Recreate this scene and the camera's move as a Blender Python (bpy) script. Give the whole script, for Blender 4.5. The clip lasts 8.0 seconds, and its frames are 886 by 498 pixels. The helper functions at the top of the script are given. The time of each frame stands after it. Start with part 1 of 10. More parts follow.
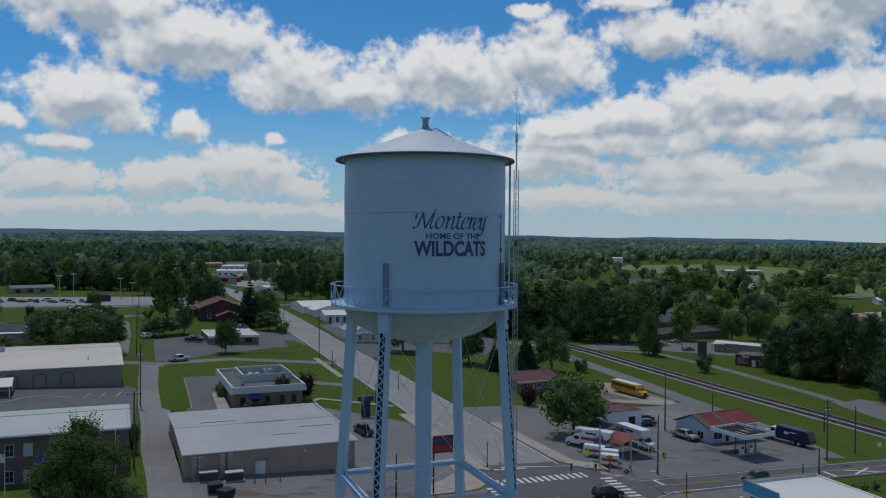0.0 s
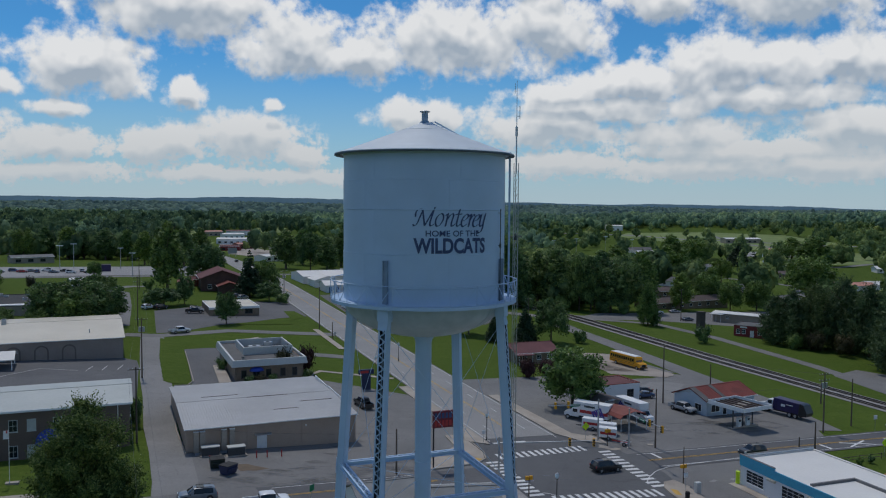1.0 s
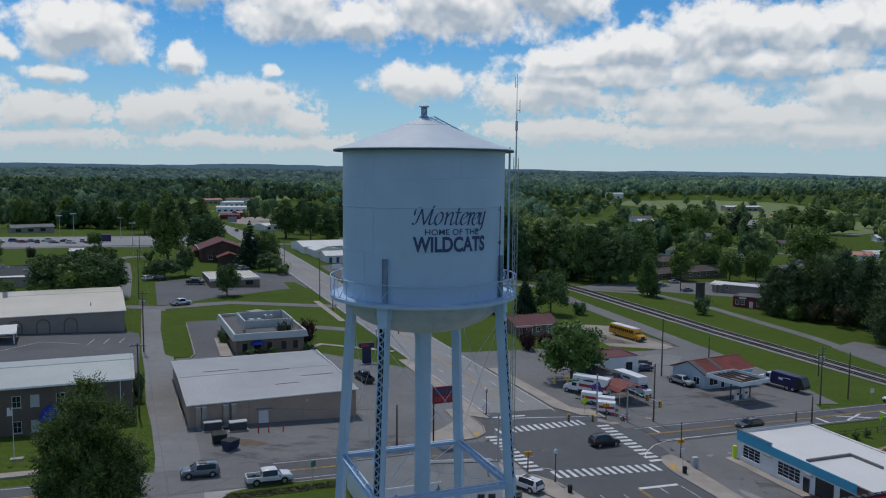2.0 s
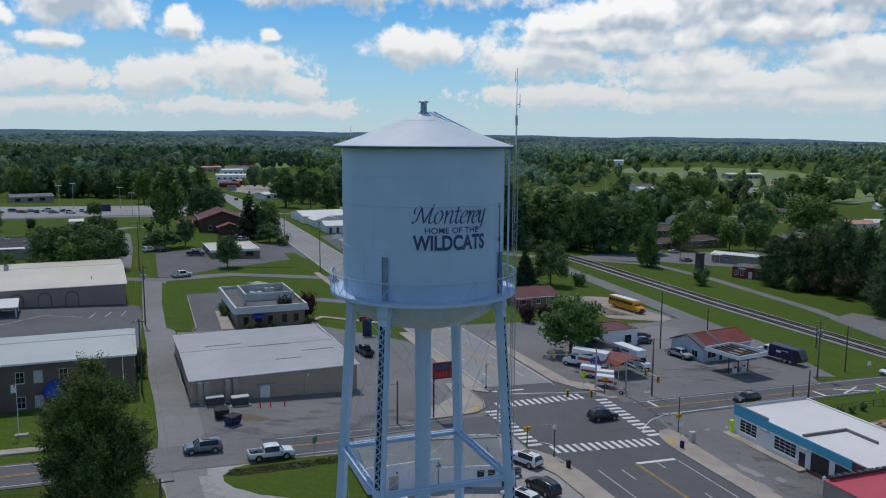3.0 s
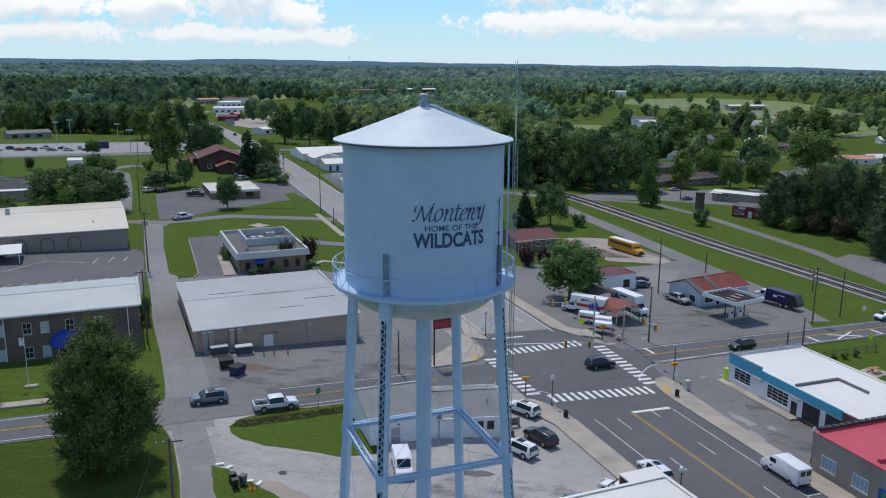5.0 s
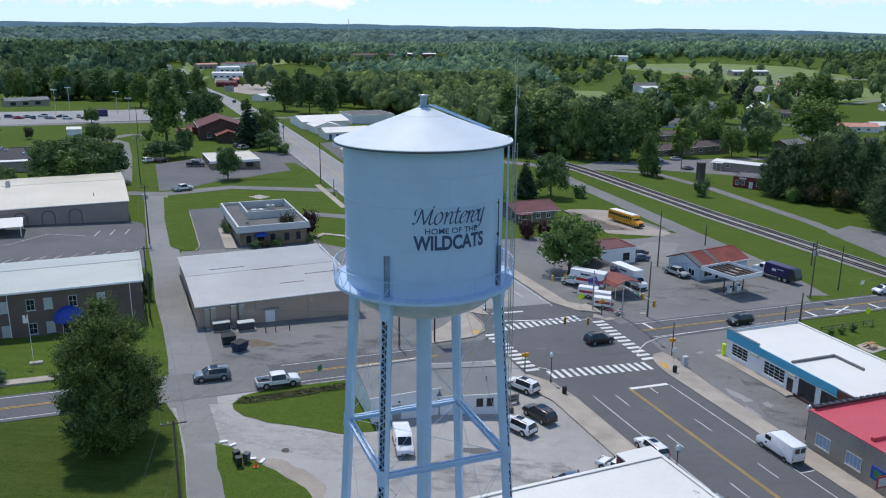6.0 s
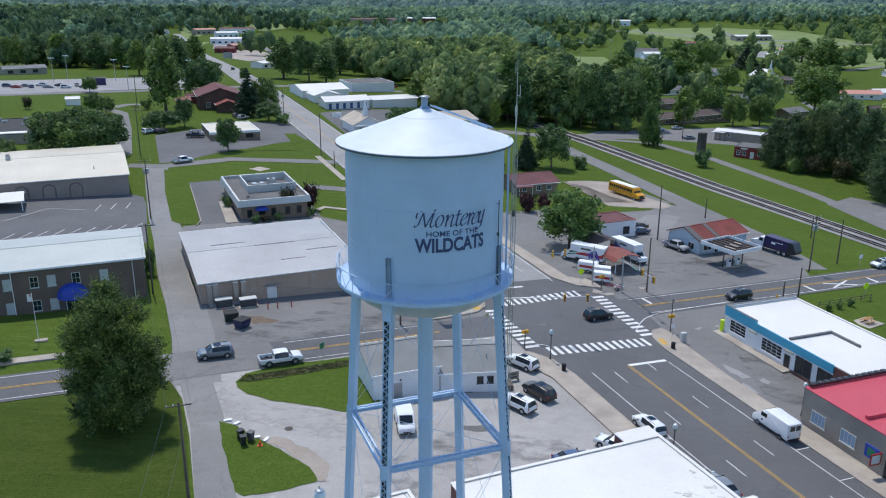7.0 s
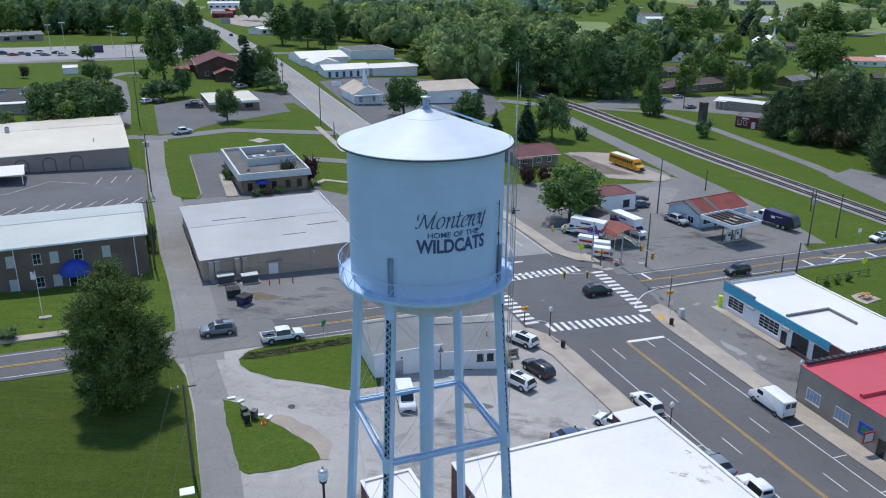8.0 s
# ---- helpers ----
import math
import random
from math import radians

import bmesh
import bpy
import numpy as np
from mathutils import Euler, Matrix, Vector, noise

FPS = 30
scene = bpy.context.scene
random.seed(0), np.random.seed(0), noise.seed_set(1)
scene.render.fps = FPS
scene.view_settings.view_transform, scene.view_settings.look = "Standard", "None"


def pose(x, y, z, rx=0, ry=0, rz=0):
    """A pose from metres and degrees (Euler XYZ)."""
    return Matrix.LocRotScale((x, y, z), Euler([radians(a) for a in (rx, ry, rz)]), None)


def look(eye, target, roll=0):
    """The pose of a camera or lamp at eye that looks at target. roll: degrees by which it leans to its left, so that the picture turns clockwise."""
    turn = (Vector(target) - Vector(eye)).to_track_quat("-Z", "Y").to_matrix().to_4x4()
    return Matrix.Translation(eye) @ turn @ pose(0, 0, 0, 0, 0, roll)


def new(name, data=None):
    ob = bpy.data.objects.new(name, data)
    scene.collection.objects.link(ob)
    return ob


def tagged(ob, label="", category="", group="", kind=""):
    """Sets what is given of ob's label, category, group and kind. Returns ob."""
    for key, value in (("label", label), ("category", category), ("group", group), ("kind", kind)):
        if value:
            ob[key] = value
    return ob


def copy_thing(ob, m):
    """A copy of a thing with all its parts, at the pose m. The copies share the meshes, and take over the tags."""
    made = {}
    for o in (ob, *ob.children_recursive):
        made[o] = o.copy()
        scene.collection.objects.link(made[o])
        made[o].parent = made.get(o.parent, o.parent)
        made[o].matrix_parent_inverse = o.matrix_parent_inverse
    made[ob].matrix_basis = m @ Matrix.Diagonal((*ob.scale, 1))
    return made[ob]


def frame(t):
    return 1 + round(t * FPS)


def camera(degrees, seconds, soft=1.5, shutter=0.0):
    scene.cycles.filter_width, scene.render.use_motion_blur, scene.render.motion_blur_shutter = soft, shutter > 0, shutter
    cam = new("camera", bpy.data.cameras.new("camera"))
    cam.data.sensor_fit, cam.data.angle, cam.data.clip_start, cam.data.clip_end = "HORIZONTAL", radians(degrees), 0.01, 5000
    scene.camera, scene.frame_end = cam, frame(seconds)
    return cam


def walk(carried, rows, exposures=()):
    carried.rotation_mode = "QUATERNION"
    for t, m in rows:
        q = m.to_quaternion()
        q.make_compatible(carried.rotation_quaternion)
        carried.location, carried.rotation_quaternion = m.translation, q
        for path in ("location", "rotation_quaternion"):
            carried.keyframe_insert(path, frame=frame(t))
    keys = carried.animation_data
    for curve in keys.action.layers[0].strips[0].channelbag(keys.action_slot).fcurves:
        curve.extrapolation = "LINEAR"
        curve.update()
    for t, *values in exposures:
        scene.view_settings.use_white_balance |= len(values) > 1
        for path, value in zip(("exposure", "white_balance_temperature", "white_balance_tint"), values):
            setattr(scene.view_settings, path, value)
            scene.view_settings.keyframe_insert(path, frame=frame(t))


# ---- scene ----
cam = camera(57.10, 8.0, soft=1.1)
# seconds, place in metres, yaw, pitch and lean to the right in degrees
PATH_ROWS = [
    (0.0, 0.000, 0.000, 36.924, 0.001, -0.725, -0.450),
    (0.5, 0.009, 0.053, 37.639, -0.009, -1.880, -0.459),
    (1.0, 0.002, 0.110, 38.350, -0.032, -3.059, -0.422),
    (1.5, 0.015, 0.185, 39.082, -0.035, -4.230, -0.414),
    (3.0, 0.028, 0.313, 41.320, -0.054, -7.762, -0.353),
    (3.5, 0.027, 0.335, 42.072, -0.058, -8.974, -0.324),
    (4.0, 0.019, 0.327, 42.842, -0.058, -10.198, -0.301),
    (4.5, 0.013, 0.296, 43.644, -0.070, -11.423, -0.272),
    (6.0, 0.039, 0.257, 46.355, -0.041, -15.120, -0.293),
    (6.5, 0.030, 0.230, 47.277, -0.029, -16.341, -0.258),
    (7.0, 0.003, 0.230, 48.209, -0.021, -17.555, -0.226),
    (7.5, -0.021, 0.237, 49.133, -0.018, -18.772, -0.223),
    (8.0, -0.054, 0.256, 50.055, -0.028, -20.013, -0.218),
]


def drone(x, y, z, yaw, pitch, lean):
    a, b = radians(yaw), radians(pitch)
    ahead = Vector((-math.sin(a) * math.cos(b), math.cos(a) * math.cos(b), math.sin(b)))
    return look((x, y, z), Vector((x, y, z)) + ahead, -lean)


walk(cam, [(r[0], drone(*r[1:])) for r in PATH_ROWS],
     exposures=[(0.0, -0.8, 6480, 10), (1.5, -0.65, 6500, 10), (3.0, -0.4, 6600, 10), (4.5, -0.12, 6600, 10), (6.0, 0.22, 6560, 10), (7.0, 0.36, 6500, 10), (8.0, 0.36, 6480, 10)])

# ---------------------------------------------------------------- light
SUN_EL, SUN_AZ = radians(64), radians(-24)      # azimuth from straight ahead (+y), positive to the right

world = bpy.data.worlds.new("sky")
scene.world = world
world.use_nodes = True
SUN_DIR = Vector((math.sin(SUN_AZ) * math.cos(SUN_EL), math.cos(SUN_AZ) * math.cos(SUN_EL), math.sin(SUN_EL)))


# cumulus clouds: middle (azimuth, elevation) and half sizes in degrees
HIGH_CLOUDS = [
    (-23.0, 15.0, 6.4, 2.3), (-17.5, 12.9, 7.6, 2.5), (-10.3, 10.7, 5.4, 2.1), (-5.8, 10.2, 4.6, 1.8), (0.6, 11.3, 7.0, 2.7),
    (7.4, 12.2, 4.2, 2.9), (15.2, 13.8, 4.4, 1.6), (23.6, 13.9, 6.4, 3.0), (27.0, 15.5, 5.5, 2.6), (5.8, 15.6, 1.6, 0.6),
    (-38.0, 11.0, 7.0, 3.0), (8.0, 20.5, 9.0, 2.6), (-12.0, 21.0, 8.0, 2.4), (12.5, 16.0, 3.0, 0.8),
]
LOW_CLOUDS = [
    (-23.5, 9.0, 4.6, 2.4), (-28.6, 7.3, 1.6, 0.8), (-25.3, 6.0, 2.2, 0.6), (-17.5, 7.2, 1.5, 1.1), (-11.7, 6.8, 0.9, 0.5),
    (-13.4, 4.8, 4.4, 1.6), (-18.9, 4.0, 2.8, 1.5), (-25.8, 3.7, 3.8, 1.0), (-9.6, 3.4, 1.8, 0.8), (-25.4, 2.0, 4.5, 0.6),
    (-9.6, 2.0, 3.4, 0.5), (-16.0, 2.0, 4.0, 0.5), (13.0, 8.2, 6.0, 1.7), (19.5, 9.2, 7.0, 2.2), (26.2, 9.4, 5.4, 2.1), (8.0, 7.6, 4.4, 0.9),
    (7.0, 5.5, 5.4, 1.5), (17.2, 4.9, 5.2, 1.3), (26.5, 5.2, 5.0, 1.7), (8.0, 2.9, 6.0, 0.8), (17.0, 2.7, 6.5, 0.8),
    (25.5, 2.6, 6.0, 0.9), (11.0, 6.7, 9.0, 1.1), (22.0, 7.2, 7.0, 1.1), (20.0, 3.8, 9.0, 0.9), (-27.0, 16.5, 4.5, 1.6), (-1.6, 6.2, 4.0, 1.4), (-31.0, 5.0, 3.0, 1.0), (36.0, 9.0, 8.0, 3.5),
]


def build_sky():
    nt = world.node_tree
    nt.nodes.clear()

    def math_node(op, a, b=None, c=None, clamp=False):
        n = nt.nodes.new("ShaderNodeMath")
        n.operation = op
        n.use_clamp = clamp
        for i, v in enumerate((a, b, c)):
            if v is None:
                continue
            if isinstance(v, (int, float)):
                n.inputs[i].default_value = v
            else:
                nt.links.new(v, n.inputs[i])
        return n.outputs[0]

    def step(v, lo, hi):
        n = nt.nodes.new("ShaderNodeMapRange")
        n.interpolation_type = "SMOOTHSTEP"
        n.inputs[1].default_value, n.inputs[2].default_value = lo, hi
        nt.links.new(v, n.inputs[0])
        return n.outputs[0]

    def colour_mix(fac, a, b):
        n = nt.nodes.new("ShaderNodeMix")
        n.data_type = "RGBA"
        for sock, v in ((n.inputs[0], fac), (n.inputs[6], a), (n.inputs[7], b)):
            if isinstance(v, (int, float)):
                sock.default_value = v
            elif isinstance(v, tuple):
                sock.default_value = (*v, 1)
            else:
                nt.links.new(v, sock)
        return n.outputs[2]

    def fbm(vec, scale, detail, rough):
        n = nt.nodes.new("ShaderNodeTexNoise")
        n.inputs["Scale"].default_value, n.inputs["Detail"].default_value, n.inputs["Roughness"].default_value = scale, detail, rough
        nt.links.new(vec, n.inputs["Vector"])
        return n

    out = nt.nodes.new("ShaderNodeOutputWorld")
    bg = nt.nodes.new("ShaderNodeBackground")
    bg.inputs["Strength"].default_value = 0.11
    sky = nt.nodes.new("ShaderNodeTexSky")
    sky.sky_type = "NISHITA"
    sky.sun_disc = False
    sky.sun_elevation, sky.sun_rotation = SUN_EL, SUN_AZ
    sky.altitude, sky.air_density, sky.dust_density, sky.ozone_density = 600, 1.0, 0.0, 5.0
    tc = nt.nodes.new("ShaderNodeTexCoord")
    sep = nt.nodes.new("ShaderNodeSeparateXYZ")
    nt.links.new(tc.outputs["Generated"], sep.inputs[0])
    az = math_node("MULTIPLY", math_node("ARCTAN2", sep.outputs[0], sep.outputs[1]), 57.2958)
    el = math_node("MULTIPLY", math_node("ARCSINE", sep.outputs[2]), 57.2958)
    p = nt.nodes.new("ShaderNodeCombineXYZ")
    nt.links.new(az, p.inputs[0])
    nt.links.new(el, p.inputs[1])

    def raised(vec, rise):
        n = nt.nodes.new("ShaderNodeVectorMath")
        n.operation = "ADD"
        nt.links.new(vec, n.inputs[0])
        n.inputs[1].default_value = (0, rise, 0)
        return n.outputs[0]

    def density(rise, fine=True):
        """How deep in a cloud the direction lies, looked up a little higher by rise degrees."""
        q = raised(p.outputs[0], rise)
        warp = fbm(q, 0.4, 4, 0.5)
        warped = nt.nodes.new("ShaderNodeVectorMath")
        warped.operation = "MULTIPLY_ADD"
        nt.links.new(warp.outputs["Color"], warped.inputs[0])
        warped.inputs[1].default_value = (2.0, 1.3, 0)
        nt.links.new(q, warped.inputs[2])
        nearest = None
        for ca, ce, ra, re in HIGH_CLOUDS + LOW_CLOUDS:
            n = nt.nodes.new("ShaderNodeVectorMath")
            n.operation = "MULTIPLY_ADD"
            nt.links.new(warped.outputs[0], n.inputs[0])
            n.inputs[1].default_value = (1 / ra, 1 / re, 0)
            n.inputs[2].default_value = (-(ca + 1.0) / ra, -(ce + 0.65) / re, 0)
            d = nt.nodes.new("ShaderNodeVectorMath")
            d.operation = "LENGTH"
            nt.links.new(n.outputs[0], d.inputs[0])
            nearest = d.outputs["Value"] if nearest is None else math_node("MINIMUM", nearest, d.outputs["Value"])
        # rounded puffs at several sizes, over a broken large-scale body
        puff = nt.nodes.new("ShaderNodeTexVoronoi")
        puff.feature = "SMOOTH_F1"
        puff.inputs["Scale"].default_value, puff.inputs["Detail"].default_value = 0.62, 3.0 if fine else 1.0
        puff.inputs["Roughness"].default_value, puff.inputs["Smoothness"].default_value = 0.5, 0.4
        puff.normalize = True
        bent = nt.nodes.new("ShaderNodeVectorMath")
        bent.operation = "MULTIPLY_ADD"
        nt.links.new(fbm(q, 1.1, 3, 0.5).outputs["Color"], bent.inputs[0])
        bent.inputs[1].default_value = (1.0, 0.7, 0)
        nt.links.new(q, bent.inputs[2])
        nt.links.new(bent.outputs[0], puff.inputs["Vector"])
        body = math_node("MULTIPLY_ADD", fbm(q, 0.5, 6 if fine else 2, 0.52).outputs[0], 1.5, -0.6)
        lumps = math_node("MULTIPLY_ADD", puff.outputs["Distance"], -0.85, 0.27)
        if fine:
            lumps = math_node("MULTIPLY_ADD", math_node("SUBTRACT", fbm(q, 1.9, 6, 0.58).outputs[0], 0.5), 0.6, lumps)
        return math_node("ADD", math_node("SUBTRACT", 1.0, nearest), math_node("ADD", body, lumps))

    low = step(el, 7.0, 1.5)
    shreds = math_node("MULTIPLY", math_node("MULTIPLY_ADD", fbm(p.outputs[0], 2.4, 7, 0.6).outputs[0], 2.2, -0.88), low)
    dens = math_node("ADD", density(0.0), shreds)
    here = density(0.0, False)
    above = density(0.5, False)
    high = density(1.4, False)
    # loose cloud cover outside the painted part of the sky
    flat = nt.nodes.new("ShaderNodeVectorMath")
    flat.operation = "SCALE"
    nt.links.new(tc.outputs["Generated"], flat.inputs[0])
    nt.links.new(math_node("DIVIDE", 1.0, math_node("MAXIMUM", sep.outputs[2], 0.08)), flat.inputs["Scale"])
    loose = fbm(flat.outputs[0], 1.1, 7, 0.55)
    outside = math_node("MAXIMUM", step(el, 17.0, 24.0), step(math_node("ABSOLUTE", az), 36.0, 46.0))
    other = math_node("MULTIPLY", math_node("MULTIPLY", math_node("SUBTRACT", loose.outputs[0], 0.495), 4.0), outside)
    dens = math_node("MAXIMUM", dens, other)
    cover = step(dens, 0.02, 0.55)
    relief = math_node("MULTIPLY_ADD", math_node("SUBTRACT", above, here), 1.1, 0.0)
    grey = math_node("MULTIPLY_ADD", step(math_node("MULTIPLY_ADD", other, 0.4, high), 0.0, 1.0), 0.75, relief, clamp=True)
    pale = math_node("MULTIPLY", step(el, 9.0, 2.0), 1.0)
    bright = colour_mix(pale, (11.0, 11.2, 11.4), (8.2, 8.6, 8.9))
    dim = colour_mix(pale, (5.0, 6.0, 7.2), (6.2, 7.2, 8.0))
    white = colour_mix(grey, bright, dim)
    haze = math_node("MULTIPLY", step(el, 11.0, -0.5), 0.85)
    deep = nt.nodes.new("ShaderNodeMix")
    deep.data_type, deep.blend_type = "RGBA", "MULTIPLY"
    deep.inputs[0].default_value = 1.0
    nt.links.new(sky.outputs[0], deep.inputs[6])
    deep.inputs[7].default_value = (0.42, 0.96, 1.25, 1)
    blue = colour_mix(haze, deep.outputs[2], (5.3, 7.2, 8.3))
    clouded = colour_mix(cover, blue, white)
    final = colour_mix(math_node("MULTIPLY", step(el, 3.5, 0.0), 0.5), clouded, (6.1, 7.3, 8.1))
    nt.links.new(final, bg.inputs[0])
    nt.links.new(bg.outputs[0], out.inputs[0])


build_sky()
sun = new("sun", bpy.data.lights.new("sun", "SUN"))
sun.data.energy = 2.6
sun.data.angle = radians(1.5)
sun.data.color = (1.0, 0.96, 0.9)
sun.matrix_world = look((0, 0, 200), Vector((0, 0, 200)) - SUN_DIR)


# ---------------------------------------------------------------- materials
class Nodes:
    """Short hand for one material's nodes."""

    def __init__(self, name):
        self.mat = bpy.data.materials.new(name)
        self.mat.use_nodes = True
        self.nt = self.mat.node_tree
        self.bsdf = self.nt.nodes["Principled BSDF"]
        self.out = self.nt.nodes["Material Output"]

    def add(self, kind, **inputs):
        n = self.nt.nodes.new(kind)
        for key, value in inputs.items():
            n.inputs[key.replace("_", " ")].default_value = value
        return n

    def link(self, a, b):
        self.nt.links.new(a, b)

    def coords(self, scale=(1, 1, 1), turn=0.0):
        geo = self.add("ShaderNodeNewGeometry")
        m = self.add("ShaderNodeMapping")
        m.inputs["Scale"].default_value = scale
        m.inputs["Rotation"].default_value = (0, 0, turn)
        self.link(geo.outputs["Position"], m.inputs["Vector"])
        return m.outputs[0]

    def object_coords(self, scale=(1, 1, 1)):
        tc = self.add("ShaderNodeTexCoord")
        m = self.add("ShaderNodeMapping")
        m.inputs["Scale"].default_value = scale
        self.link(tc.outputs["Object"], m.inputs["Vector"])
        return m.outputs[0]

    def noise(self, vec, scale, detail=4.0, rough=0.55):
        n = self.add("ShaderNodeTexNoise", Scale=scale, Detail=detail, Roughness=rough)
        self.link(vec, n.inputs["Vector"])
        return n.outputs[0]

    def ramp(self, fac, stops):
        r = self.add("ShaderNodeValToRGB")
        el = r.color_ramp.elements
        while len(el) < len(stops):
            el.new(0.5)
        for e, (p, c) in zip(el, stops):
            e.position = p
            e.color = c if len(c) == 4 else (*c, 1)
        self.link(fac, r.inputs[0])
        return r.outputs[0]

    def mix(self, fac, a, b, mode="MIX"):
        m = self.add("ShaderNodeMix")
        m.data_type = "RGBA"
        m.blend_type = mode
        for sock, v in ((m.inputs[0], fac), (m.inputs[6], a), (m.inputs[7], b)):
            if isinstance(v, (int, float)):
                sock.default_value = v
            elif isinstance(v, tuple):
                sock.default_value = v if len(v) == 4 else (*v, 1)
            else:
                self.link(v, sock)
        return m.outputs[2]

    def bump(self, height, strength=0.3, distance=0.02):
        b = self.add("ShaderNodeBump", Strength=strength, Distance=distance)
        self.link(height, b.inputs["Height"])
        self.link(b.outputs[0], self.bsdf.inputs["Normal"])

    def finish(self, colour, rough=0.8, metal=0.0):
        if isinstance(colour, tuple):
            self.bsdf.inputs["Base Color"].default_value = colour if len(colour) == 4 else (*colour, 1)
        else:
            self.link(colour, self.bsdf.inputs["Base Color"])
        if isinstance(rough, (int, float)):
            self.bsdf.inputs["Roughness"].default_value = rough
        else:
            self.link(rough, self.bsdf.inputs["Roughness"])
        self.bsdf.inputs["Metallic"].default_value = metal
        return self.mat


def speckled(name, dark, light, big=0.15, fine=6.0, rough=0.85, metal=0.0, bump=0.2, stretch=(1, 1, 1), turn=0.0):
    """A surface that varies at two scales between two colours."""
    n = Nodes(name)
    v = n.coords(stretch, turn)
    a = n.noise(v, big, 5)
    b = n.noise(v, fine, 6)
    c = n.ramp(a, [(0.3, dark), (0.7, light)])
    c = n.mix(0.35, c, n.ramp(b, [(0.3, dark), (0.7, light)]))
    if bump:
        n.bump(b, bump, 0.02)
    return n.finish(c, rough, metal)


def plain(name, colour, rough=0.5, metal=0.0, vary=0.12, scale=3.0):
    n = Nodes(name)
    v = n.coords()
    a = n.noise(v, scale, 5)
    lo = tuple(c * (1 - vary) for c in colour)
    hi = tuple(min(1, c * (1 + vary)) for c in colour)
    return n.finish(n.ramp(a, [(0.3, lo), (0.7, hi)]), rough, metal)


def grass_material(name="grass", tone=(1.0, 1.0, 1.0), stripes=0.7):
    """Mown grass: broad patches, dry spots, faint mowing stripes and blades."""
    n = Nodes(name)
    v = n.coords()
    c = n.ramp(n.noise(v, 0.03, 6), [(0.35, (0.04, 0.084, 0.017)), (0.5, (0.056, 0.106, 0.021)), (0.68, (0.09, 0.142, 0.03))])
    c = n.mix(n.ramp(n.noise(v, 0.3, 6, 0.65), [(0.5, (0, 0, 0)), (0.72, (0.75, 0.75, 0.75))]), c, (0.125, 0.15, 0.055))
    c = n.mix(n.ramp(n.noise(v, 0.5, 6, 0.65), [(0.5, (0, 0, 0)), (0.7, (0.7, 0.7, 0.7))]), c, (0.03, 0.064, 0.011))
    rows = n.noise(n.coords((0.05, 1.1, 1), -0.12), 1.0, 3)
    c = n.mix(n.ramp(rows, [(0.42, (0, 0, 0)), (0.58, (stripes, stripes, stripes))]), c, (0.036, 0.078, 0.013))
    tuft = n.noise(v, 1.7, 5, 0.7)
    c = n.mix(0.35, c, n.ramp(tuft, [(0.38, (0.026, 0.06, 0.009)), (0.62, (0.108, 0.16, 0.034))]))
    f = n.noise(v, 6.0, 6, 0.75)
    c = n.mix(0.5, c, n.ramp(f, [(0.36, (0.022, 0.052, 0.007)), (0.64, (0.115, 0.165, 0.036))]))
    c = n.mix(1.0, c, tone, "MULTIPLY")
    n.bump(f, 0.7, 0.08)
    n.bsdf.inputs["Specular IOR Level"].default_value = 0.05
    return n.finish(c, 1.0)


def asphalt_material(name, base, light):
    """Worn asphalt: broad tone, tyre streaks, dark stains, pale patches, fine cracks and grit."""
    n = Nodes(name)
    v = n.coords()
    c = n.ramp(n.noise(v, 0.07, 6, 0.65), [(0.33, base), (0.67, light)])
    streak = n.noise(n.coords((0.06, 1.3, 1), 0.38), 1.0, 6, 0.6)
    c = n.mix(n.ramp(streak, [(0.48, (0, 0, 0)), (0.8, (0.35, 0.35, 0.35))]), c, tuple(x * 0.74 for x in base))
    stain = n.noise(v, 0.32, 6, 0.7)
    c = n.mix(n.ramp(stain, [(0.56, (0, 0, 0)), (0.74, (0.6, 0.6, 0.6))]), c, tuple(x * 0.55 for x in base))
    pale = n.noise(v, 0.19, 5, 0.6)
    c = n.mix(n.ramp(pale, [(0.6, (0, 0, 0)), (0.72, (0.5, 0.5, 0.5))]), c, tuple(min(1, x * 1.35) for x in light))
    crack = n.add("ShaderNodeTexVoronoi", Scale=0.16)
    crack.feature = "DISTANCE_TO_EDGE"
    wob = n.add("ShaderNodeVectorMath")
    wob.operation = "MULTIPLY_ADD"
    nz = n.add("ShaderNodeTexNoise", Scale=0.5, Detail=5.0)
    n.link(v, nz.inputs["Vector"])
    n.link(nz.outputs["Color"], wob.inputs[0])
    wob.inputs[1].default_value = (4, 4, 0)
    n.link(v, wob.inputs[2])
    n.link(wob.outputs[0], crack.inputs["Vector"])
    c = n.mix(n.ramp(crack.outputs["Distance"], [(0.0, (0.5, 0.5, 0.5)), (0.012, (0, 0, 0))]), c, tuple(x * 0.45 for x in base))
    g = n.noise(v, 12.0, 6, 0.7)
    c = n.mix(0.42, c, n.ramp(g, [(0.34, tuple(x * 0.5 for x in base)), (0.66, tuple(x * 1.35 for x in light))]))
    n.bump(g, 0.25, 0.01)
    return n.finish(c, 0.92)


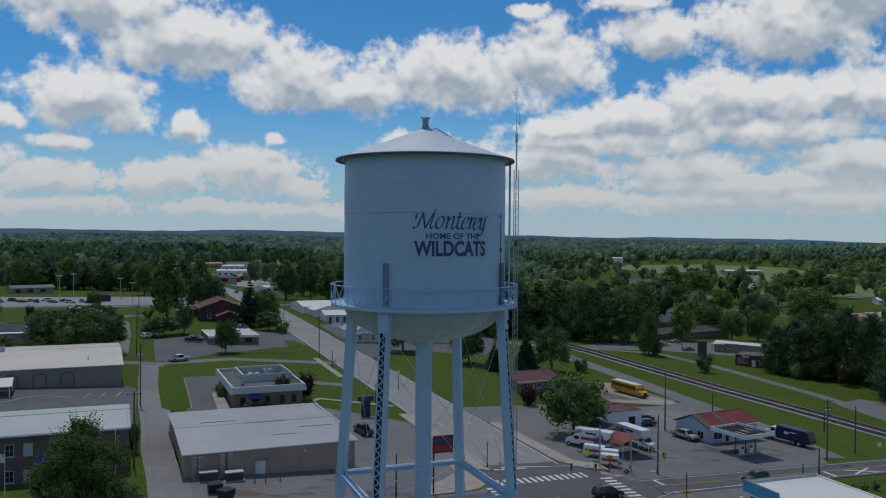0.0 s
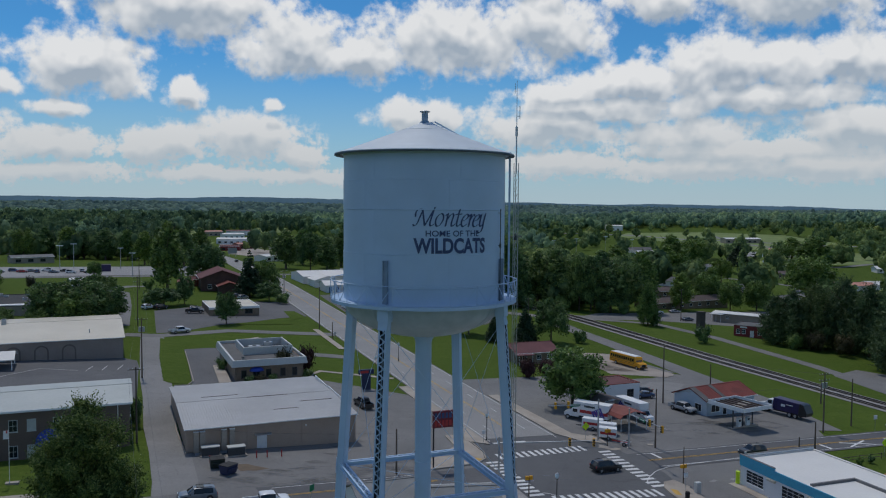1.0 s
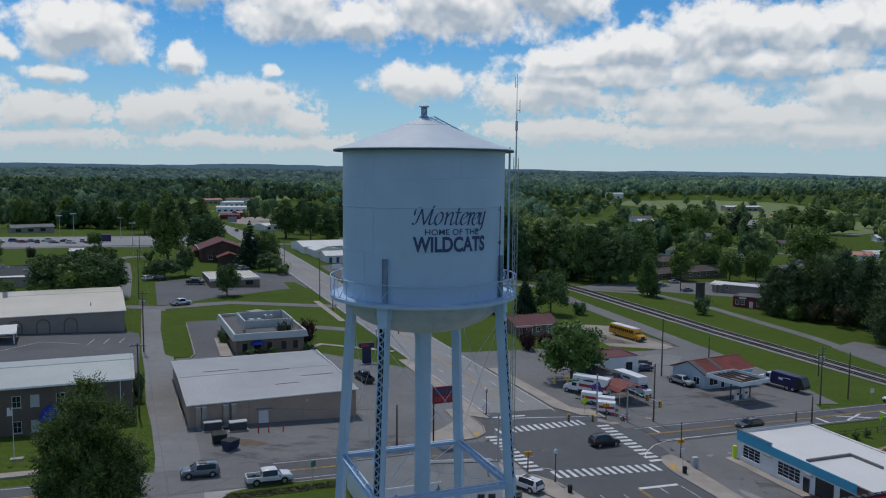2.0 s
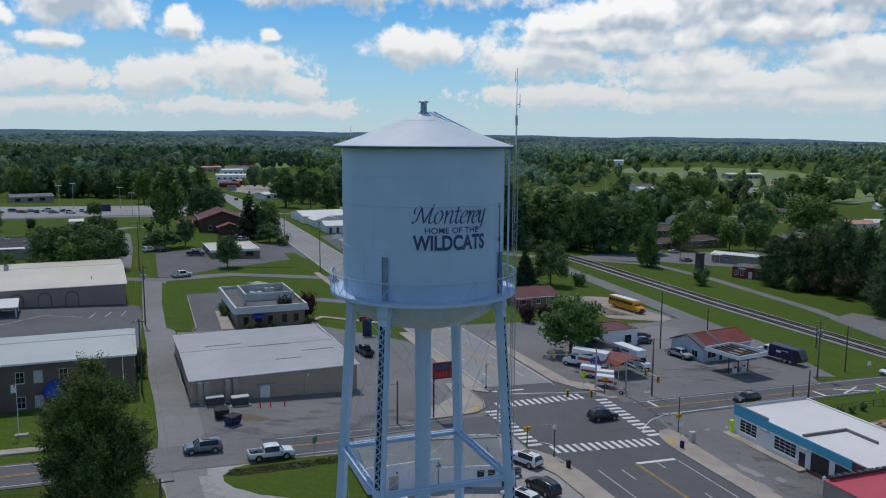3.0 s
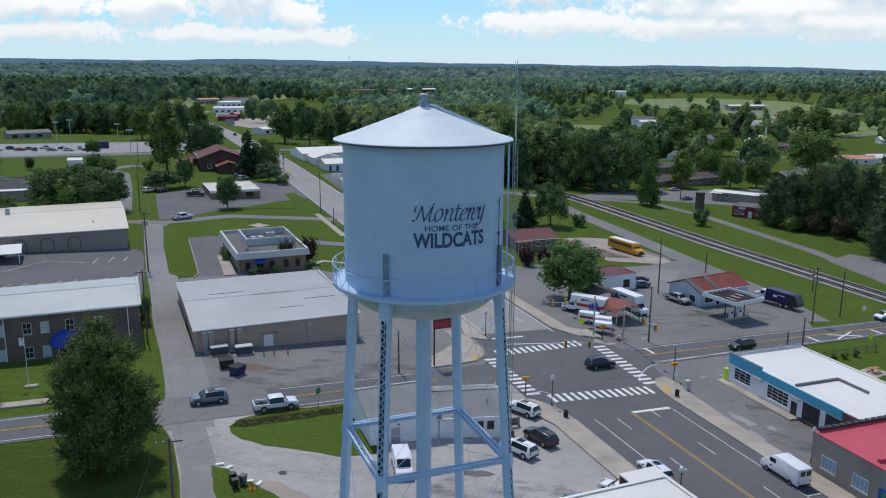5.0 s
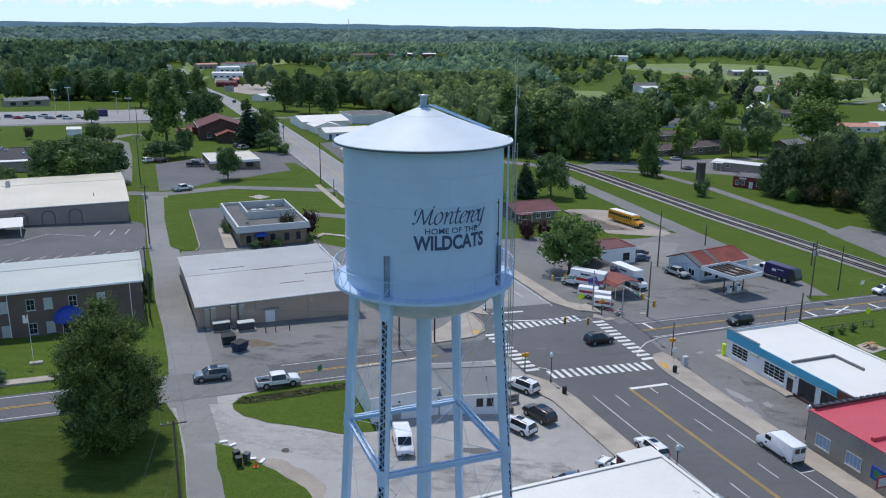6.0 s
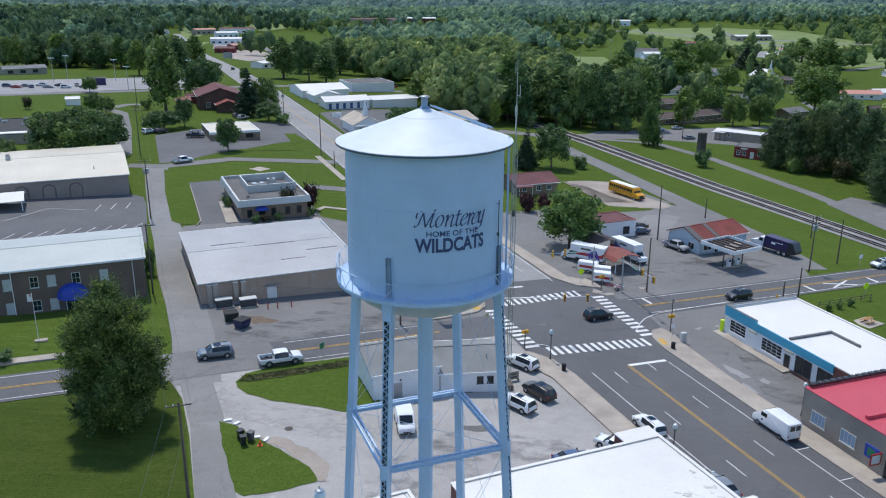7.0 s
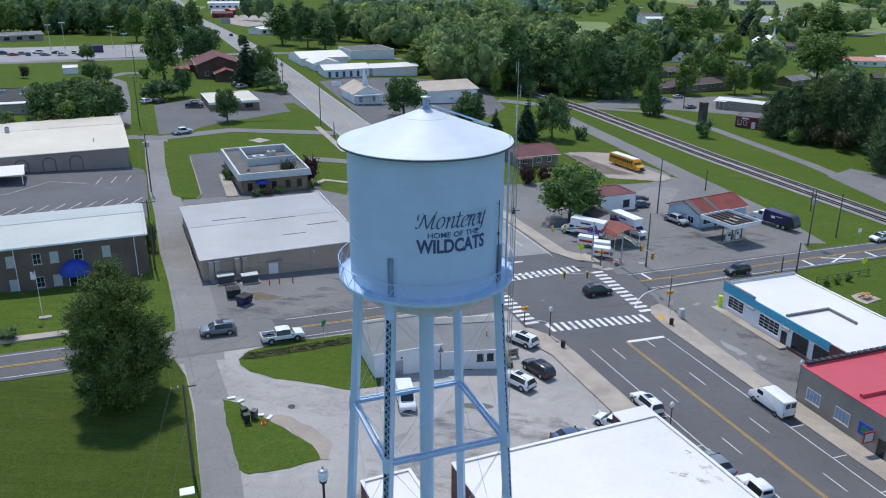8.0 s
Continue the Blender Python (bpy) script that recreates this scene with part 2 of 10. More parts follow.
M = {}
M["grass"] = grass_material("grass", (1.16, 1.06, 0.95))
# mowing stripes, with the shade over this lawn put into a darker tone
M["lawn"] = grass_material("shade_toned_lawn", (0.86, 0.76, 0.76), 0.9)
M["asphalt"] = asphalt_material("asphalt", (0.085, 0.086, 0.09), (0.125, 0.126, 0.13))
M["lot"] = asphalt_material("worn_lot_asphalt", (0.13, 0.127, 0.124), (0.215, 0.21, 0.203))
M["pasture"] = speckled("pale_dry_pasture", (0.11, 0.16, 0.04), (0.2, 0.25, 0.08), 0.05, 6, 1.0)
M["black_roof"] = speckled("black_tar_roof", (0.012, 0.012, 0.013), (0.035, 0.034, 0.034), 0.4, 4)
M["weeds"] = speckled("rough_weeds", (0.035, 0.045, 0.014), (0.1, 0.105, 0.035), 0.6, 5, 1.0)
M["alley"] = asphalt_material("pale_alley_asphalt", (0.17, 0.166, 0.16), (0.26, 0.254, 0.245))
M["concrete"] = speckled("concrete", (0.25, 0.215, 0.18), (0.46, 0.405, 0.34), 0.3, 7)
M["tower_lot"] = asphalt_material("pale_worn_asphalt", (0.26, 0.248, 0.234), (0.42, 0.402, 0.38))
M["sleeper"] = speckled("weathered_grey_sleepers", (0.04, 0.036, 0.032), (0.085, 0.076, 0.068), 0.5, 6)
M["white_line"] = speckled("white_road_paint", (0.5, 0.5, 0.49), (0.78, 0.78, 0.76), 0.8, 12, 0.7)
M["yellow_line"] = speckled("yellow_road_paint", (0.42, 0.25, 0.045), (0.62, 0.38, 0.07), 0.8, 12, 0.7)
M["tank"] = plain("pale_blue_tank_paint", (0.40, 0.54, 0.72), 0.45, 0, 0.05, 0.5)
M["roof_paint"] = plain("silver_white_tank_roof", (0.57, 0.63, 0.67), 0.52, 0, 0.06, 0.8)
# dark vent paint, also tank blue with the stiffeners' shade in it
M["tank_dark"] = plain("vent_and_shade_blue", (0.22, 0.3, 0.4), 0.55, 0, 0.2, 1.5)
M["rim"] = plain("eave_shade_colour", (0.07, 0.095, 0.12), 0.6, 0, 0.2, 1.5)
# tank blue darkened to hold the shade inside the hollow legs
M["leg_inside"] = plain("navy_leg_shade", (0.035, 0.05, 0.085), 0.6, 0, 0.2, 1.5)
M["letter"] = plain("navy_lettering", (0.04, 0.065, 0.16), 0.6)
M["steel"] = plain("galvanised_steel", (0.42, 0.44, 0.46), 0.4, 0.7)
M["glass"] = plain("dark_window_glass", (0.02, 0.025, 0.03), 0.06, 0, 0.2, 1.0)
M["rubber"] = plain("black_rubber", (0.02, 0.02, 0.02), 0.8)
M["white_paint"] = plain("white_paint", (0.74, 0.75, 0.75), 0.5, 0, 0.06)
M["black_paint"] = plain("black_paint", (0.02, 0.021, 0.023), 0.35)
M["red_paint"] = plain("red_paint", (0.42, 0.03, 0.03), 0.5)
M["blue_paint"] = plain("royal_blue", (0.015, 0.05, 0.35), 0.6)
M["teal_paint"] = plain("teal_blue_paint", (0.06, 0.36, 0.52), 0.55, 0, 0.08)
M["green_paint"] = plain("green_sign", (0.01, 0.2, 0.09), 0.5)
M["signal"] = plain("signal_yellow", (0.65, 0.32, 0.01), 0.5)
M["lime"] = plain("lime_yellow_sign", (0.62, 0.85, 0.02), 0.5)
M["orange"] = plain("orange_plastic", (0.8, 0.12, 0.02), 0.5)
M["bus_yellow"] = plain("school_bus_yellow", (0.72, 0.33, 0.01), 0.4)
M["purple"] = plain("dark_purple_paint", (0.028, 0.02, 0.085), 0.4)
M["lamp_glass"] = plain("frosted_lamp_glass", (0.62, 0.72, 0.74), 0.3)
M["pole_wood"] = speckled("creosoted_pole_wood", (0.07, 0.052, 0.04), (0.16, 0.125, 0.095), 0.6, 5, 0.85, 0, 0.3, (1, 1, 0.1))
M["timber"] = speckled("orange_brown_timber", (0.3, 0.15, 0.05), (0.45, 0.24, 0.09), 1, 6)
M["grey_metal"] = speckled("grey_metal_roof", (0.3, 0.3, 0.305), (0.41, 0.415, 0.42), 0.12, 2.5, 0.5, 0.25, 0.1)
M["pale_metal"] = speckled("pale_metal_roof", (0.43, 0.45, 0.44), (0.56, 0.58, 0.57), 0.1, 2, 0.5, 0.2, 0.1)
M["office_roof"] = speckled("grey_green_metal_roof", (0.33, 0.36, 0.35), (0.43, 0.46, 0.445), 0.1, 2, 0.55, 0.15, 0.1)
M["cream_metal"] = speckled("cream_metal_roof", (0.48, 0.44, 0.36), (0.6, 0.56, 0.47), 0.1, 2, 0.55, 0.1, 0.1)
M["rust_metal"] = speckled("rusty_red_metal_roof", (0.13, 0.026, 0.02), (0.27, 0.06, 0.042), 0.35, 2.5, 0.7)
M["red_membrane"] = speckled("red_membrane_roof", (0.42, 0.045, 0.07), (0.55, 0.075, 0.105), 0.12, 2.5, 0.6)
M["shingle"] = speckled("grey_shingles", (0.075, 0.075, 0.075), (0.14, 0.138, 0.135), 0.25, 7)
M["dark_shingle"] = speckled("dark_brown_shingles", (0.06, 0.045, 0.04), (0.12, 0.09, 0.08), 0.25, 7)
M["red_shingle"] = speckled("dark_red_shingles", (0.09, 0.03, 0.032), (0.165, 0.06, 0.062), 0.25, 7)
M["siding"] = speckled("white_board_siding", (0.7, 0.705, 0.71), (0.83, 0.835, 0.835), 0.2, 4, 0.6, 0, 0.15)
M["stucco"] = speckled("grey_brown_stucco", (0.22, 0.195, 0.165), (0.36, 0.32, 0.27), 0.25, 5)
M["ware_wall"] = speckled("weathered_grey_brown_wall", (0.22, 0.185, 0.165), (0.33, 0.285, 0.255), 0.2, 5)
M["red_brick"] = speckled("dark_red_brick", (0.09, 0.035, 0.028), (0.19, 0.075, 0.058), 0.5, 9)
M["buff_brick"] = speckled("buff_brown_brick", (0.13, 0.095, 0.065), (0.3, 0.23, 0.165), 0.5, 9)
M["gravel"] = speckled("railway_ballast", (0.19, 0.183, 0.175), (0.34, 0.33, 0.315), 0.2, 6)
M["dirt"] = speckled("bare_gravel_earth", (0.24, 0.2, 0.165), (0.40, 0.35, 0.3), 0.15, 4)
M["rail_steel"] = plain("dark_rail_steel", (0.045, 0.036, 0.033), 0.5, 0.5)
M["dark_lot"] = asphalt_material("dark_lot_asphalt", (0.085, 0.086, 0.09), (0.145, 0.145, 0.147))
M["pale_lot"] = asphalt_material("pale_far_lot", (0.22, 0.215, 0.21), (0.33, 0.325, 0.32))
M["white_roof"] = speckled("white_membrane_roof", (0.61, 0.595, 0.56), (0.73, 0.715, 0.68), 0.12, 3, 0.6)
M["brick"] = speckled("brown_brick", (0.1, 0.072, 0.06), (0.17, 0.13, 0.11), 0.2, 9)
M["tan"] = speckled("tan_block_wall", (0.32, 0.238, 0.185), (0.45, 0.35, 0.28), 0.2, 6)
M["bark"] = speckled("bark", (0.05, 0.038, 0.028), (0.12, 0.095, 0.07), 1, 9)


# ---------------------------------------------------------------- building helpers
SLOPE = -0.0437


def gz(x, y):
    """Height of the ground: a gentle side slope round the tower, easing out to rolling country."""
    ax = abs(x)
    s = ax if ax < 220 else 220 + 60 * (1 - math.exp(-(ax - 220) / 60))
    near = SLOPE * math.copysign(s, x)
    r = math.hypot(x, y - 60)
    k = min(1.0, max(0.0, (r - 260) / 500))
    k = k * k * (3 - 2 * k)
    hills = 0.0
    if r > 800:
        q = (r - 800) / 1000
        hills = 7 * noise.noise((x / 420, y / 420, 0.3)) * min(1, q * 2) + 12 * noise.noise((x / 1300, y / 1100, 4.2)) * min(1, q)
        hills += 17 * max(0.0, min(1.0, (r - 1700) / 2300)) * (1 - 1.2 * min(1.0, max(0.0, math.atan2(x, y) / 0.5)))
    rise = min(1.0, max(0.0, (r - 700) / 600))
    if -120 < x < -48 and 100 < y < 132:      # the lawn falls towards the brick office
        f = min(1.0, max(0.0, (-49 - x) / 8)) * min(1.0, max(0.0, (y - 103) / 10)) * min(1.0, max(0.0, (131 - y) / 7)) * min(1.0, (x + 120) / 12)
        near -= 1.6 * f * f * (3 - 2 * f)
    return near * (1 - k) + (hills - 4) * k + 12 * rise * rise * (3 - 2 * rise)


def empty(name, x, y, turn=0.0, z=None, label="", category="", group="", kind=""):
    ob = new(name)
    ob.matrix_world = pose(x, y, gz(x, y) if z is None else z, 0, 0, turn)
    return tagged(ob, label, category, group, kind)


def part(name, bm, material, parent=None, label="", smooth=False):
    me = bpy.data.meshes.new(name)
    bmesh.ops.recalc_face_normals(bm, faces=bm.faces)
    bm.to_mesh(me)
    bm.free()
    for m in (material if isinstance(material, (list, tuple)) else [material]):
        me.materials.append(m)
    if smooth:
        for p in me.polygons:
            p.use_smooth = True
    ob = new(name, me)
    ob.parent = parent
    if label:
        ob["label"] = label
    return ob


def mesh_part(name, verts, faces, material, parent=None, label="", smooth=False):
    me = bpy.data.meshes.new(name)
    me.from_pydata(verts, [], faces)
    for m in (material if isinstance(material, (list, tuple)) else [material]):
        me.materials.append(m)
    if smooth:
        for p in me.polygons:
            p.use_smooth = True
    me.update()
    ob = new(name, me)
    ob.parent = parent
    if label:
        ob["label"] = label
    return ob


def box(bm, x0, x1, y0, y1, z0, z1, m=None):
    vs = [bm.verts.new(p) for p in ((x0, y0, z0), (x1, y0, z0), (x1, y1, z0), (x0, y1, z0), (x0, y0, z1), (x1, y0, z1), (x1, y1, z1), (x0, y1, z1))]
    for f in ((0, 3, 2, 1), (4, 5, 6, 7), (0, 1, 5, 4), (1, 2, 6, 5), (2, 3, 7, 6), (3, 0, 4, 7)):
        bm.faces.new([vs[i] for i in f])
    if m is not None:
        for v in vs:
            v.co = m @ v.co
    return vs


def boxes(*dims):
    bm = bmesh.new()
    for d in dims:
        box(bm, *d)
    return bm


def tube(bm, a, b, r0, r1=None, n=8, cap=True):
    """A tapered round bar from a to b."""
    a, b = Vector(a), Vector(b)
    r1 = r0 if r1 is None else r1
    q = (b - a).to_track_quat("Z", "Y")
    rings = []
    for c, r in ((a, r0), (b, r1)):
        rings.append([bm.verts.new(c + q @ Vector((r * math.cos(2 * math.pi * i / n), r * math.sin(2 * math.pi * i / n), 0))) for i in range(n)])
    for i in range(n):
        bm.faces.new((rings[0][i], rings[0][(i + 1) % n], rings[1][(i + 1) % n], rings[1][i]))
    if cap:
        bm.faces.new(rings[0][::-1])
        bm.faces.new(rings[1])


def bar(bm, a, b, w, h, side=None):
    """A square bar from a to b, w along side and h across it."""
    a, b = Vector(a), Vector(b)
    d = (b - a).normalized()
    s = Vector(side) if side is not None else (Vector((0, 0, 1)) if abs(d.z) < 0.9 else Vector((1, 0, 0)))
    s = (s - d * s.dot(d)).normalized()
    t = d.cross(s)
    vs = []
    for c in (a, b):
        for i, j in ((-1, -1), (1, -1), (1, 1), (-1, 1)):
            vs.append(bm.verts.new(c + s * (i * w / 2) + t * (j * h / 2)))
    for f in ((0, 1, 2, 3), (7, 6, 5, 4), (0, 4, 5, 1), (1, 5, 6, 2), (2, 6, 7, 3), (3, 7, 4, 0)):
        bm.faces.new([vs[i] for i in f])


def spun(bm, profile, n=64, cx=0.0, cy=0.0):
    """A surface of revolution about z from (radius, z) pairs."""
    rings = []
    for r, z in profile:
        if r < 1e-6:
            rings.append([bm.verts.new((cx, cy, z))])
        else:
            rings.append([bm.verts.new((cx + r * math.cos(2 * math.pi * i / n), cy + r * math.sin(2 * math.pi * i / n), z)) for i in range(n)])
    for p, q in zip(rings, rings[1:]):
        for i in range(n):
            j = (i + 1) % n
            if len(p) == 1:
                bm.faces.new((p[0], q[j], q[i]))
            elif len(q) == 1:
                bm.faces.new((p[i], p[j], q[0]))
            else:
                bm.faces.new((p[i], p[j], q[j], q[i]))


# the street grid: the main street runs away to the upper left, the cross street over it
def along(n, s):
    """Main street: n across (61 is its middle), s along it, away from the tower."""
    return (0.933 * n - 0.36 * s, 0.36 * n + 0.933 * s)


def cross(p, q):
    """Cross street: p along it to the right, q across (102.5 is its middle)."""
    return (0.917 * p - 0.398 * q, 0.398 * p + 0.917 * q)


def sheet(name, outline, lift, material, label="", category="", kind="structure", step=8.0, thick=0.0, frm=None, wobble=0.0):
    """A flat piece of ground cover laid over the ground, from its outline in plan."""
    pts = [frm(*p) if frm else p for p in outline]
    bm = bmesh.new()
    ring = []
    step = 0.6 if wobble else step
    for (x0, y0), (x1, y1) in zip(pts, pts[1:] + pts[:1]):
        k = max(1, int(math.hypot(x1 - x0, y1 - y0) / step))
        for i in range(k):
            x, y = x0 + (x1 - x0) * i / k, y0 + (y1 - y0) * i / k
            if wobble:
                x += wobble * (noise.noise((x * 0.6, y * 0.6, 1.0)) + 0.6 * noise.noise((x * 2.1, y * 2.1, 5.0)))
                y += wobble * (noise.noise((x * 0.6, y * 0.6, 8.0)) + 0.6 * noise.noise((x * 2.1, y * 2.1, 2.0)))
            ring.append(bm.verts.new((x, y, 0)))
    face = bm.faces.new(ring)
    if face.normal.z < 0 or face.calc_area() and sum((a.co.x * b.co.y - b.co.x * a.co.y) for a, b in zip(ring, ring[1:] + ring[:1])) < 0:
        face.normal_flip()
    bmesh.ops.triangulate(bm, faces=bm.faces[:])
    for _ in range(6):
        long = [e for e in bm.edges if e.calc_length() > 16]
        if not long:
            break
        bmesh.ops.subdivide_edges(bm, edges=long, cuts=1)
        bmesh.ops.triangulate(bm, faces=bm.faces[:])
    for v in bm.verts:
        v.co.z = gz(v.co.x, v.co.y) + lift
    if thick:
        ex = bmesh.ops.extrude_edge_only(bm, edges=[e for e in bm.edges if e.is_boundary])
        for v in ex["geom"]:
            if isinstance(v, bmesh.types.BMVert):
                v.co.z -= thick
    ob = part(name, bm, material)
    return tagged(ob, label, category, "", kind)


def strip(name, line, width, lift, material, parent=None, label="", category="", kind="structure", step=6.0, frm=None):
    """A band of constant width along a line in plan."""
    pts = [Vector(frm(*p) if frm else p).to_2d() for p in line]
    path = []
    for a, b in zip(pts, pts[1:]):
        k = max(1, int((b - a).length / step))
        path += [a + (b - a) * i / k for i in range(k)]
    path.append(pts[-1])
    verts, faces = [], []
    for i, p in enumerate(path):
        d = (path[min(i + 1, len(path) - 1)] - path[max(i - 1, 0)]).normalized()
        n = Vector((-d.y, d.x)) * width / 2
        for q in (p + n, p - n):
            verts.append((q.x, q.y, gz(q.x, q.y) + lift))
    for i in range(len(path) - 1):
        faces.append((2 * i, 2 * i + 1, 2 * i + 3, 2 * i + 2))
    ob = mesh_part(name, verts, faces, material, parent, label)
    if not parent:
        tagged(ob, label, category, "", kind)
    return ob


# ---------------------------------------------------------------- ground
def build_ground():
    def axis(lo, hi):
        fine, far = 9.0, []
        v = 0.0
        step = fine
        while v < hi:
            far.append(v)
            if v > 540:
                step = min(140, step * 1.12)
            v += step
        return far
    pos = axis(0, 4800)
    xs = sorted({-v for v in pos} | set(pos))
    ys = sorted({-v for v in pos if v < 2000 and (v > 540 or round(v / 9) % 4 == 0)} | set(pos))
    verts = [(x, y, gz(x, y)) for y in ys for x in xs]
    w = len(xs)
    faces = [(j * w + i, j * w + i + 1, (j + 1) * w + i + 1, (j + 1) * w + i) for j in range(len(ys) - 1) for i in range(w - 1)]
    tagged(mesh_part("ground", verts, faces, M["grass"], smooth=True), "mown grass and open country to the horizon", "ground", "", "structure")


build_ground()

# ---------------------------------------------------------------- water tower
TX, TY = -0.95, 41.96
R_TANK, R_WALK, Z_WALK, Z_EAVE, Z_APEX = 4.11, 4.76, 33.65, 40.95, 42.55
LEG_TURN = -24.0


def leg_radius(z):
    return 4.22 + 0.072 * (33.5 - z)


def lettering(text, arc0, arc1, z0, height, parent, shear=0.0, weight=0.0):
    """Painted words bent round the tank, between two angles from straight towards -y, z0 the foot of the capitals."""
    cu = bpy.data.curves.new("words", "FONT")
    cu.body = text
    cu.shear = shear
    cu.offset = weight
    cu.resolution_u = 4
    tmp = new("words", cu)
    bpy.context.view_layer.update()
    me = bpy.data.meshes.new_from_object(tmp.evaluated_get(bpy.context.evaluated_depsgraph_get()))
    bpy.data.objects.remove(tmp)
    bm = bmesh.new()
    bm.from_mesh(me)
    bpy.data.meshes.remove(me)
    xs = [v.co.x for v in bm.verts]
    cap = 0.69
    x0, x1 = min(xs), max(xs)
    r = R_TANK + 0.028
    for v in bm.verts:
        a = radians(arc0 + (arc1 - arc0) * (v.co.x - x0) / (x1 - x0))
        z = z0 + v.co.y / cap * height
        v.co = Vector((r * math.sin(a), -r * math.cos(a), z))
    ob = part("lettering", bm, M["letter"], parent, "navy blue painted words")
    return ob


# pen strokes of an italic hand, x along the line, y up, capitals 1 high
PEN = {
    "M": [[(-0.03, 0.52), (-0.07, 0.72), (0.0, 0.88), (0.14, 0.92), (0.27, 0.86)], [(0.29, 0.9), (0.2, 0.45), (0.14, 0.14), (0.02, 0.02), (-0.06, 0.1)],
          [(0.27, 0.88), (0.43, 0.42), (0.58, 0.03)], [(0.58, 0.03), (0.74, 0.55), (0.9, 1.04)], [(0.88, 1.02), (0.84, 0.5), (0.83, 0.14), (0.93, 0.02), (1.08, 0.16)]],
    "o": [[(1.33, 0.71), (1.18, 0.6), (1.1, 0.36), (1.16, 0.1), (1.28, 0.02), (1.42, 0.14), (1.49, 0.4), (1.44, 0.62), (1.33, 0.71)]],
    "n": [[(1.6, 0.6), (1.68, 0.7), (1.69, 0.35), (1.7, 0.02)], [(1.69, 0.34), (1.8, 0.6), (1.92, 0.71), (2.0, 0.6), (1.98, 0.3), (2.0, 0.08), (2.07, 0.03), (2.18, 0.16)]],
    "t": [[(2.26, 0.94), (2.26, 0.5), (2.27, 0.16), (2.36, 0.03), (2.48, 0.16)], [(2.12, 0.68), (2.42, 0.7)]],
    "e": [[(2.56, 0.34), (2.72, 0.42), (2.81, 0.58), (2.74, 0.71), (2.6, 0.62), (2.51, 0.36), (2.55, 0.12), (2.66, 0.03), (2.82, 0.16)]],
    "r": [[(2.88, 0.6), (2.94, 0.71), (2.95, 0.35), (2.96, 0.03)], [(2.95, 0.36), (3.02, 0.6), (3.1, 0.71), (3.16, 0.62)]],
    "y": [[(3.46, 0.6), (3.53, 0.72), (3.53, 0.4), (3.56, 0.14), (3.65, 0.06), (3.73, 0.2)], [(3.75, 0.78), (3.75, 0.3), (3.76, -0.04), (3.7, -0.24), (3.58, -0.27), (3.52, -0.2)]],
}


def pen_strokes(text):
    """The strokes of the words, the second e further along the line."""
    seen = []
    for ch in text:
        dx = 0.64 if ch in seen else 0.0
        seen.append(ch)
        for stroke in PEN[ch]:
            pts = [Vector((x + dx, y)) for x, y in stroke]
            line = []
            for i in range(len(pts) - 1):
                p0, p1, p2, p3 = pts[max(i - 1, 0)], pts[i], pts[i + 1], pts[min(i + 2, len(pts) - 1)]
                for k in range(5):
                    f = k / 5
                    line.append(0.5 * (2 * p1 + (p2 - p0) * f + (2 * p0 - 5 * p1 + 4 * p2 - p3) * f * f + (3 * p1 - p0 - 3 * p2 + p3) * f * f * f))
            yield line + [pts[-1]]


def hull(points):
    pts = sorted((p.x, p.y) for p in points)

    def half(seq):
        out = []
        for p in seq:
            while len(out) > 1 and (out[-1][0] - out[-2][0]) * (p[1] - out[-2][1]) - (out[-1][1] - out[-2][1]) * (p[0] - out[-2][0]) <= 1e-9:
                out.pop()
            out.append(p)
        return out
    return half(pts)[:-1] + half(pts[::-1])[:-1]


def script(text, arc0, arc1, z0, height, parent):
    """Words in a broad-nibbed italic hand round the tank, evenly spaced as seen from straight ahead."""
    bm = bmesh.new()
    s0, s1 = math.sin(radians(arc0)), math.sin(radians(arc1))
    a = radians(32)
    wide, thin = Vector((math.cos(a), math.sin(a))) * 0.043, Vector((-math.sin(a), math.cos(a))) * 0.012
    nib = [wide + thin, wide - thin, -wide - thin, -wide + thin]
    n = 0
    for line in pen_strokes(text):
        for p, q in zip(line, line[1:]):
            n += 1
            r = R_TANK + 0.02 + 0.00006 * n
            ring = []
            for x, y in hull([p + c for c in nib] + [q + c for c in nib]):
                y -= 0.09 * (x / 3.93) ** 2
                u = (x + 0.25 * y + 0.06) / 3.99
                g = math.asin(s0 + (s1 - s0) * u)
                ring.append(bm.verts.new((r * math.sin(g), -r * math.cos(g), z0 - parent.location.z + y * height)))
            bm.faces.new(ring)
    return part("lettering", bm, M["letter"], parent, "navy blue painted italic name")


def beam(name, a, b, parent, depth=0.22, width=0.22, laced=True):
    """A light girder of two channels with lacing between them."""
    a, b = Vector(a), Vector(b)
    d = (b - a).normalized()
    up = Vector((0, 0, 1))
    side = d.cross(up).normalized()
    bm = bmesh.new()
    for k in (-1, 1):
        o = side * (k * width / 2)
        bar(bm, a + o, b + o, depth, 0.018, up)
        for j in (-1, 1):
            bar(bm, a + o + up * (j * depth / 2) + side * (k * 0.035), b + o + up * (j * depth / 2) + side * (k * 0.035), 0.016, 0.09, up)
    n = int((b - a).length / 0.3)
    if laced:
        for i in range(n):
            p, q = a + (b - a) * (i / n), a + (b - a) * ((i + 1) / n)
            s = width / 2 if i % 2 else -width / 2
            bar(bm, p + up * depth / 2 + side * s, q + up * depth / 2 - side * s, 0.012, 0.045, up)
    return part(name, bm, M["tank"], parent)


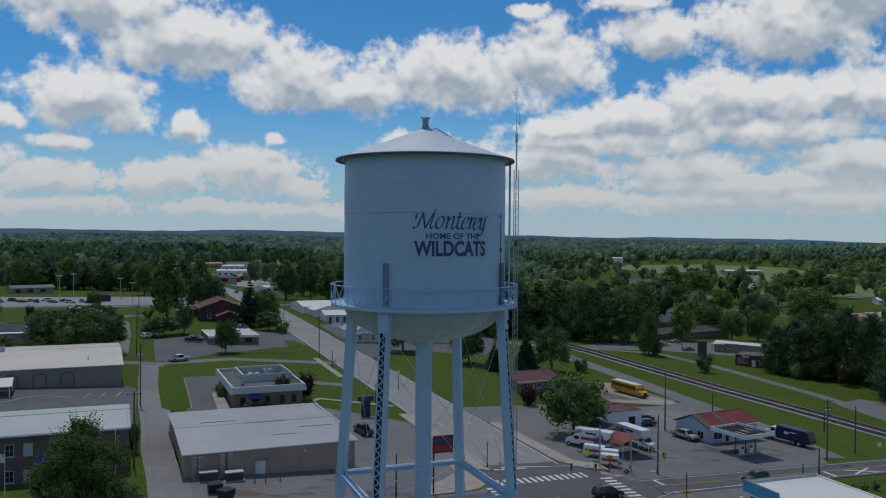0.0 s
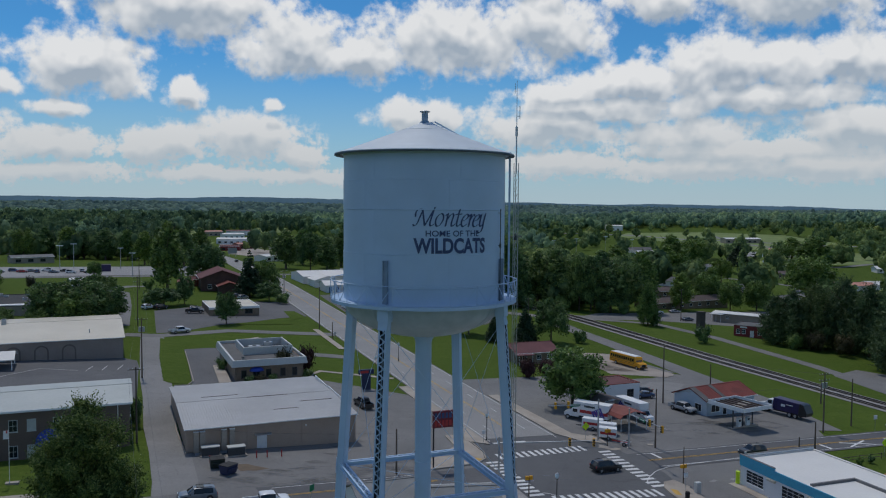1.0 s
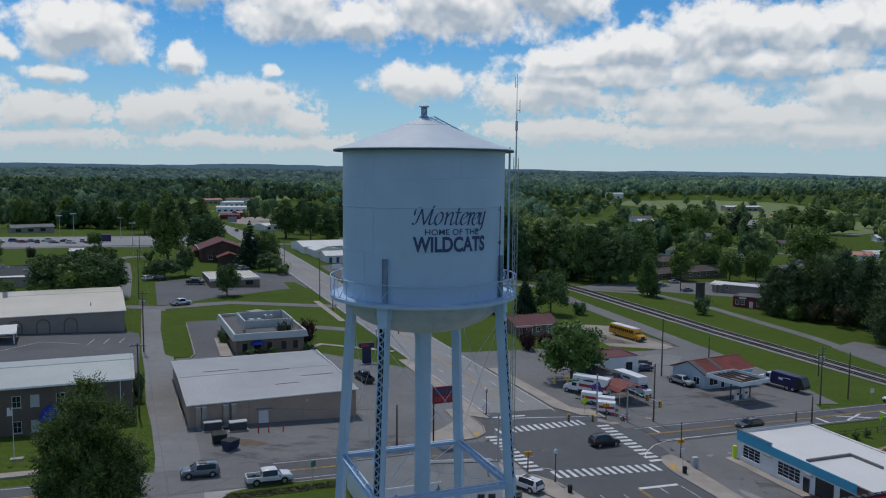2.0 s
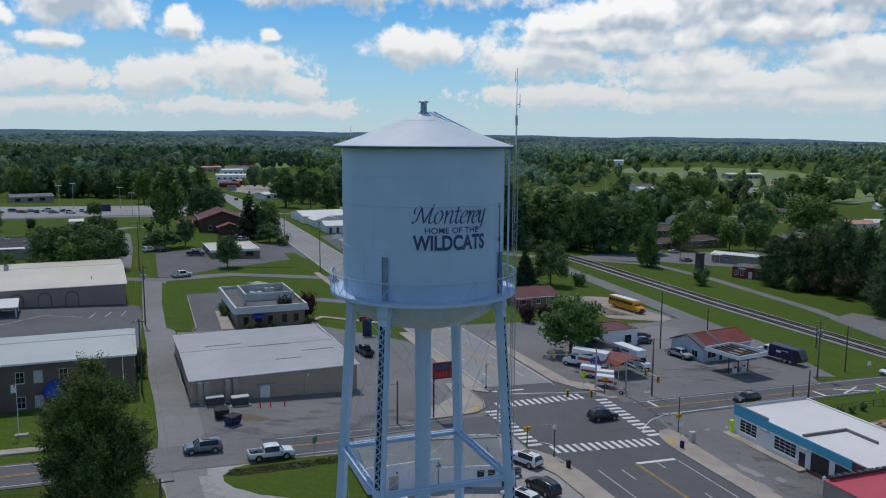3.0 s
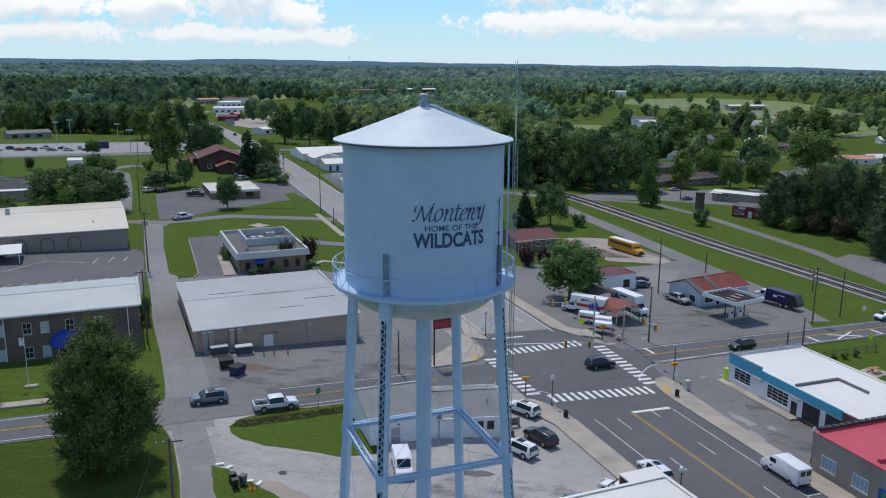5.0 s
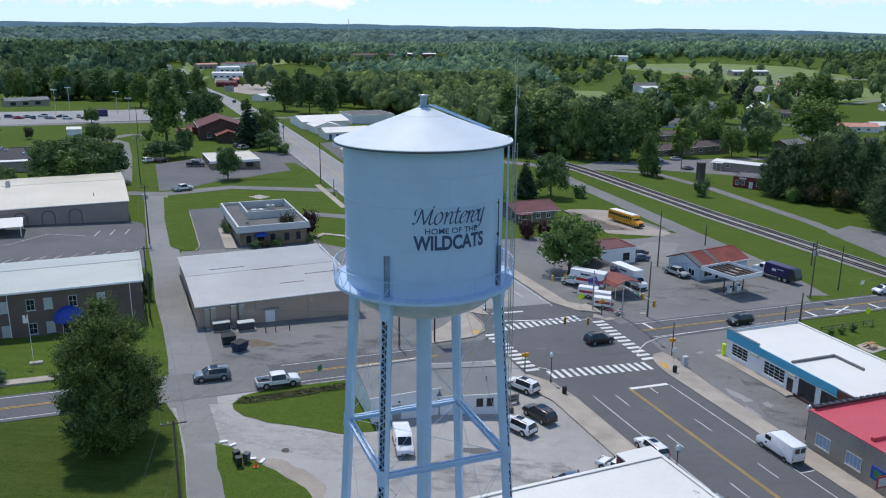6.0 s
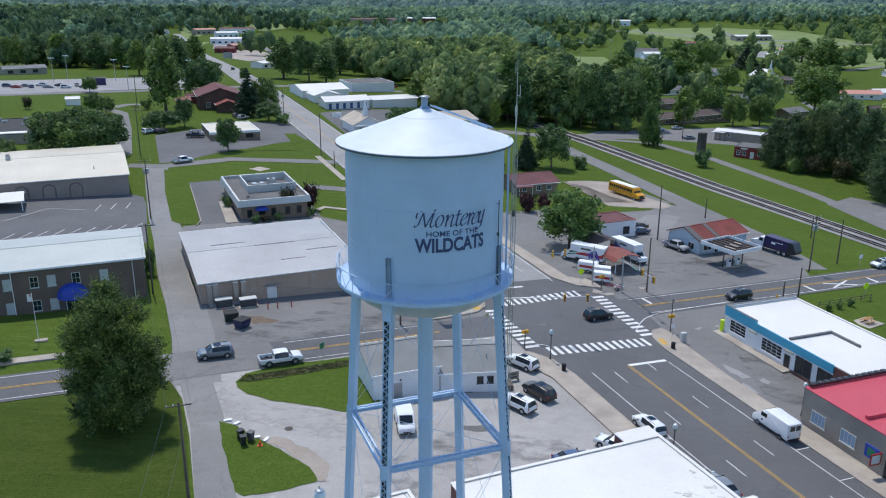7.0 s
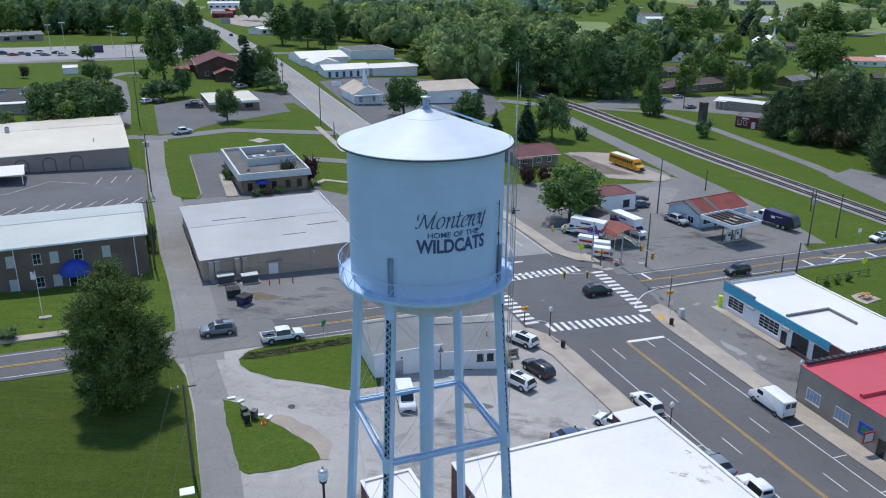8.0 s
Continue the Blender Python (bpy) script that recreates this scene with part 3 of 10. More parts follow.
def tower():
    t = empty("water_tower", TX, TY, 0, label="pale blue steel water tower on four laced legs", category="water tower")
    b = t.location.z
    up = Vector((0, 0, 1))

    # roof: a shallow cone whose skirt hangs a little over the shell
    bm = bmesh.new()
    spun(bm, [(3.9, Z_EAVE - b - 0.02), (4.55, Z_EAVE - b - 0.1), (4.57, Z_EAVE - b - 0.04), (4.565, Z_EAVE - b - 0.005), (3.6, 41.26 - b), (2.4, 41.71 - b), (1.2, 42.16 - b), (0.45, 42.46 - b), (0.2, Z_APEX - b), (0, Z_APEX - b)], 96)
    roof = part("roof", bm, M["roof_paint"], t, "silvery white painted conical roof")
    # added ring, coloured dark for the shade below the eave
    bm = bmesh.new()
    spun(bm, [(4.3, Z_EAVE - b - 0.09), (4.575, Z_EAVE - b - 0.125), (4.59, Z_EAVE - b - 0.1), (4.582, Z_EAVE - b - 0.035)], 96)
    part("eave_shade_rim", bm, M["rim"], roof, "dark rim that paints the shade under the eave")
    bm = bmesh.new()
    for i in range(84):
        a = 2 * math.pi * i / 84
        box(bm, -0.015, 0.015, -0.015, 0.015, 0, 0.022, Matrix.Translation((4.36 * math.cos(a), 4.36 * math.sin(a), 41.0 - b)) @ Matrix.Rotation(a, 4, "Z"))
    tagged(part("bolts", bm, M["roof_paint"], roof), kind="stuff")
    bm = bmesh.new()
    spun(bm, [(1.18, 42.178 - b), (1.22, 42.163 - b), (1.22, 42.15 - b)], 48)
    part("roof_seam", bm, M["roof_paint"], roof)
    bm = bmesh.new()
    spun(bm, [(0.16, 42.5 - b), (0.16, 43.08 - b)], 20)
    spun(bm, [(0.3, 42.5 - b), (0.22, 42.62 - b), (0.165, 42.66 - b)], 20)
    vent = part("vent", bm, M["tank_dark"], t, smooth=True)
    bm = bmesh.new()
    spun(bm, [(0, 43.07 - b), (0.2, 43.07 - b), (0.26, 43.1 - b), (0.26, 43.14 - b), (0.12, 43.17 - b), (0, 43.175 - b)], 24)
    part("vent_cap", bm, M["steel"], vent, smooth=True)

    # shell courses, each lapped a few millimetres over the next
    bm = bmesh.new()
    spun(bm, [(R_TANK - 0.02, 40.93 - b), (R_TANK + 0.05, 40.92 - b), (R_TANK + 0.05, 40.8 - b), (R_TANK - 0.02, 40.79 - b)], 128)
    part("top_angle", bm, M["tank"], t, smooth=True)
    courses = [(40.95, 39.55), (39.55, 38.15), (38.15, 36.02), (36.02, 34.45), (34.45, 33.6)]
    for k, (hi, lo) in enumerate(courses):
        r = R_TANK + (0.012 if k % 2 else 0.0)
        bm = bmesh.new()
        spun(bm, [(r, hi - b), (r, lo - b)], 128)
        part("shell_course", bm, M["tank"], t, smooth=True)
        for j in range(6):
            bm = bmesh.new()
            a = radians(60 * j + (18 if k % 2 else -34))
            o = Vector((math.sin(a), -math.cos(a), 0))
            bar(bm, o * (r + 0.004) + up * (lo - b + 0.02), o * (r + 0.004) + up * (hi - b - 0.02), 0.05, 0.014, Vector((math.cos(a), math.sin(a), 0)))
            part("weld_seam", bm, M["tank"], t)
        bm = bmesh.new()
        spun(bm, [(r + 0.002, lo - b + 0.03), (r + 0.016, lo - b + 0.025), (r + 0.016, lo - b - 0.02), (r + 0.002, lo - b - 0.025)], 96)
        part("lap_seam", bm, M["tank"], t, smooth=True)
    # curved bottom of dished plates
    bm = bmesh.new()
    prof = [(R_TANK, 33.62 - b)] + [(R_TANK * math.cos(radians(q)), 33.6 - b - 1.95 * math.sin(radians(q))) for q in range(6, 85, 6)] + [(0.3, 31.65 - b)]
    spun(bm, prof, 96)
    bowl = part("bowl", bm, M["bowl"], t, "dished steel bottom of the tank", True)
    for k in range(8):
        bm = bmesh.new()
        a = radians(k * 45 + 10)
        last = None
        for r, z in prof[1:-2]:
            p = Vector(((r + 0.006) * math.sin(a), -(r + 0.006) * math.cos(a), z - 0.006))
            if last is not None:
                bar(bm, last, p, 0.05, 0.016, Vector((math.cos(a), math.sin(a), 0)))
            last = p
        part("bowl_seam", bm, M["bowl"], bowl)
    bm = bmesh.new()
    spun(bm, [(0.42, -0.3), (0.42, 31.2 - b), (0.46, 31.45 - b), (0.62, 31.72 - b)], 28)
    for z in (7, 13, 19, 25):
        spun(bm, [(0.42, z - 0.06), (0.435, z - 0.05), (0.435, z + 0.05), (0.42, z + 0.06)], 28)
    part("riser_pipe", bm, M["tank"], t, "broad vertical riser pipe", True)

    # balcony with laced railing
    bm = bmesh.new()
    spun(bm, [(R_TANK - 0.05, Z_WALK - b), (R_WALK, Z_WALK - b), (R_WALK, Z_WALK - b - 0.16), (R_WALK - 0.05, Z_WALK - b - 0.16), (R_WALK - 0.06, Z_WALK - b - 0.03), (R_TANK - 0.05, Z_WALK - b - 0.03)], 96)
    walkway = part("balcony", bm, M["tank"], t, "ring balcony round the tank")
    nposts = 44
    top, low = Z_WALK + 0.95 - b, Z_WALK + 0.06 - b
    for z, r in ((top, 0.026), (low, 0.016)):
        bm = bmesh.new()
        for i in range(96):
            p, q = [Vector((R_WALK * math.sin(2 * math.pi * j / 96), -R_WALK * math.cos(2 * math.pi * j / 96), z)) for j in (i, i + 1)]
            tube(bm, p, q, r, n=5, cap=False)
        part("rail", bm, M["tank"], walkway)
    for i in range(nposts):
        a0, a1 = 2 * math.pi * i / nposts, 2 * math.pi * (i + 1) / nposts
        p0 = Vector((R_WALK * math.sin(a0), -R_WALK * math.cos(a0), 0))
        p1 = Vector((R_WALK * math.sin(a1), -R_WALK * math.cos(a1), 0))
        if i % 2 == 0:
            bm = bmesh.new()
            bar(bm, p0 + up * (Z_WALK - b), p0 + up * top, 0.034, 0.034)
            part("baluster", bm, M["tank"], walkway)
        bm = bmesh.new()
        bar(bm, p0 + up * (low if i % 2 else top), p1 + up * (top if i % 2 else low), 0.034, 0.016)
        part("lacing", bm, M["tank"], walkway)

    # legs: two channels, an inner cover plate and outer lacing
    feet = []
    for k in range(4):
        a = radians(LEG_TURN + 90 * k)
        out, side = Vector((math.sin(a), -math.cos(a), 0)), Vector((math.cos(a), math.sin(a), 0))
        foot = gz(TX + leg_radius(0) * out.x, TY + leg_radius(0) * out.y) - b

        def at(z, out=out):
            return out * leg_radius(z + b) + up * z
        z0, z1 = foot, 33.45 - b
        bm = bmesh.new()
        bar(bm, at(z0) - out * 0.21, at(z1) - out * 0.21, 0.46, 0.018, side)
        leg = part("leg", bm, M["tank"], t, "laced steel leg")
        # added lining plates, their dark colour standing for the shade behind the lacing
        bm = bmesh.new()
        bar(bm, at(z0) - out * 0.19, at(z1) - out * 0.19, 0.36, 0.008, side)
        part("inner_shade_face", bm, M["leg_inside"], leg, "inner leg face coloured dark for shade")
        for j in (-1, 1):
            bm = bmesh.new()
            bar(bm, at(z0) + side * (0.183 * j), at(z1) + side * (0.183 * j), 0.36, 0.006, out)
            part("inner_shade_face", bm, M["leg_inside"], leg)
            bm = bmesh.new()
            o = side * (0.2 * j)
            bar(bm, at(z0) + o, at(z1) + o, 0.38, 0.02, out)
            for g in (-0.19, 0.19):
                bar(bm, at(z0) + o - side * (0.03 * j) + out * g, at(z1) + o - side * (0.03 * j) + out * g, 0.02, 0.07, out)
            part("channel", bm, M["tank"], leg)
        bm = bmesh.new()
        n = int((z1 - z0) / 0.21)
        for i in range(n):
            za, zb = z0 + (z1 - z0) * i / n, z0 + (z1 - z0) * (i + 1) / n
            s = 0.15 if i % 2 else -0.15
            bar(bm, at(za) + out * 0.21 + side * s, at(zb) + out * 0.21 - side * s, 0.055, 0.014, side)
        tagged(part("lacing", bm, M["tank"], leg), kind="stuff")
        # gussets, head plate and the stiffener that runs up the shell
        bm = bmesh.new()
        bar(bm, at(32.5 - b) + out * 0.225, at(33.4 - b) + out * 0.1, 0.5, 0.02, side)
        bar(bm, at(32.9 - b), at(33.5 - b), 0.56, 0.5, side)
        part("head_plate", bm, M["tank"], leg)
        bm = bmesh.new()
        bar(bm, at(23.75 - b) + out * 0.225, at(24.6 - b) + out * 0.225, 0.46, 0.022, side)
        part("gusset", bm, M["tank"], leg)
        bm = bmesh.new()
        zc = 35.75 - b
        o = out * (R_TANK + 0.1)
        bar(bm, o + up * (33.7 - b) - side * 0.1, o + up * zc - side * 0.1, 0.2, 0.016, out)
        bar(bm, o + up * (33.7 - b) + side * 0.1, o + up * zc + side * 0.1, 0.2, 0.016, out)
        bar(bm, o + up * (33.7 - b) + out * 0.06, o + up * zc + out * 0.0, 0.2, 0.016, side)
        # the darker blue paints in the shade on the stiffener
        part("stiffener", bm, M["tank_dark"], leg)
        bm = bmesh.new()
        box(bm, -0.7, 0.7, -0.7, 0.7, foot - 0.9, foot + 0.45, Matrix.Translation(out * leg_radius(0)))
        part("footing", bm, M["concrete"], leg, "concrete footing")
        feet.append(at)

    # horizontal struts and tie rods between neighbouring legs
    levels = [24.2, 13.0]
    for k in range(4):
        f, g = feet[k], feet[(k + 1) % 4]
        for z in levels:
            p, q = f(z - b), g(z - b)
            d = (q - p).normalized()
            beam("strut", p + d * 0.22, q - d * 0.22, t)
        for hi, lo in ((32.6, 24.4), (24.0, 13.2), (12.8, 1.2)):
            bm = bmesh.new()
            tube(bm, f(hi - b), g(lo - b), 0.012, n=5)
            tube(bm, g(hi - b), f(lo - b), 0.012, n=5)
            part("tie_rod", bm, M["tank"], t)
    for z in levels:
        bm = bmesh.new()
        for k in range(4):
            tube(bm, (0, 0, z - b), feet[k](z - b), 0.014, n=5)
        part("tie_rod", bm, M["tank"], t)

    # ladder rail over the roof to the vent
    a = radians(128)
    o, s = Vector((math.sin(a), -math.cos(a), 0)), Vector((math.cos(a), math.sin(a), 0))
    bm = bmesh.new()
    p, q = o * 0.5 + up * (42.62 - b), o * 4.45 + up * (41.15 - b)
    for k in (-0.2, 0.2):
        bar(bm, p + s * k, q + s * k, 0.07, 0.03)
    for i in range(14):
        c = p + (q - p) * (i / 13)
        bar(bm, c - s * 0.2, c + s * 0.2, 0.025, 0.025)
    bar(bm, o * 4.4 + s * 0.25 + up * (41.1 - b), o * 3.5 + s * 0.3 + up * (41.42 - b), 0.05, 0.2)
    part("roof_ladder", bm, M["tank"], t)

    # ladder and overflow pipe down the shell
    a = radians(92)
    o, s = Vector((math.sin(a), -math.cos(a), 0)), Vector((math.cos(a), math.sin(a), 0))
    bm = bmesh.new()
    for k in (-0.2, 0.2):
        bar(bm, o * 4.38 + s * k + up * (Z_WALK - b), o * 4.38 + s * k + up * (41.1 - b), 0.06, 0.02)
    for i in range(24):
        z = Z_WALK - b + 0.25 + i * 0.3
        tube(bm, o * 4.38 - s * 0.2 + up * z, o * 4.38 + s * 0.2 + up * z, 0.012, n=5)
    part("shell_ladder", bm, M["tank"], t)
    a = radians(64)
    o = Vector((math.sin(a), -math.cos(a), 0))
    bm = bmesh.new()
    tube(bm, o * 4.22 + up * (Z_WALK - b), o * 4.22 + up * (38.2 - b), 0.022, n=6)
    tube(bm, o * 4.22 + up * (36.3 - b), o * 4.22 + up * (36.5 - b), 0.05, n=6)
    for z in (34.6, 36.4, 38.0):
        bar(bm, o * 4.1 + up * (z - b), o * 4.22 + up * (z - b), 0.03, 0.03)
    part("conduit", bm, M["dark_conduit"], t, "thin dark conduit with a small aerial")

    script("Monterey", -6.2, 46.5, 37.38, 0.86, t)
    lettering("HOME OF THE", 2.2, 40.0, 36.87, 0.27, t, 0.0, 0.012)
    lettering("WILDCATS", -5.7, 46.0, 36.1, 0.66, t, 0.0, 0.035)


def mast():
    """A slim three-sided lattice mast beside one leg, with whip aerials."""
    x, y = TX + 4.92 * math.sin(radians(103)), TY - 4.92 * math.cos(radians(103))
    e = empty("antenna_mast", x, y, 0, label="slim galvanised lattice antenna mast beside the tower", category="antenna mast")
    b = e.location.z
    up = Vector((0, 0, 1))
    corners = [Vector((0.14 * math.cos(radians(c)), 0.14 * math.sin(radians(c)), 0)) for c in (90, 210, 330)]
    top = 40.6 - b
    for c in corners:
        bm = bmesh.new()
        tube(bm, c, c + up * top, 0.02, n=5)
        part("mast_leg", bm, M["steel"], e)
    bm = bmesh.new()
    n = int(top / 0.4)
    for i in range(n):
        for j in range(3):
            p, q = corners[j], corners[(j + 1) % 3]
            tube(bm, p + up * (i * 0.4), q + up * (i * 0.4 + 0.4), 0.009, n=4, cap=False)
    tagged(part("lattice", bm, M["steel"], e), kind="stuff")
    bm = bmesh.new()
    tube(bm, up * (top - 0.5), up * (42.4 - b), 0.04, n=6)
    tube(bm, up * (42.2 - b), up * (44.9 - b), 0.022, 0.012, n=6)
    tube(bm, up * (42.0 - b), up * (42.5 - b), 0.07, n=6)
    part("pole", bm, M["steel"], e)
    bm = bmesh.new()
    tube(bm, Vector((-0.1, 0, 44.2 - b)), Vector((-0.1, 0, 44.75 - b)), 0.014, n=5)
    bar(bm, Vector((-0.12, 0, 44.35 - b)), Vector((0, 0, 44.35 - b)), 0.02, 0.02)
    tube(bm, Vector((0.16, 0, 42.9 - b)), Vector((0.16, 0, 43.6 - b)), 0.02, n=5)
    bar(bm, Vector((0, 0, 43.05 - b)), Vector((0.17, 0, 43.05 - b)), 0.03, 0.03)
    part("whip_aerial", bm, M["steel"], e)
    bm = bmesh.new()
    tube(bm, Vector((-0.35, -0.1, 36.72 - b)), Vector((0.35, 0.1, 36.72 - b)), 0.03, n=5)
    tube(bm, Vector((0, 0, 36.55 - b)), Vector((0, 0, 36.9 - b)), 0.09, 0.05, n=6)
    part("side_aerial", bm, M["dark_conduit"], e)
    for z in (34.2, 24.2, 14.0):
        bm = bmesh.new()
        tube(bm, up * (z - b), Vector((TX - x, TY - y, 0)).normalized() * 0.5 + up * (z - b), 0.025, n=5)
        part("stand_off", bm, M["steel"], e)


M["bowl"] = speckled("greyish_bowl_paint", (0.3, 0.37, 0.41), (0.44, 0.51, 0.56), 0.5, 2, 0.55)
M["dark_conduit"] = plain("dark_grey_conduit", (0.05, 0.055, 0.06), 0.5)
tower()
mast()

# ---------------------------------------------------------------- streets and paved ground
M["pale_road"] = asphalt_material("worn_pale_road", (0.22, 0.216, 0.21), (0.31, 0.305, 0.297))
M["oil"] = speckled("brown_oil_stain", (0.1, 0.07, 0.045), (0.17, 0.13, 0.09), 0.8, 5)
M["oil_dark"] = speckled("dark_worn_stain", (0.085, 0.083, 0.082), (0.15, 0.146, 0.142), 0.8, 5)


def worn_patch(name, colour, scale, lo, hi):
    """A worn or washed patch that breaks up towards nothing in shreds."""
    n = Nodes(name)
    v = n.coords()
    c = n.ramp(n.noise(v, 3.0, 5), [(0.3, tuple(q * 0.8 for q in colour)), (0.7, tuple(q * 1.15 for q in colour))])
    m = n.finish(c, 0.95)
    clear = n.add("ShaderNodeBsdfTransparent")
    mixn = n.add("ShaderNodeMixShader")
    n.link(n.ramp(n.noise(n.coords((0.7, 1.3, 1), 0.3), scale, 7, 0.68), [(lo, (0, 0, 0)), (hi, (1, 1, 1))]), mixn.inputs[0])
    n.link(clear.outputs[0], mixn.inputs[1])
    n.link(n.bsdf.outputs[0], mixn.inputs[2])
    n.link(mixn.outputs[0], n.out.inputs["Surface"])
    return m


M["roof_dirt"] = worn_patch("brown_dried_puddle_dirt", (0.2, 0.15, 0.115), 1.1, 0.5, 0.75)
M["worn_line"] = worn_patch("worn_white_road_paint", (0.5, 0.5, 0.49), 1.5, 0.45, 0.7)
M["dust"] = worn_patch("pale_washed_grit", (0.47, 0.45, 0.425), 0.3, 0.45, 0.72)
M["scuff"] = worn_patch("dark_scuffed_asphalt", (0.12, 0.118, 0.116), 0.3, 0.48, 0.85)


def kerb(line, frm=None, height=0.16, width=0.18):
    """A raised concrete kerb along a line in plan."""
    pts = [Vector(frm(*p) if frm else p).to_2d() for p in line]
    bm = bmesh.new()
    for a, b in zip(pts, pts[1:]):
        k = max(1, int((b - a).length / 6))
        for i in range(k):
            p, q = a + (b - a) * i / k, a + (b - a) * (i + 1) / k
            bar(bm, (p.x, p.y, gz(p.x, p.y) + 0.1), (q.x, q.y, gz(q.x, q.y) + 0.1), 0.3, width)
    return tagged(part("kerb", bm, M["concrete"]), "worn pale concrete kerb beside the road", "kerb", "", "structure")


def pavement(outline, frm=None, label="pale concrete pavement slabs beside the street"):
    ob = sheet("pavement", outline, 0.24, M["concrete"], label, "pavement", frm=frm, thick=0.25)
    return ob


main = sheet("road", [(52.3, -40), (70.1, -40), (70.1, 92), (67.9, 108), (67.9, 470), (67.0, 560), (66.5, 1020), (57.5, 1020), (56.0, 560), (54.2, 470), (54.2, 118), (52.3, 104)], 0.10, M["asphalt"], "grey asphalt main street with painted lines", "road", frm=along)
side = sheet("road", [(-150, 98.8), (200, 98.8), (200, 106.2), (-150, 106.2)], 0.085, M["asphalt"], "grey asphalt cross street with painted lines", "road", frm=cross)

# paved lots, one round each block
sheet("parking_lot", [(-34.0, 93.0), (-31.2, 88), (-28.0, 80), (-22.9, 65), (-19, 45), (-15, 10), (30, 10), (34, 40), along(53, 60), along(54, 84), along(56, 97), cross(50, 101), cross(5.5, 98.8)], 0.044, M["tower_lot"], "worn pale asphalt lot round the tower", "parking lot")
sheet("parking_lot", [cross(15, 106.2), (-35.5, 103), (-38.5, 116), (-44.5, 130), (-51, 149), (-53, 160), (-27, 172), along(55, 150), along(56, 122), along(56, 114), cross(50, 104)], 0.048, M["lot"], "worn asphalt lot behind a metal-roofed store", "parking lot")
sheet("parking_lot", [(-56, 148), (-66, 176), (-68.5, 181.5), (-72.2, 183.6), (-90, 175.9), (-114.5, 165.3), (-122, 156), (-112, 122), (-74, 131)], 0.052, M["dark_lot"], "grey asphalt lot with painted white bays", "parking lot")
sheet("parking_lot", [cross(78, 106.2), cross(122, 106.2), (70.5, 151), (70, 175), (62, 196), (52, 199), (46, 190), (37, 186), (24, 187), along(67.9, 165), along(67.9, 118)], 0.056, M["lot"], "patched grey forecourt lot of a filling station", "parking lot")
sheet("parking_lot", [along(69, 98), along(69, 108), cross(82, 100), cross(84, 99.2), cross(96, 98.8), (56, 120), (52, 98), (44, 88)], 0.040, M["lot"], "patched asphalt lot before a teal shop", "parking lot")
sheet("parking_lot", [(-63, 197.5), (-56.2, 179.3), (-50.6, 163.5), (-49.6, 160.5), (-26, 171), (-30, 181), (-33, 195), (-43, 203), (-58, 201)], 0.044, M["dark_lot"], "grey asphalt lot round a small bank", "parking lot")
sheet("parking_lot", [(-77, 218), (-92, 259), (-84, 272), (-70, 294), (-56, 296), (-44, 264), (-52, 256), (-60, 243), (-66, 236), (-72, 222)], 0.048, M["dark_lot"], "grey asphalt lot beside a small office", "parking lot")
sheet("parking_lot", [along(68, 240), (-49, 324), (-36, 339), (-14, 345), (14, 340), (22, 285), (14, 265), (-12, 262), along(68, 235)], 0.052, M["dark_lot"], "broad asphalt lot beside a white church", "parking lot")
sheet("parking_lot", [(-250, 320), (-180, 337), (-134, 377), (-118, 400), (-130, 452), (-205, 396), (-270, 372)], 0.16, M["pale_lot"], "wide pale asphalt car park beyond the grass", "parking lot")
sheet("parking_lot", [(100, 206), (111, 216), (118, 209), (140, 200), (130, 170), (104, 176)], 0.056, M["lot"], "grey gravelled lot beside the railway", "parking lot")
sheet("parking_lot", [(45, 290), (60, 312), (112, 330), (150, 322), (112, 292), (78, 298)], 0.040, M["lot"], "grey asphalt yard before low houses", "parking lot")

sheet("bare_field", [(-205, 770), (-170, 650), (-140, 600), (-128, 640), (-150, 720), (-185, 790)], 0.12, M["dirt"], "tan infield of a playing field", "playing field", wobble=1.0)
sheet("parking_lot", [(-235, 860), (-215, 780), (-190, 760), (-170, 800), (-190, 870)], 0.12, M["pale_lot"], "pale lot before far shops", "parking lot")
sheet("parking_lot", [(250, 735), (275, 700), (330, 700), (350, 760), (280, 775)], 0.12, M["pale_lot"], "pale lot among far houses", "parking lot")
for outline, label in (
    ([(62, 592), (128, 592), (136, 706), (60, 712)], "pale mown ball field"), ([(-108, 596), (-92, 640), (-120, 720), (-180, 740), (-168, 690), (-126, 640)], "pale mown playing field"),
    ([(270, 620), (420, 640), (440, 740), (350, 760), (330, 700), (275, 690)], "pale dry lawns among far houses"), ([(215, 1000), (260, 905), (300, 800), (360, 780), (430, 860), (420, 1000), (340, 1060), (240, 1060)], "pale pasture beside a highway"), ([(-250, 1100), (-222, 1020), (-200, 1080), (-230, 1180), (-290, 1180)], "pale pasture beyond far shops"), ([(-340, 1080), (-305, 980), (-290, 860), (-262, 850), (-280, 1000), (-320, 1090)], "pale verge along a far road"), ([(-260, 720), (-225, 700), (-240, 860), (-300, 900)], "pale grass beside far shops")):
    sheet("pasture", outline, 0.06, M["pasture"], label, "field", wobble=0)
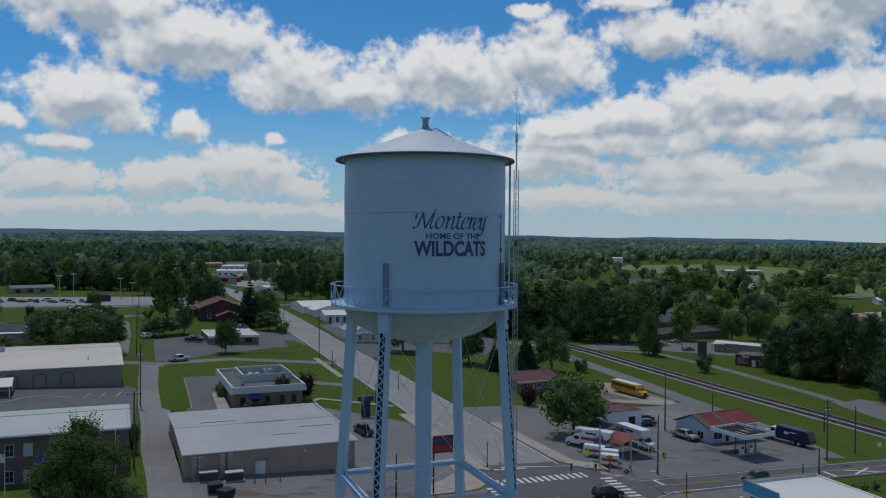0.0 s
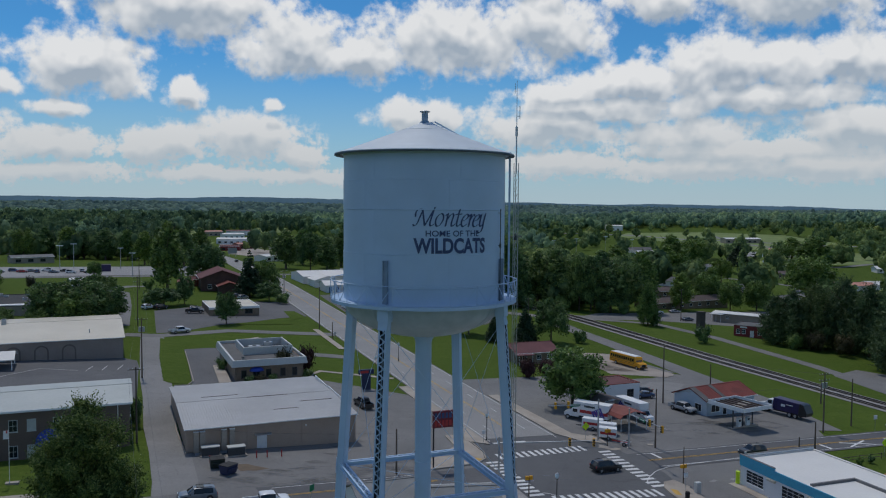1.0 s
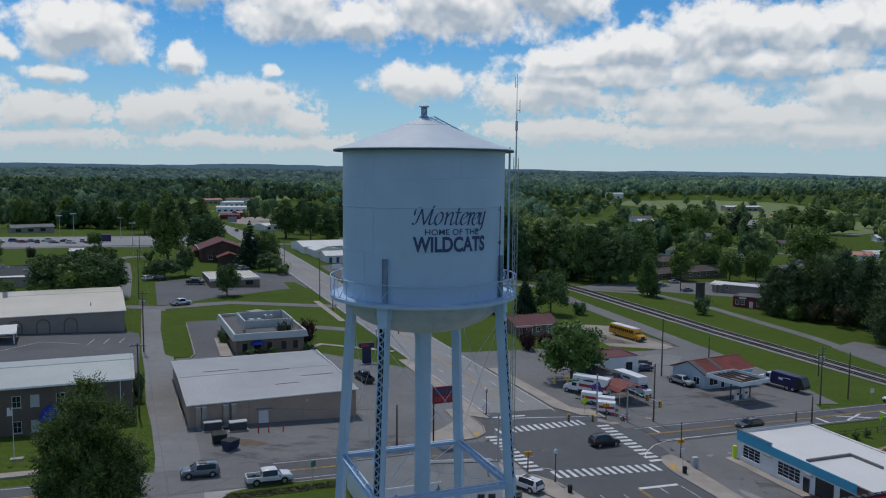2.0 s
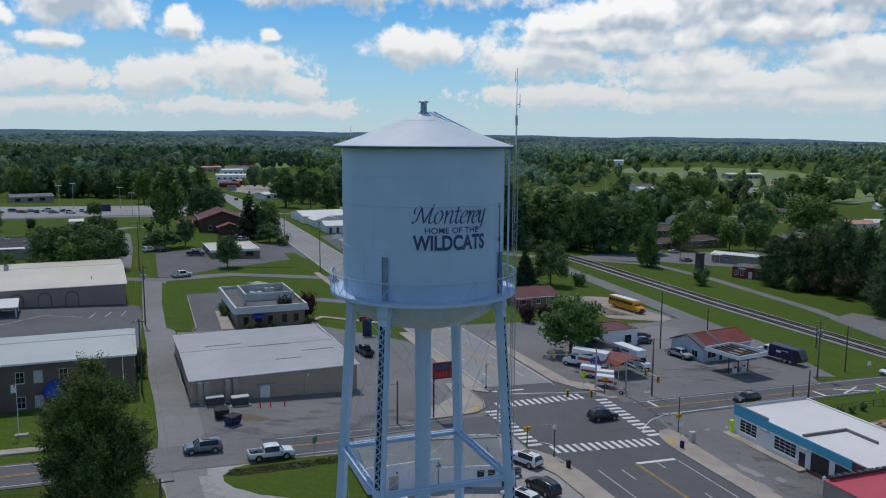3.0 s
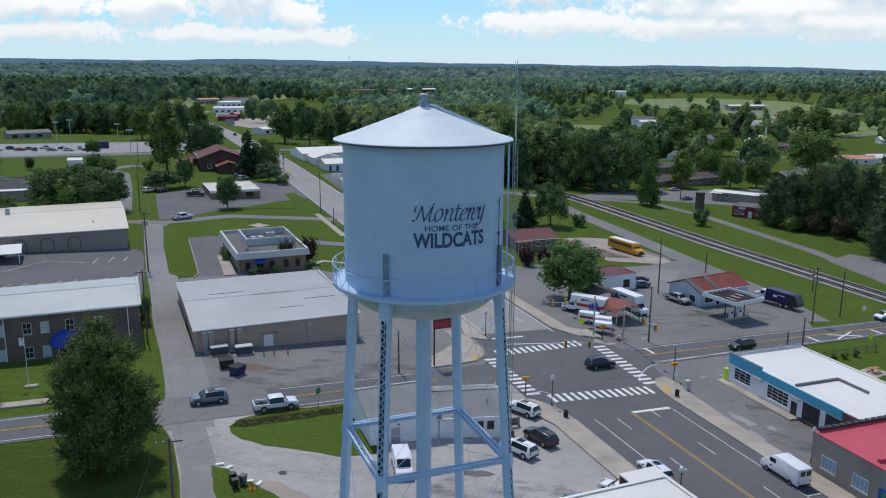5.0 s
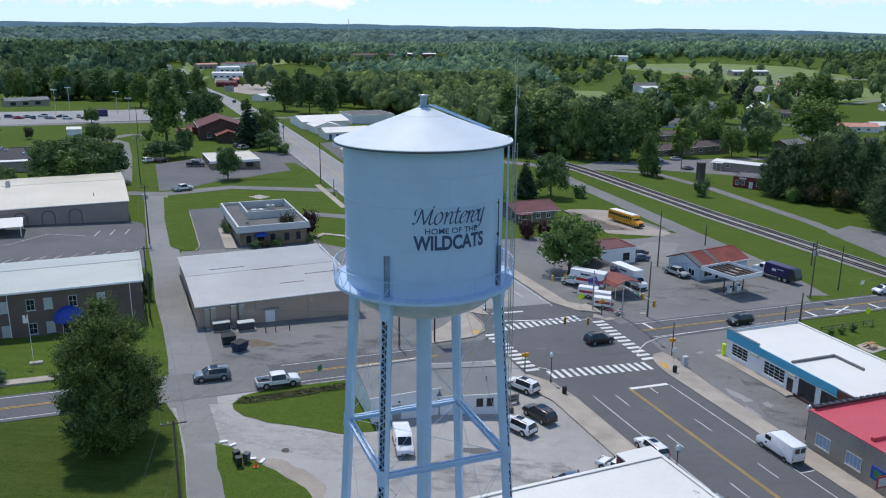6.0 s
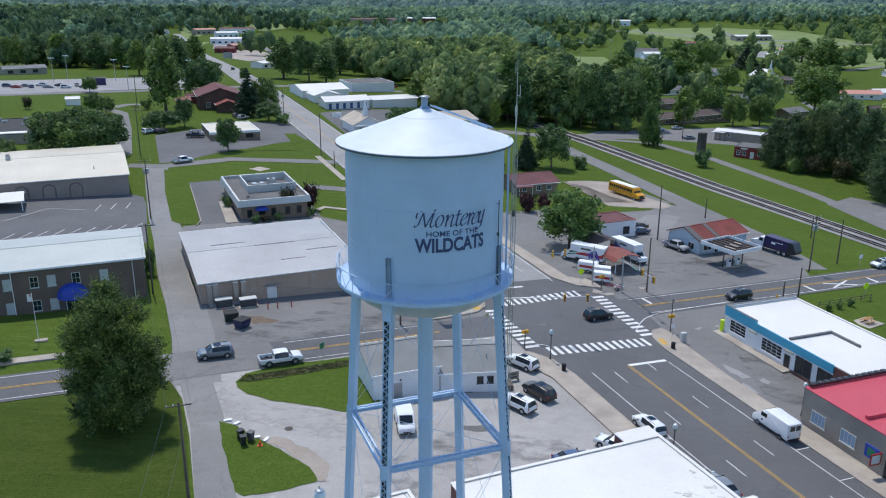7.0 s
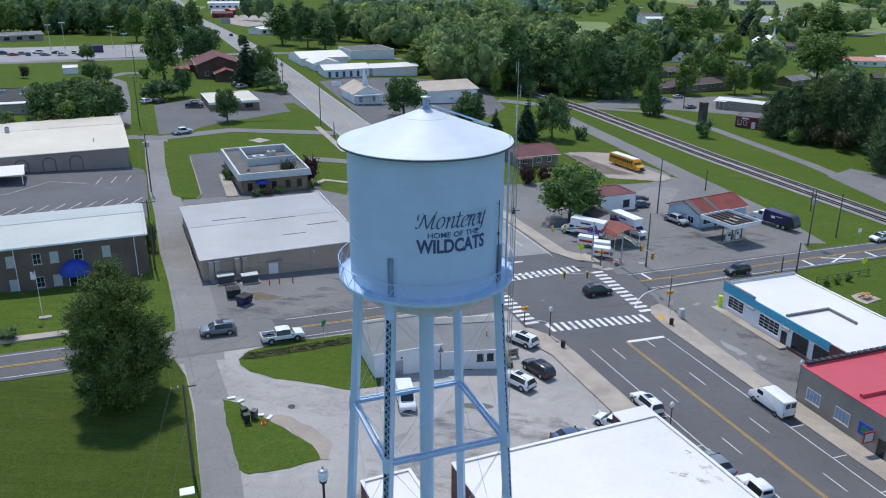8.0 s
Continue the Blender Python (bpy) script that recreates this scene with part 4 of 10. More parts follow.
# lanes
LANES = [
    ([(-30.5, 92), (-35.3, 106.5), (-40.1, 118.7), (-45.5, 131.2), (-52.7, 150.5), (-58.6, 165), (-68.5, 191.5), (-77.3, 216)], 5.8, "pale asphalt alley between the lots"),
    ([(-13, 30), (-18.2, 55), (-21.2, 66), (-26.6, 82.5), (-31.5, 94)], 3.9, "pale asphalt alley beside a lawn"),
    ([(-84, 213.5), (-75, 214.5), (-60, 228), along(54.5, 226)], 5.0, "grey lane along a mown lawn"),
    ([(-90, 227), (-105, 268), (-118, 300), (-127, 309), (-124, 322), (-117, 326)], 4.4, "narrow grey lane past the trees"),
    ([(72, 150), (69, 172), (60, 203), (52, 232), (43, 262), (36, 290)], 6.2, "grey asphalt road beside the railway"),
    ([(55, 198), (47, 214), (44, 222), (50, 206)], 6.0, "gravel drive to a parked bus"),
    ([(36, 296), (52, 293), (76, 289), (88, 264), (101, 218), (103, 206)], 4.2, "pale gravel path over the grass"),
    ([(20, 300), (36, 294), (60, 300), (80, 312)], 7.0, "grey road over the level crossing"),
    ([(70, 312), (110, 330), (160, 352), (240, 380)], 6.0, "grey road between the houses"),
    ([(178, 512), (196, 492), (206, 470), (250, 462), (330, 470)], 5.0, "pale street between lawns"),
    ([(206, 470), (190, 430), (186, 405)], 4.0, "pale drive over a lawn"),
    ([(150, 1060), (233, 1023), (285, 952), (321, 934), (400, 850), (520, 800)], 11.0, "pale highway beyond the houses"),
    ([(290, 600), (330, 628), (420, 640), (560, 690)], 7.0, "pale road between far lawns"),
    ([(330, 1010), (328, 918), (326, 880), (345, 800)], 9.0, "pale road to the highway"),
    ([(-262, 1080), (-250, 1036), (-171, 801), (-120, 630), (-60, 600)], 5.0, "pale path beside a playing field"),
    ([(-58, 396), (-20, 412), (40, 436)], 7.0, "grey side road beyond the motel"),
    ([(-260, 300), (-190, 328), (-134, 370), (-100, 402), (-70, 420)], 7.5, "grey road past the far car park"),
]
for k, (line, width, label) in enumerate(LANES):
    strip("lane", line, width, 0.066 + 0.004 * (k % 5), M["alley"] if "alley" in label else M["lot"], None, label, "road")

# pavements and kerbs
pavement([(69.5, 40), (72.3, 40), (72.6, 80), (73.2, 89), (73.9, 93.4), (73.4, 96.4), (71.7, 96.0), (70.3, 94), (69.7, 91.5), (69.5, 89.5), (69.5, 84)], along)
pavement([(48.7, 30), (52.1, 30), (52.1, 86), (51.4, 91), (49.4, 94.2), (47.4, 94.2), (47.2, 91), (48.8, 86)], along)
pavement([(68.1, 122), (70.5, 117), (74, 115), (74.5, 118), (71, 121.5), (70.2, 150), (68.1, 150)], along, "concrete street corner beside parked trailers")
pavement([(51, 121), (54, 118.5), (54, 160), (52, 160), (52, 125)], along)
kerb([(74.0, 93.4), (73.5, 96.5), (71.6, 96.1), (70.2, 94), (69.6, 91.5), (69.4, 89.5), (69.4, 84), (69.4, 40)], along)
sheet("warning_patch", [(69.9, 91.2), (70.6, 93.4), (71.3, 92.8), (70.7, 90.8)], 0.256, M["yellow_line"], "yellow tactile warning patch on the corner", "road marking", frm=along)
kerb([(52.2, 30), (52.2, 86), (51.5, 91), (49.5, 94.3), (47.4, 94.3)], along)
kerb([(68, 150), (68, 122), (70.4, 117), (74, 114.8)], along)
kerb([(54.1, 160), (54.1, 118.4), (50.5, 121.3)], along)
pavement([(-1.5, 116.1), (1.6, 117.7), (5.3, 120.0), (6.6, 122.4), (6.5, 125.6), (4.6, 130.6), (2.4, 134.4), (0.6, 133.6), (2.2, 128), (0.2, 123.5), (-1.6, 121)], None, "worn tan concrete corner with a curved kerb")
kerb([(-1.6, 116.0), (1.6, 117.6), (5.4, 119.9), (6.8, 122.4), (6.7, 125.7), (4.8, 130.7), (2.5, 134.6)])
kerb([(-48.9, 146.8), (-42.5, 129.0), (-37.4, 117.6)])
kerb([(-50.4, 160.6), (-50.5, 164.2), (-56.1, 179.3), (-61.8, 194.6)])
sheet("warning_patch", [(4.6, 121.0), (5.6, 120.6), (6.3, 121.8), (5.4, 122.4)], 0.256, M["yellow_line"], "yellow tactile warning patch on the corner", "road marking")
sheet("oil_stain", [(-29.5, 114.0), (-27.6, 114.6), (-26.2, 113.8), (-24.0, 113.2), (-25.6, 112.2), (-27.6, 111.4), (-28.6, 112.4)], 0.066, M["oil"], "brown oil stain beside the dumpsters", "stain", wobble=0.5)
for sx, sy, sr in ((-18, 117, 1.1), (-16.5, 121, 0.9), (-15.5, 125, 0.9), (-13.5, 128.5, 0.8), (-6, 109.5, 1.6), (2, 93.5, 1.2), (-14, 62, 1.8), (4, 84, 1.3)):
    sheet("oil_stain", [(sx + sr * 1.7 * math.cos(0.7 * q), sy + sr * 0.6 * math.sin(0.7 * q)) for q in range(9)], 0.064, M["oil_dark"], "dark worn stain on the lot", "stain", wobble=0.5)
sheet("gravel_patch", [(-27.5, 91.6), (-25.2, 89.6), (-20.4, 87.6), (-14.0, 86.8), (-8, 86.2), (-6, 82.5), (-11, 78), (-14, 81), (-18, 82.0), (-21.1, 83.2), (-25.7, 84.4), (-27.9, 87.4)], 0.068, M["dust"], "pale washed-out grit on the lot", "gravel")
strip("path", [(-37.1, 237.8), (-25.6, 208.2)], 1.7, 0.12, M["concrete"], None, "pale concrete path beside the main street", "path")
strip("path", [(-34.2, 199.4), (-23.4, 197.9)], 4.2, 0.075, M["lot"], None, "grey drive from the main street to the bank", "road")
sheet("concrete_pad", [(-52.3, 216.3), (-50.2, 219.7), (-46.8, 217.5), (-48.9, 213.7)], 0.09, M["concrete"], "pale round concrete pad on a lawn", "pad", wobble=0.3)
sheet("road", [(54.4, 121.5), (67.7, 121.5), (67.7, 470), (66.8, 560), (66.3, 1015), (57.7, 1015), (56.2, 560), (54.4, 470)], 0.108, M["pale_road"], "worn pale grey asphalt of the main street", "road", frm=along)
sheet("worn_asphalt", [(-33, 107), (-28, 111), (-14, 117), (-2, 122), (0, 117), (-14, 109), (-30, 103)], 0.062, M["scuff"], "dark scuffed asphalt along the lot", "stain")
sheet("worn_asphalt", [(26, 150), (44, 150), (58, 160), (66, 152), (52, 143), (34, 136)], 0.062, M["scuff"], "dark scuffed asphalt round the trailers", "stain")
sheet("worn_asphalt", [(43, 112), (46, 116), (52, 100), (46, 92), (42, 96)], 0.062, M["scuff"], "dark patched asphalt before a shop", "stain")
sheet("worn_asphalt", [(-10, 60), (-2, 56), (20, 70), (14, 82), (2, 84), (-6, 76)], 0.062, M["scuff"], "dark scuffed asphalt under the tower", "stain")
sheet("junction", [cross(0.5, 98.5), cross(20.5, 98.5), cross(19.5, 106.5), cross(2, 106.5)], 0.098, M["lot"], "worn pale crossing of street and alley", "road")
sheet("weed_strip", [(-25.8, 92.9), (-24.3, 95.0), (-16.9, 98.6), (-12.9, 100.2), (-12.0, 99.2), (-16.7, 96.6), (-22.4, 94.0)], 0.16, M["weeds"], "rough brownish weeds along the street", "weeds", wobble=0.4)
sheet("gravel_lot", [(32.7, 218), (39.4, 221), (46.5, 220.5), (50.5, 207), (57, 197), (54, 192.5), (40.4, 193.2), (39.7, 196.5), (48, 197.6), (43.0, 203.5), (40.5, 209), (38, 214)], 0.15, M["dirt"], "brown gravel stand for the school bus", "gravel", wobble=0.5)
pavement([cross(-60, 109.2), cross(-6, 109.2), cross(-6, 110.8), cross(-60, 110.8)], None, "narrow concrete pavement across a lawn")

# grass on top of the lots
GRASS = [
    ("round grass plot beside a lane", [(-26.0, 93.0), (-25.4, 95.3), (-21.5, 98.2), (-12.5, 101.7), (-8.2, 103.4), (-7.6, 87.7), (-11.4, 86.5), (-16.8, 87.9), (-20.6, 88.5), (-23.8, 89.9), (-25.4, 91.5)]),
    ("small triangular grass plot beside the alley", [(-25.5, 83.1), (-24.3, 79.5), (-22.1, 73.7), (-20.4, 69.8), (-19.3, 69.0), (-15.6, 70.4), (-12.5, 72.2), (-13.7, 74.6), (-16.7, 77.0), (-20.2, 79.8), (-23.6, 82.4)]),
    ("narrow grass strip between alley and store", [(-48.6, 146.6), (-42.2, 129.0), (-37.6, 118.6), (-38.4, 121), (-47.4, 144.5)]),
    ("grass verge between alley and bank lot", [(-73.4, 210.9), (-65.2, 186.5), (-56.4, 163.4), (-54.4, 161.6), (-51.0, 160.9), (-50.4, 162.2), (-56.2, 179.3), (-61.9, 194.4), (-63, 198), (-66, 206)]),
    ("grass island in the lot", [(-47, 254), (-44, 262), (-50, 274), (-53.5, 273)]),
    ("grass verge between lot and lane", [(-65, 237), (-58, 241), (-45, 245), (-46.5, 253), (-60, 243.5)]),
    ("grass bed by the filling station lot", [(38, 186.5), (50, 191), (55, 196.5), (47, 204), (36, 200), (30, 193)]),
]
for label, outline in GRASS:
    sheet("grass_plot", outline, 0.092, M["grass"], label, "grass", wobble=0.18)
sheet("lawn", [(-33.9, 93.6), (-28.9, 82), (-23.5, 65.5), (-20.5, 54.5), (-15.4, 30), (-15, 10), (-60, 10), (-100, 40), cross(-62, 98.5), cross(0.5, 98.5)], 0.03, M["lawn"], "mown lawn with faint mowing stripes, shade darkened into its green", "lawn", wobble=0.12)
sheet("gravel_patch", [(-20.4, 80.3), (-16.9, 77.4), (-13.9, 74.9), (-12.6, 72.2), (-11.6, 72.0), (-12.0, 75.2), (-14.2, 77.9), (-17.3, 80.2)], 0.088, M["dirt"], "bare brown earth at the edge of the grass", "gravel", wobble=0.4)
sheet("junction", [(49.2, 93.5), (54.2, 86), (67.9, 86), (72.5, 92), (74.5, 100), (74, 112), (70.5, 122), (54, 122), (50, 118)], 0.095, M["asphalt"], "grey asphalt junction with zebra crossings", "road", frm=along)


def paint(name, frm, a0, a1, b0, b1, lift=0.13, mat="white_line", parent=None):
    verts, faces = [], []
    k = max(1, int(max(abs(a1 - a0), abs(b1 - b0)) / 7))
    for i in range(k + 1):
        f = i / k
        if abs(b1 - b0) >= abs(a1 - a0):
            ends = ((a0, b0 + (b1 - b0) * f), (a1, b0 + (b1 - b0) * f))
        else:
            ends = ((a0 + (a1 - a0) * f, b0), (a0 + (a1 - a0) * f, b1))
        for p in ends:
            x, y = frm(*p)
            verts.append((x, y, gz(x, y) + lift))
    for i in range(k):
        faces.append((2 * i, 2 * i + 1, 2 * i + 3, 2 * i + 2))
    return mesh_part(name, verts, faces, M[mat], parent)


# main street lines
for n in (54.85, 67.25):
    paint("edge_line", along, n - 0.06, n + 0.06, -40, 86, parent=main)
    paint("edge_line", along, n - 0.06, n + 0.06, 120, 460, parent=main)
for n in (60.85, 61.15):
    paint("centre_line", along, n - 0.06, n + 0.06, -40, 86.6, mat="yellow_line", parent=main)
    paint("centre_line", along, n - 0.06, n + 0.06, 124, 460, mat="yellow_line", parent=main)
for k in range(10):
    for n, s in ((57.95, 85.35), (64.0, 76.5)):
        s -= 11.37 * k
        paint("lane_dash", along, n - 0.06, n + 0.06, s - 3.25, s, parent=main)
paint("lane_dash", along, 63.94, 64.06, 84.3, 86.5, parent=main)
for k in range(5):
    for n in (57.7, 64.2):
        s = 126 + 11.37 * k
        paint("lane_dash", along, n - 0.06, n + 0.06, s, s + 3.2, parent=main)
paint("stop_line", along, 61.1, 67.2, 86.3, 86.9, parent=main)
paint("stop_line", along, 54.9, 60.8, 118.6, 119.2, parent=main)
for k in range(6):
    s = 68.3 - 6.35 * k
    paint("bay_line", along, 67.3, 69.3, s, s + 0.12, parent=main)
    paint("bay_line", along, 52.5, 54.8, s, s + 0.12, parent=main)
# zebra crossings: over the main street on both sides, and over the cross street on both sides
for k in range(14):
    n = 52.5 + 1.18 * k
    paint("zebra_bar", along, n, n + 0.58, 92.35 - 0.055 * (n - 52.4), 95.0 - 0.055 * (n - 52.4), parent=main)
    paint("zebra_bar", along, n + 0.2, n + 0.78, 111.2 + 0.085 * (n - 55), 113.7 + 0.085 * (n - 55), parent=main)
for k in range(12):
    s, n = 94.8 + 1.45 * k, 68.8 + 0.11 * k
    paint("zebra_bar", along, n, n + 2.2, s, s + 0.72, lift=0.13, parent=side)
strip("edge_line", [(29.6, 114.6), (30.1, 116.6), (30.8, 118), (32.2, 120.4), (34.9, 123), (38.1, 124.6), (48.8, 129.9)], 0.14, 0.14, M["white_line"], side)
for k in range(11):
    s = 95.5 + 1.4 * k
    paint("zebra_bar", along, 49.7, 51.9, s, s + 0.72, lift=0.13, parent=side)
# cross street lines
for p0, p1 in ((-150, 3.5), (21.5, 44), (80, 200)):
    for q in (99.5, 105.5):
        paint("edge_line", cross, p0, p1, q - 0.06, q + 0.06, 0.12, parent=side)
    for q in (102.35, 102.65):
        paint("centre_line", cross, p0, p1, q - 0.06, q + 0.06, 0.12, "yellow_line", side)
paint("stop_line", cross, 82.5, 83.0, 102.8, 105.4, 0.12, parent=side)
for p in (116, 132):
    paint("stop_line", cross, p, p + 0.6, 99.6, 102.2, 0.12, parent=side)
for k in (-1, 1):
    x0, y0 = cross(121, 100.9 - 1.2 * k)
    x1, y1 = cross(127, 100.9 + 1.2 * k)
    strip("crossing_mark", [(x0, y0), (x1, y1)], 0.4, 0.125, M["white_line"], side)
# painted bays on the lot beside the alley
for k in range(10):
    x, y = -61.5 - 2.55 * k, 160.5 - 1.35 * k
    strip("bay_line", [(x, y), (x - 0.8, y - 6.6)], 0.13, 0.09, M["white_line"], None, "white painted parking bay line", "road marking")
for k in range(3):
    x, y = -69.5 - 2.7 * k, 176.3 - 1.5 * k
    strip("bay_line", [(x, y), (x + 0.7, y - 5.0)], 0.13, 0.09, M["white_line"], None, "white painted parking bay line", "road marking")
strip("bay_line", [(-76, 168.5), (-84, 168.5), (-88, 158), (-100, 153)], 0.14, 0.09, M["white_line"], None, "white painted guide line on the lot", "road marking")


# ---------------------------------------------------------------- railway
RAIL_LINE = [(26, 345), (36, 320), (52, 284), (75, 221), (88, 190), (98, 166), (120, 112), (150, 40)]


def railway():
    strip("railway_bed", RAIL_LINE, 8.6, 0.12, M["gravel"], None, "grey gravel railway bed over the grass", "railway")
    for off in (-2.0, 2.0):
        line = []
        for (x0, y0), (x1, y1) in zip(RAIL_LINE, RAIL_LINE[1:]):
            d = Vector((x1 - x0, y1 - y0)).normalized()
            line.append((x0 + d.y * off, y0 - d.x * off))
        d = Vector((RAIL_LINE[-1][0] - RAIL_LINE[-2][0], RAIL_LINE[-1][1] - RAIL_LINE[-2][1])).normalized()
        line.append((RAIL_LINE[-1][0] + d.y * off, RAIL_LINE[-1][1] - d.x * off))
        track = empty("railway_track", *line[3], 0, label="dark steel rails on timber sleeper", category="railway track")
        base = track.matrix_world.translation
        for k in (-0.72, 0.72):
            pts = []
            for a, b in zip(line, line[1:]):
                a, b = Vector(a), Vector(b)
                d = (b - a).normalized()
                m = max(1, int((b - a).length / 8))
                pts += [a + (b - a) * i / m + Vector((d.y, -d.x)) * k for i in range(m)]
            bm = bmesh.new()
            rings = []
            for i, p in enumerate(pts):
                d = (pts[min(i + 1, len(pts) - 1)] - pts[max(i - 1, 0)]).normalized()
                n = Vector((d.y, -d.x)) * 0.06
                z = gz(*p)
                rings.append([bm.verts.new(Vector((q.x, q.y, z + h)) - base) for q, h in ((p - n, 0.2), (p + n, 0.2), (p + n, 0.38), (p - n, 0.38))])
            for r0, r1 in zip(rings, rings[1:]):
                for i in range(4):
                    bm.faces.new((r0[i], r0[(i + 1) % 4], r1[(i + 1) % 4], r1[i]))
            bm.faces.new(rings[0])
            bm.faces.new(rings[-1])
            bmesh.ops.recalc_face_normals(bm, faces=bm.faces[:])
            part("rail", bm, M["rail_steel"], track)
        bm = bmesh.new()
        for a, b in zip(line, line[1:]):
            a, b = Vector(a), Vector(b)
            d = (b - a).normalized()
            n = Vector((d.y, -d.x))
            m = int((b - a).length / 0.75)
            for i in range(m):
                p = a + (b - a) * i / m
                z = gz(*p) + 0.1
                bar(bm, Vector((p.x - n.x * 1.25, p.y - n.y * 1.25, z)) - base, Vector((p.x + n.x * 1.25, p.y + n.y * 1.25, z)) - base, 0.14, 0.22)
        tagged(part("sleeper", bm, M["sleeper"], track), kind="stuff")


railway()

# ---------------------------------------------------------------- buildings
def wall_matrix(face, w, d):
    """Local frame of a wall: x to the right as seen from outside, -y outwards, z up."""
    if face == "front":
        return Matrix.Identity(4)
    if face == "left":
        return pose(0, d, 0, 0, 0, -90)
    if face == "right":
        return pose(w, 0, 0, 0, 0, 90)
    return pose(w, d, 0, 0, 0, 180)


def window(parent, w, d, face, u, z, width, height, frame_mat="white_paint", bars=1, name="window", pane="glass", mullions=1):
    """A window or glazed door set on a wall: frame with sill, pane and glazing bars."""
    m = wall_matrix(face, w, d)
    f = 0.09
    bm = bmesh.new()
    ring = [(u, z), (u + width, z), (u + width, z + height), (u, z + height)]
    hole = [(u + f, z + f), (u + width - f, z + f), (u + width - f, z + height - f), (u + f, z + height - f)]
    vs = [[bm.verts.new(m @ Vector((a, y, b))) for a, b in loop] for y in (-0.06, 0.02) for loop in (ring, hole)]
    for i in range(4):
        j = (i + 1) % 4
        for p, q in ((0, 1), (1, 3), (3, 2), (2, 0)):
            bm.faces.new((vs[p][i], vs[p][j], vs[q][j], vs[q][i]))
    bmesh.ops.recalc_face_normals(bm, faces=bm.faces[:])
    ob = part(name, bm, M[frame_mat], parent)
    bm = bmesh.new()
    box(bm, u - 0.06, u + width + 0.06, -0.12, 0.0, z - 0.08, z - 0.002, m)
    part("window_sill", bm, M[frame_mat], ob)
    for k in range(1, bars + 1):
        zz = z + height * k / (bars + 1)
        bm = bmesh.new()
        box(bm, u + f, u + width - f, -0.045, -0.005, zz - 0.025, zz + 0.025, m)
        part("glazing_bar", bm, M[frame_mat], ob)
    for k in range(1, mullions + 1):
        x = u + width * k / (mullions + 1)
        bm = bmesh.new()
        box(bm, x - 0.025, x + 0.025, -0.04, -0.005, z + f, z + height - f, m)
        part("mullion", bm, M[frame_mat], ob)
    bm = bmesh.new()
    box(bm, u + f, u + width - f, -0.02, -0.004, z + f, z + height - f, m)
    part("pane", bm, M[pane], ob)
    return ob


def panel_door(parent, w, d, face, u, z, width, height, mat, name="door"):
    m = wall_matrix(face, w, d)
    bm = bmesh.new()
    box(bm, u, u + width, -0.05, 0.02, z, z + height, m)
    for i in range(2):
        box(bm, u + 0.15, u + width - 0.15, -0.065, -0.05, z + 0.2 + i * height * 0.48, z + height * (0.44 + 0.48 * i), m)
    ob = part(name, bm, M[mat], parent)
    bm = bmesh.new()
    box(bm, u + width - 0.2, u + width - 0.12, -0.11, -0.05, z + height * 0.46, z + height * 0.5, m)
    part("handle", bm, M["steel"], ob)
    return ob


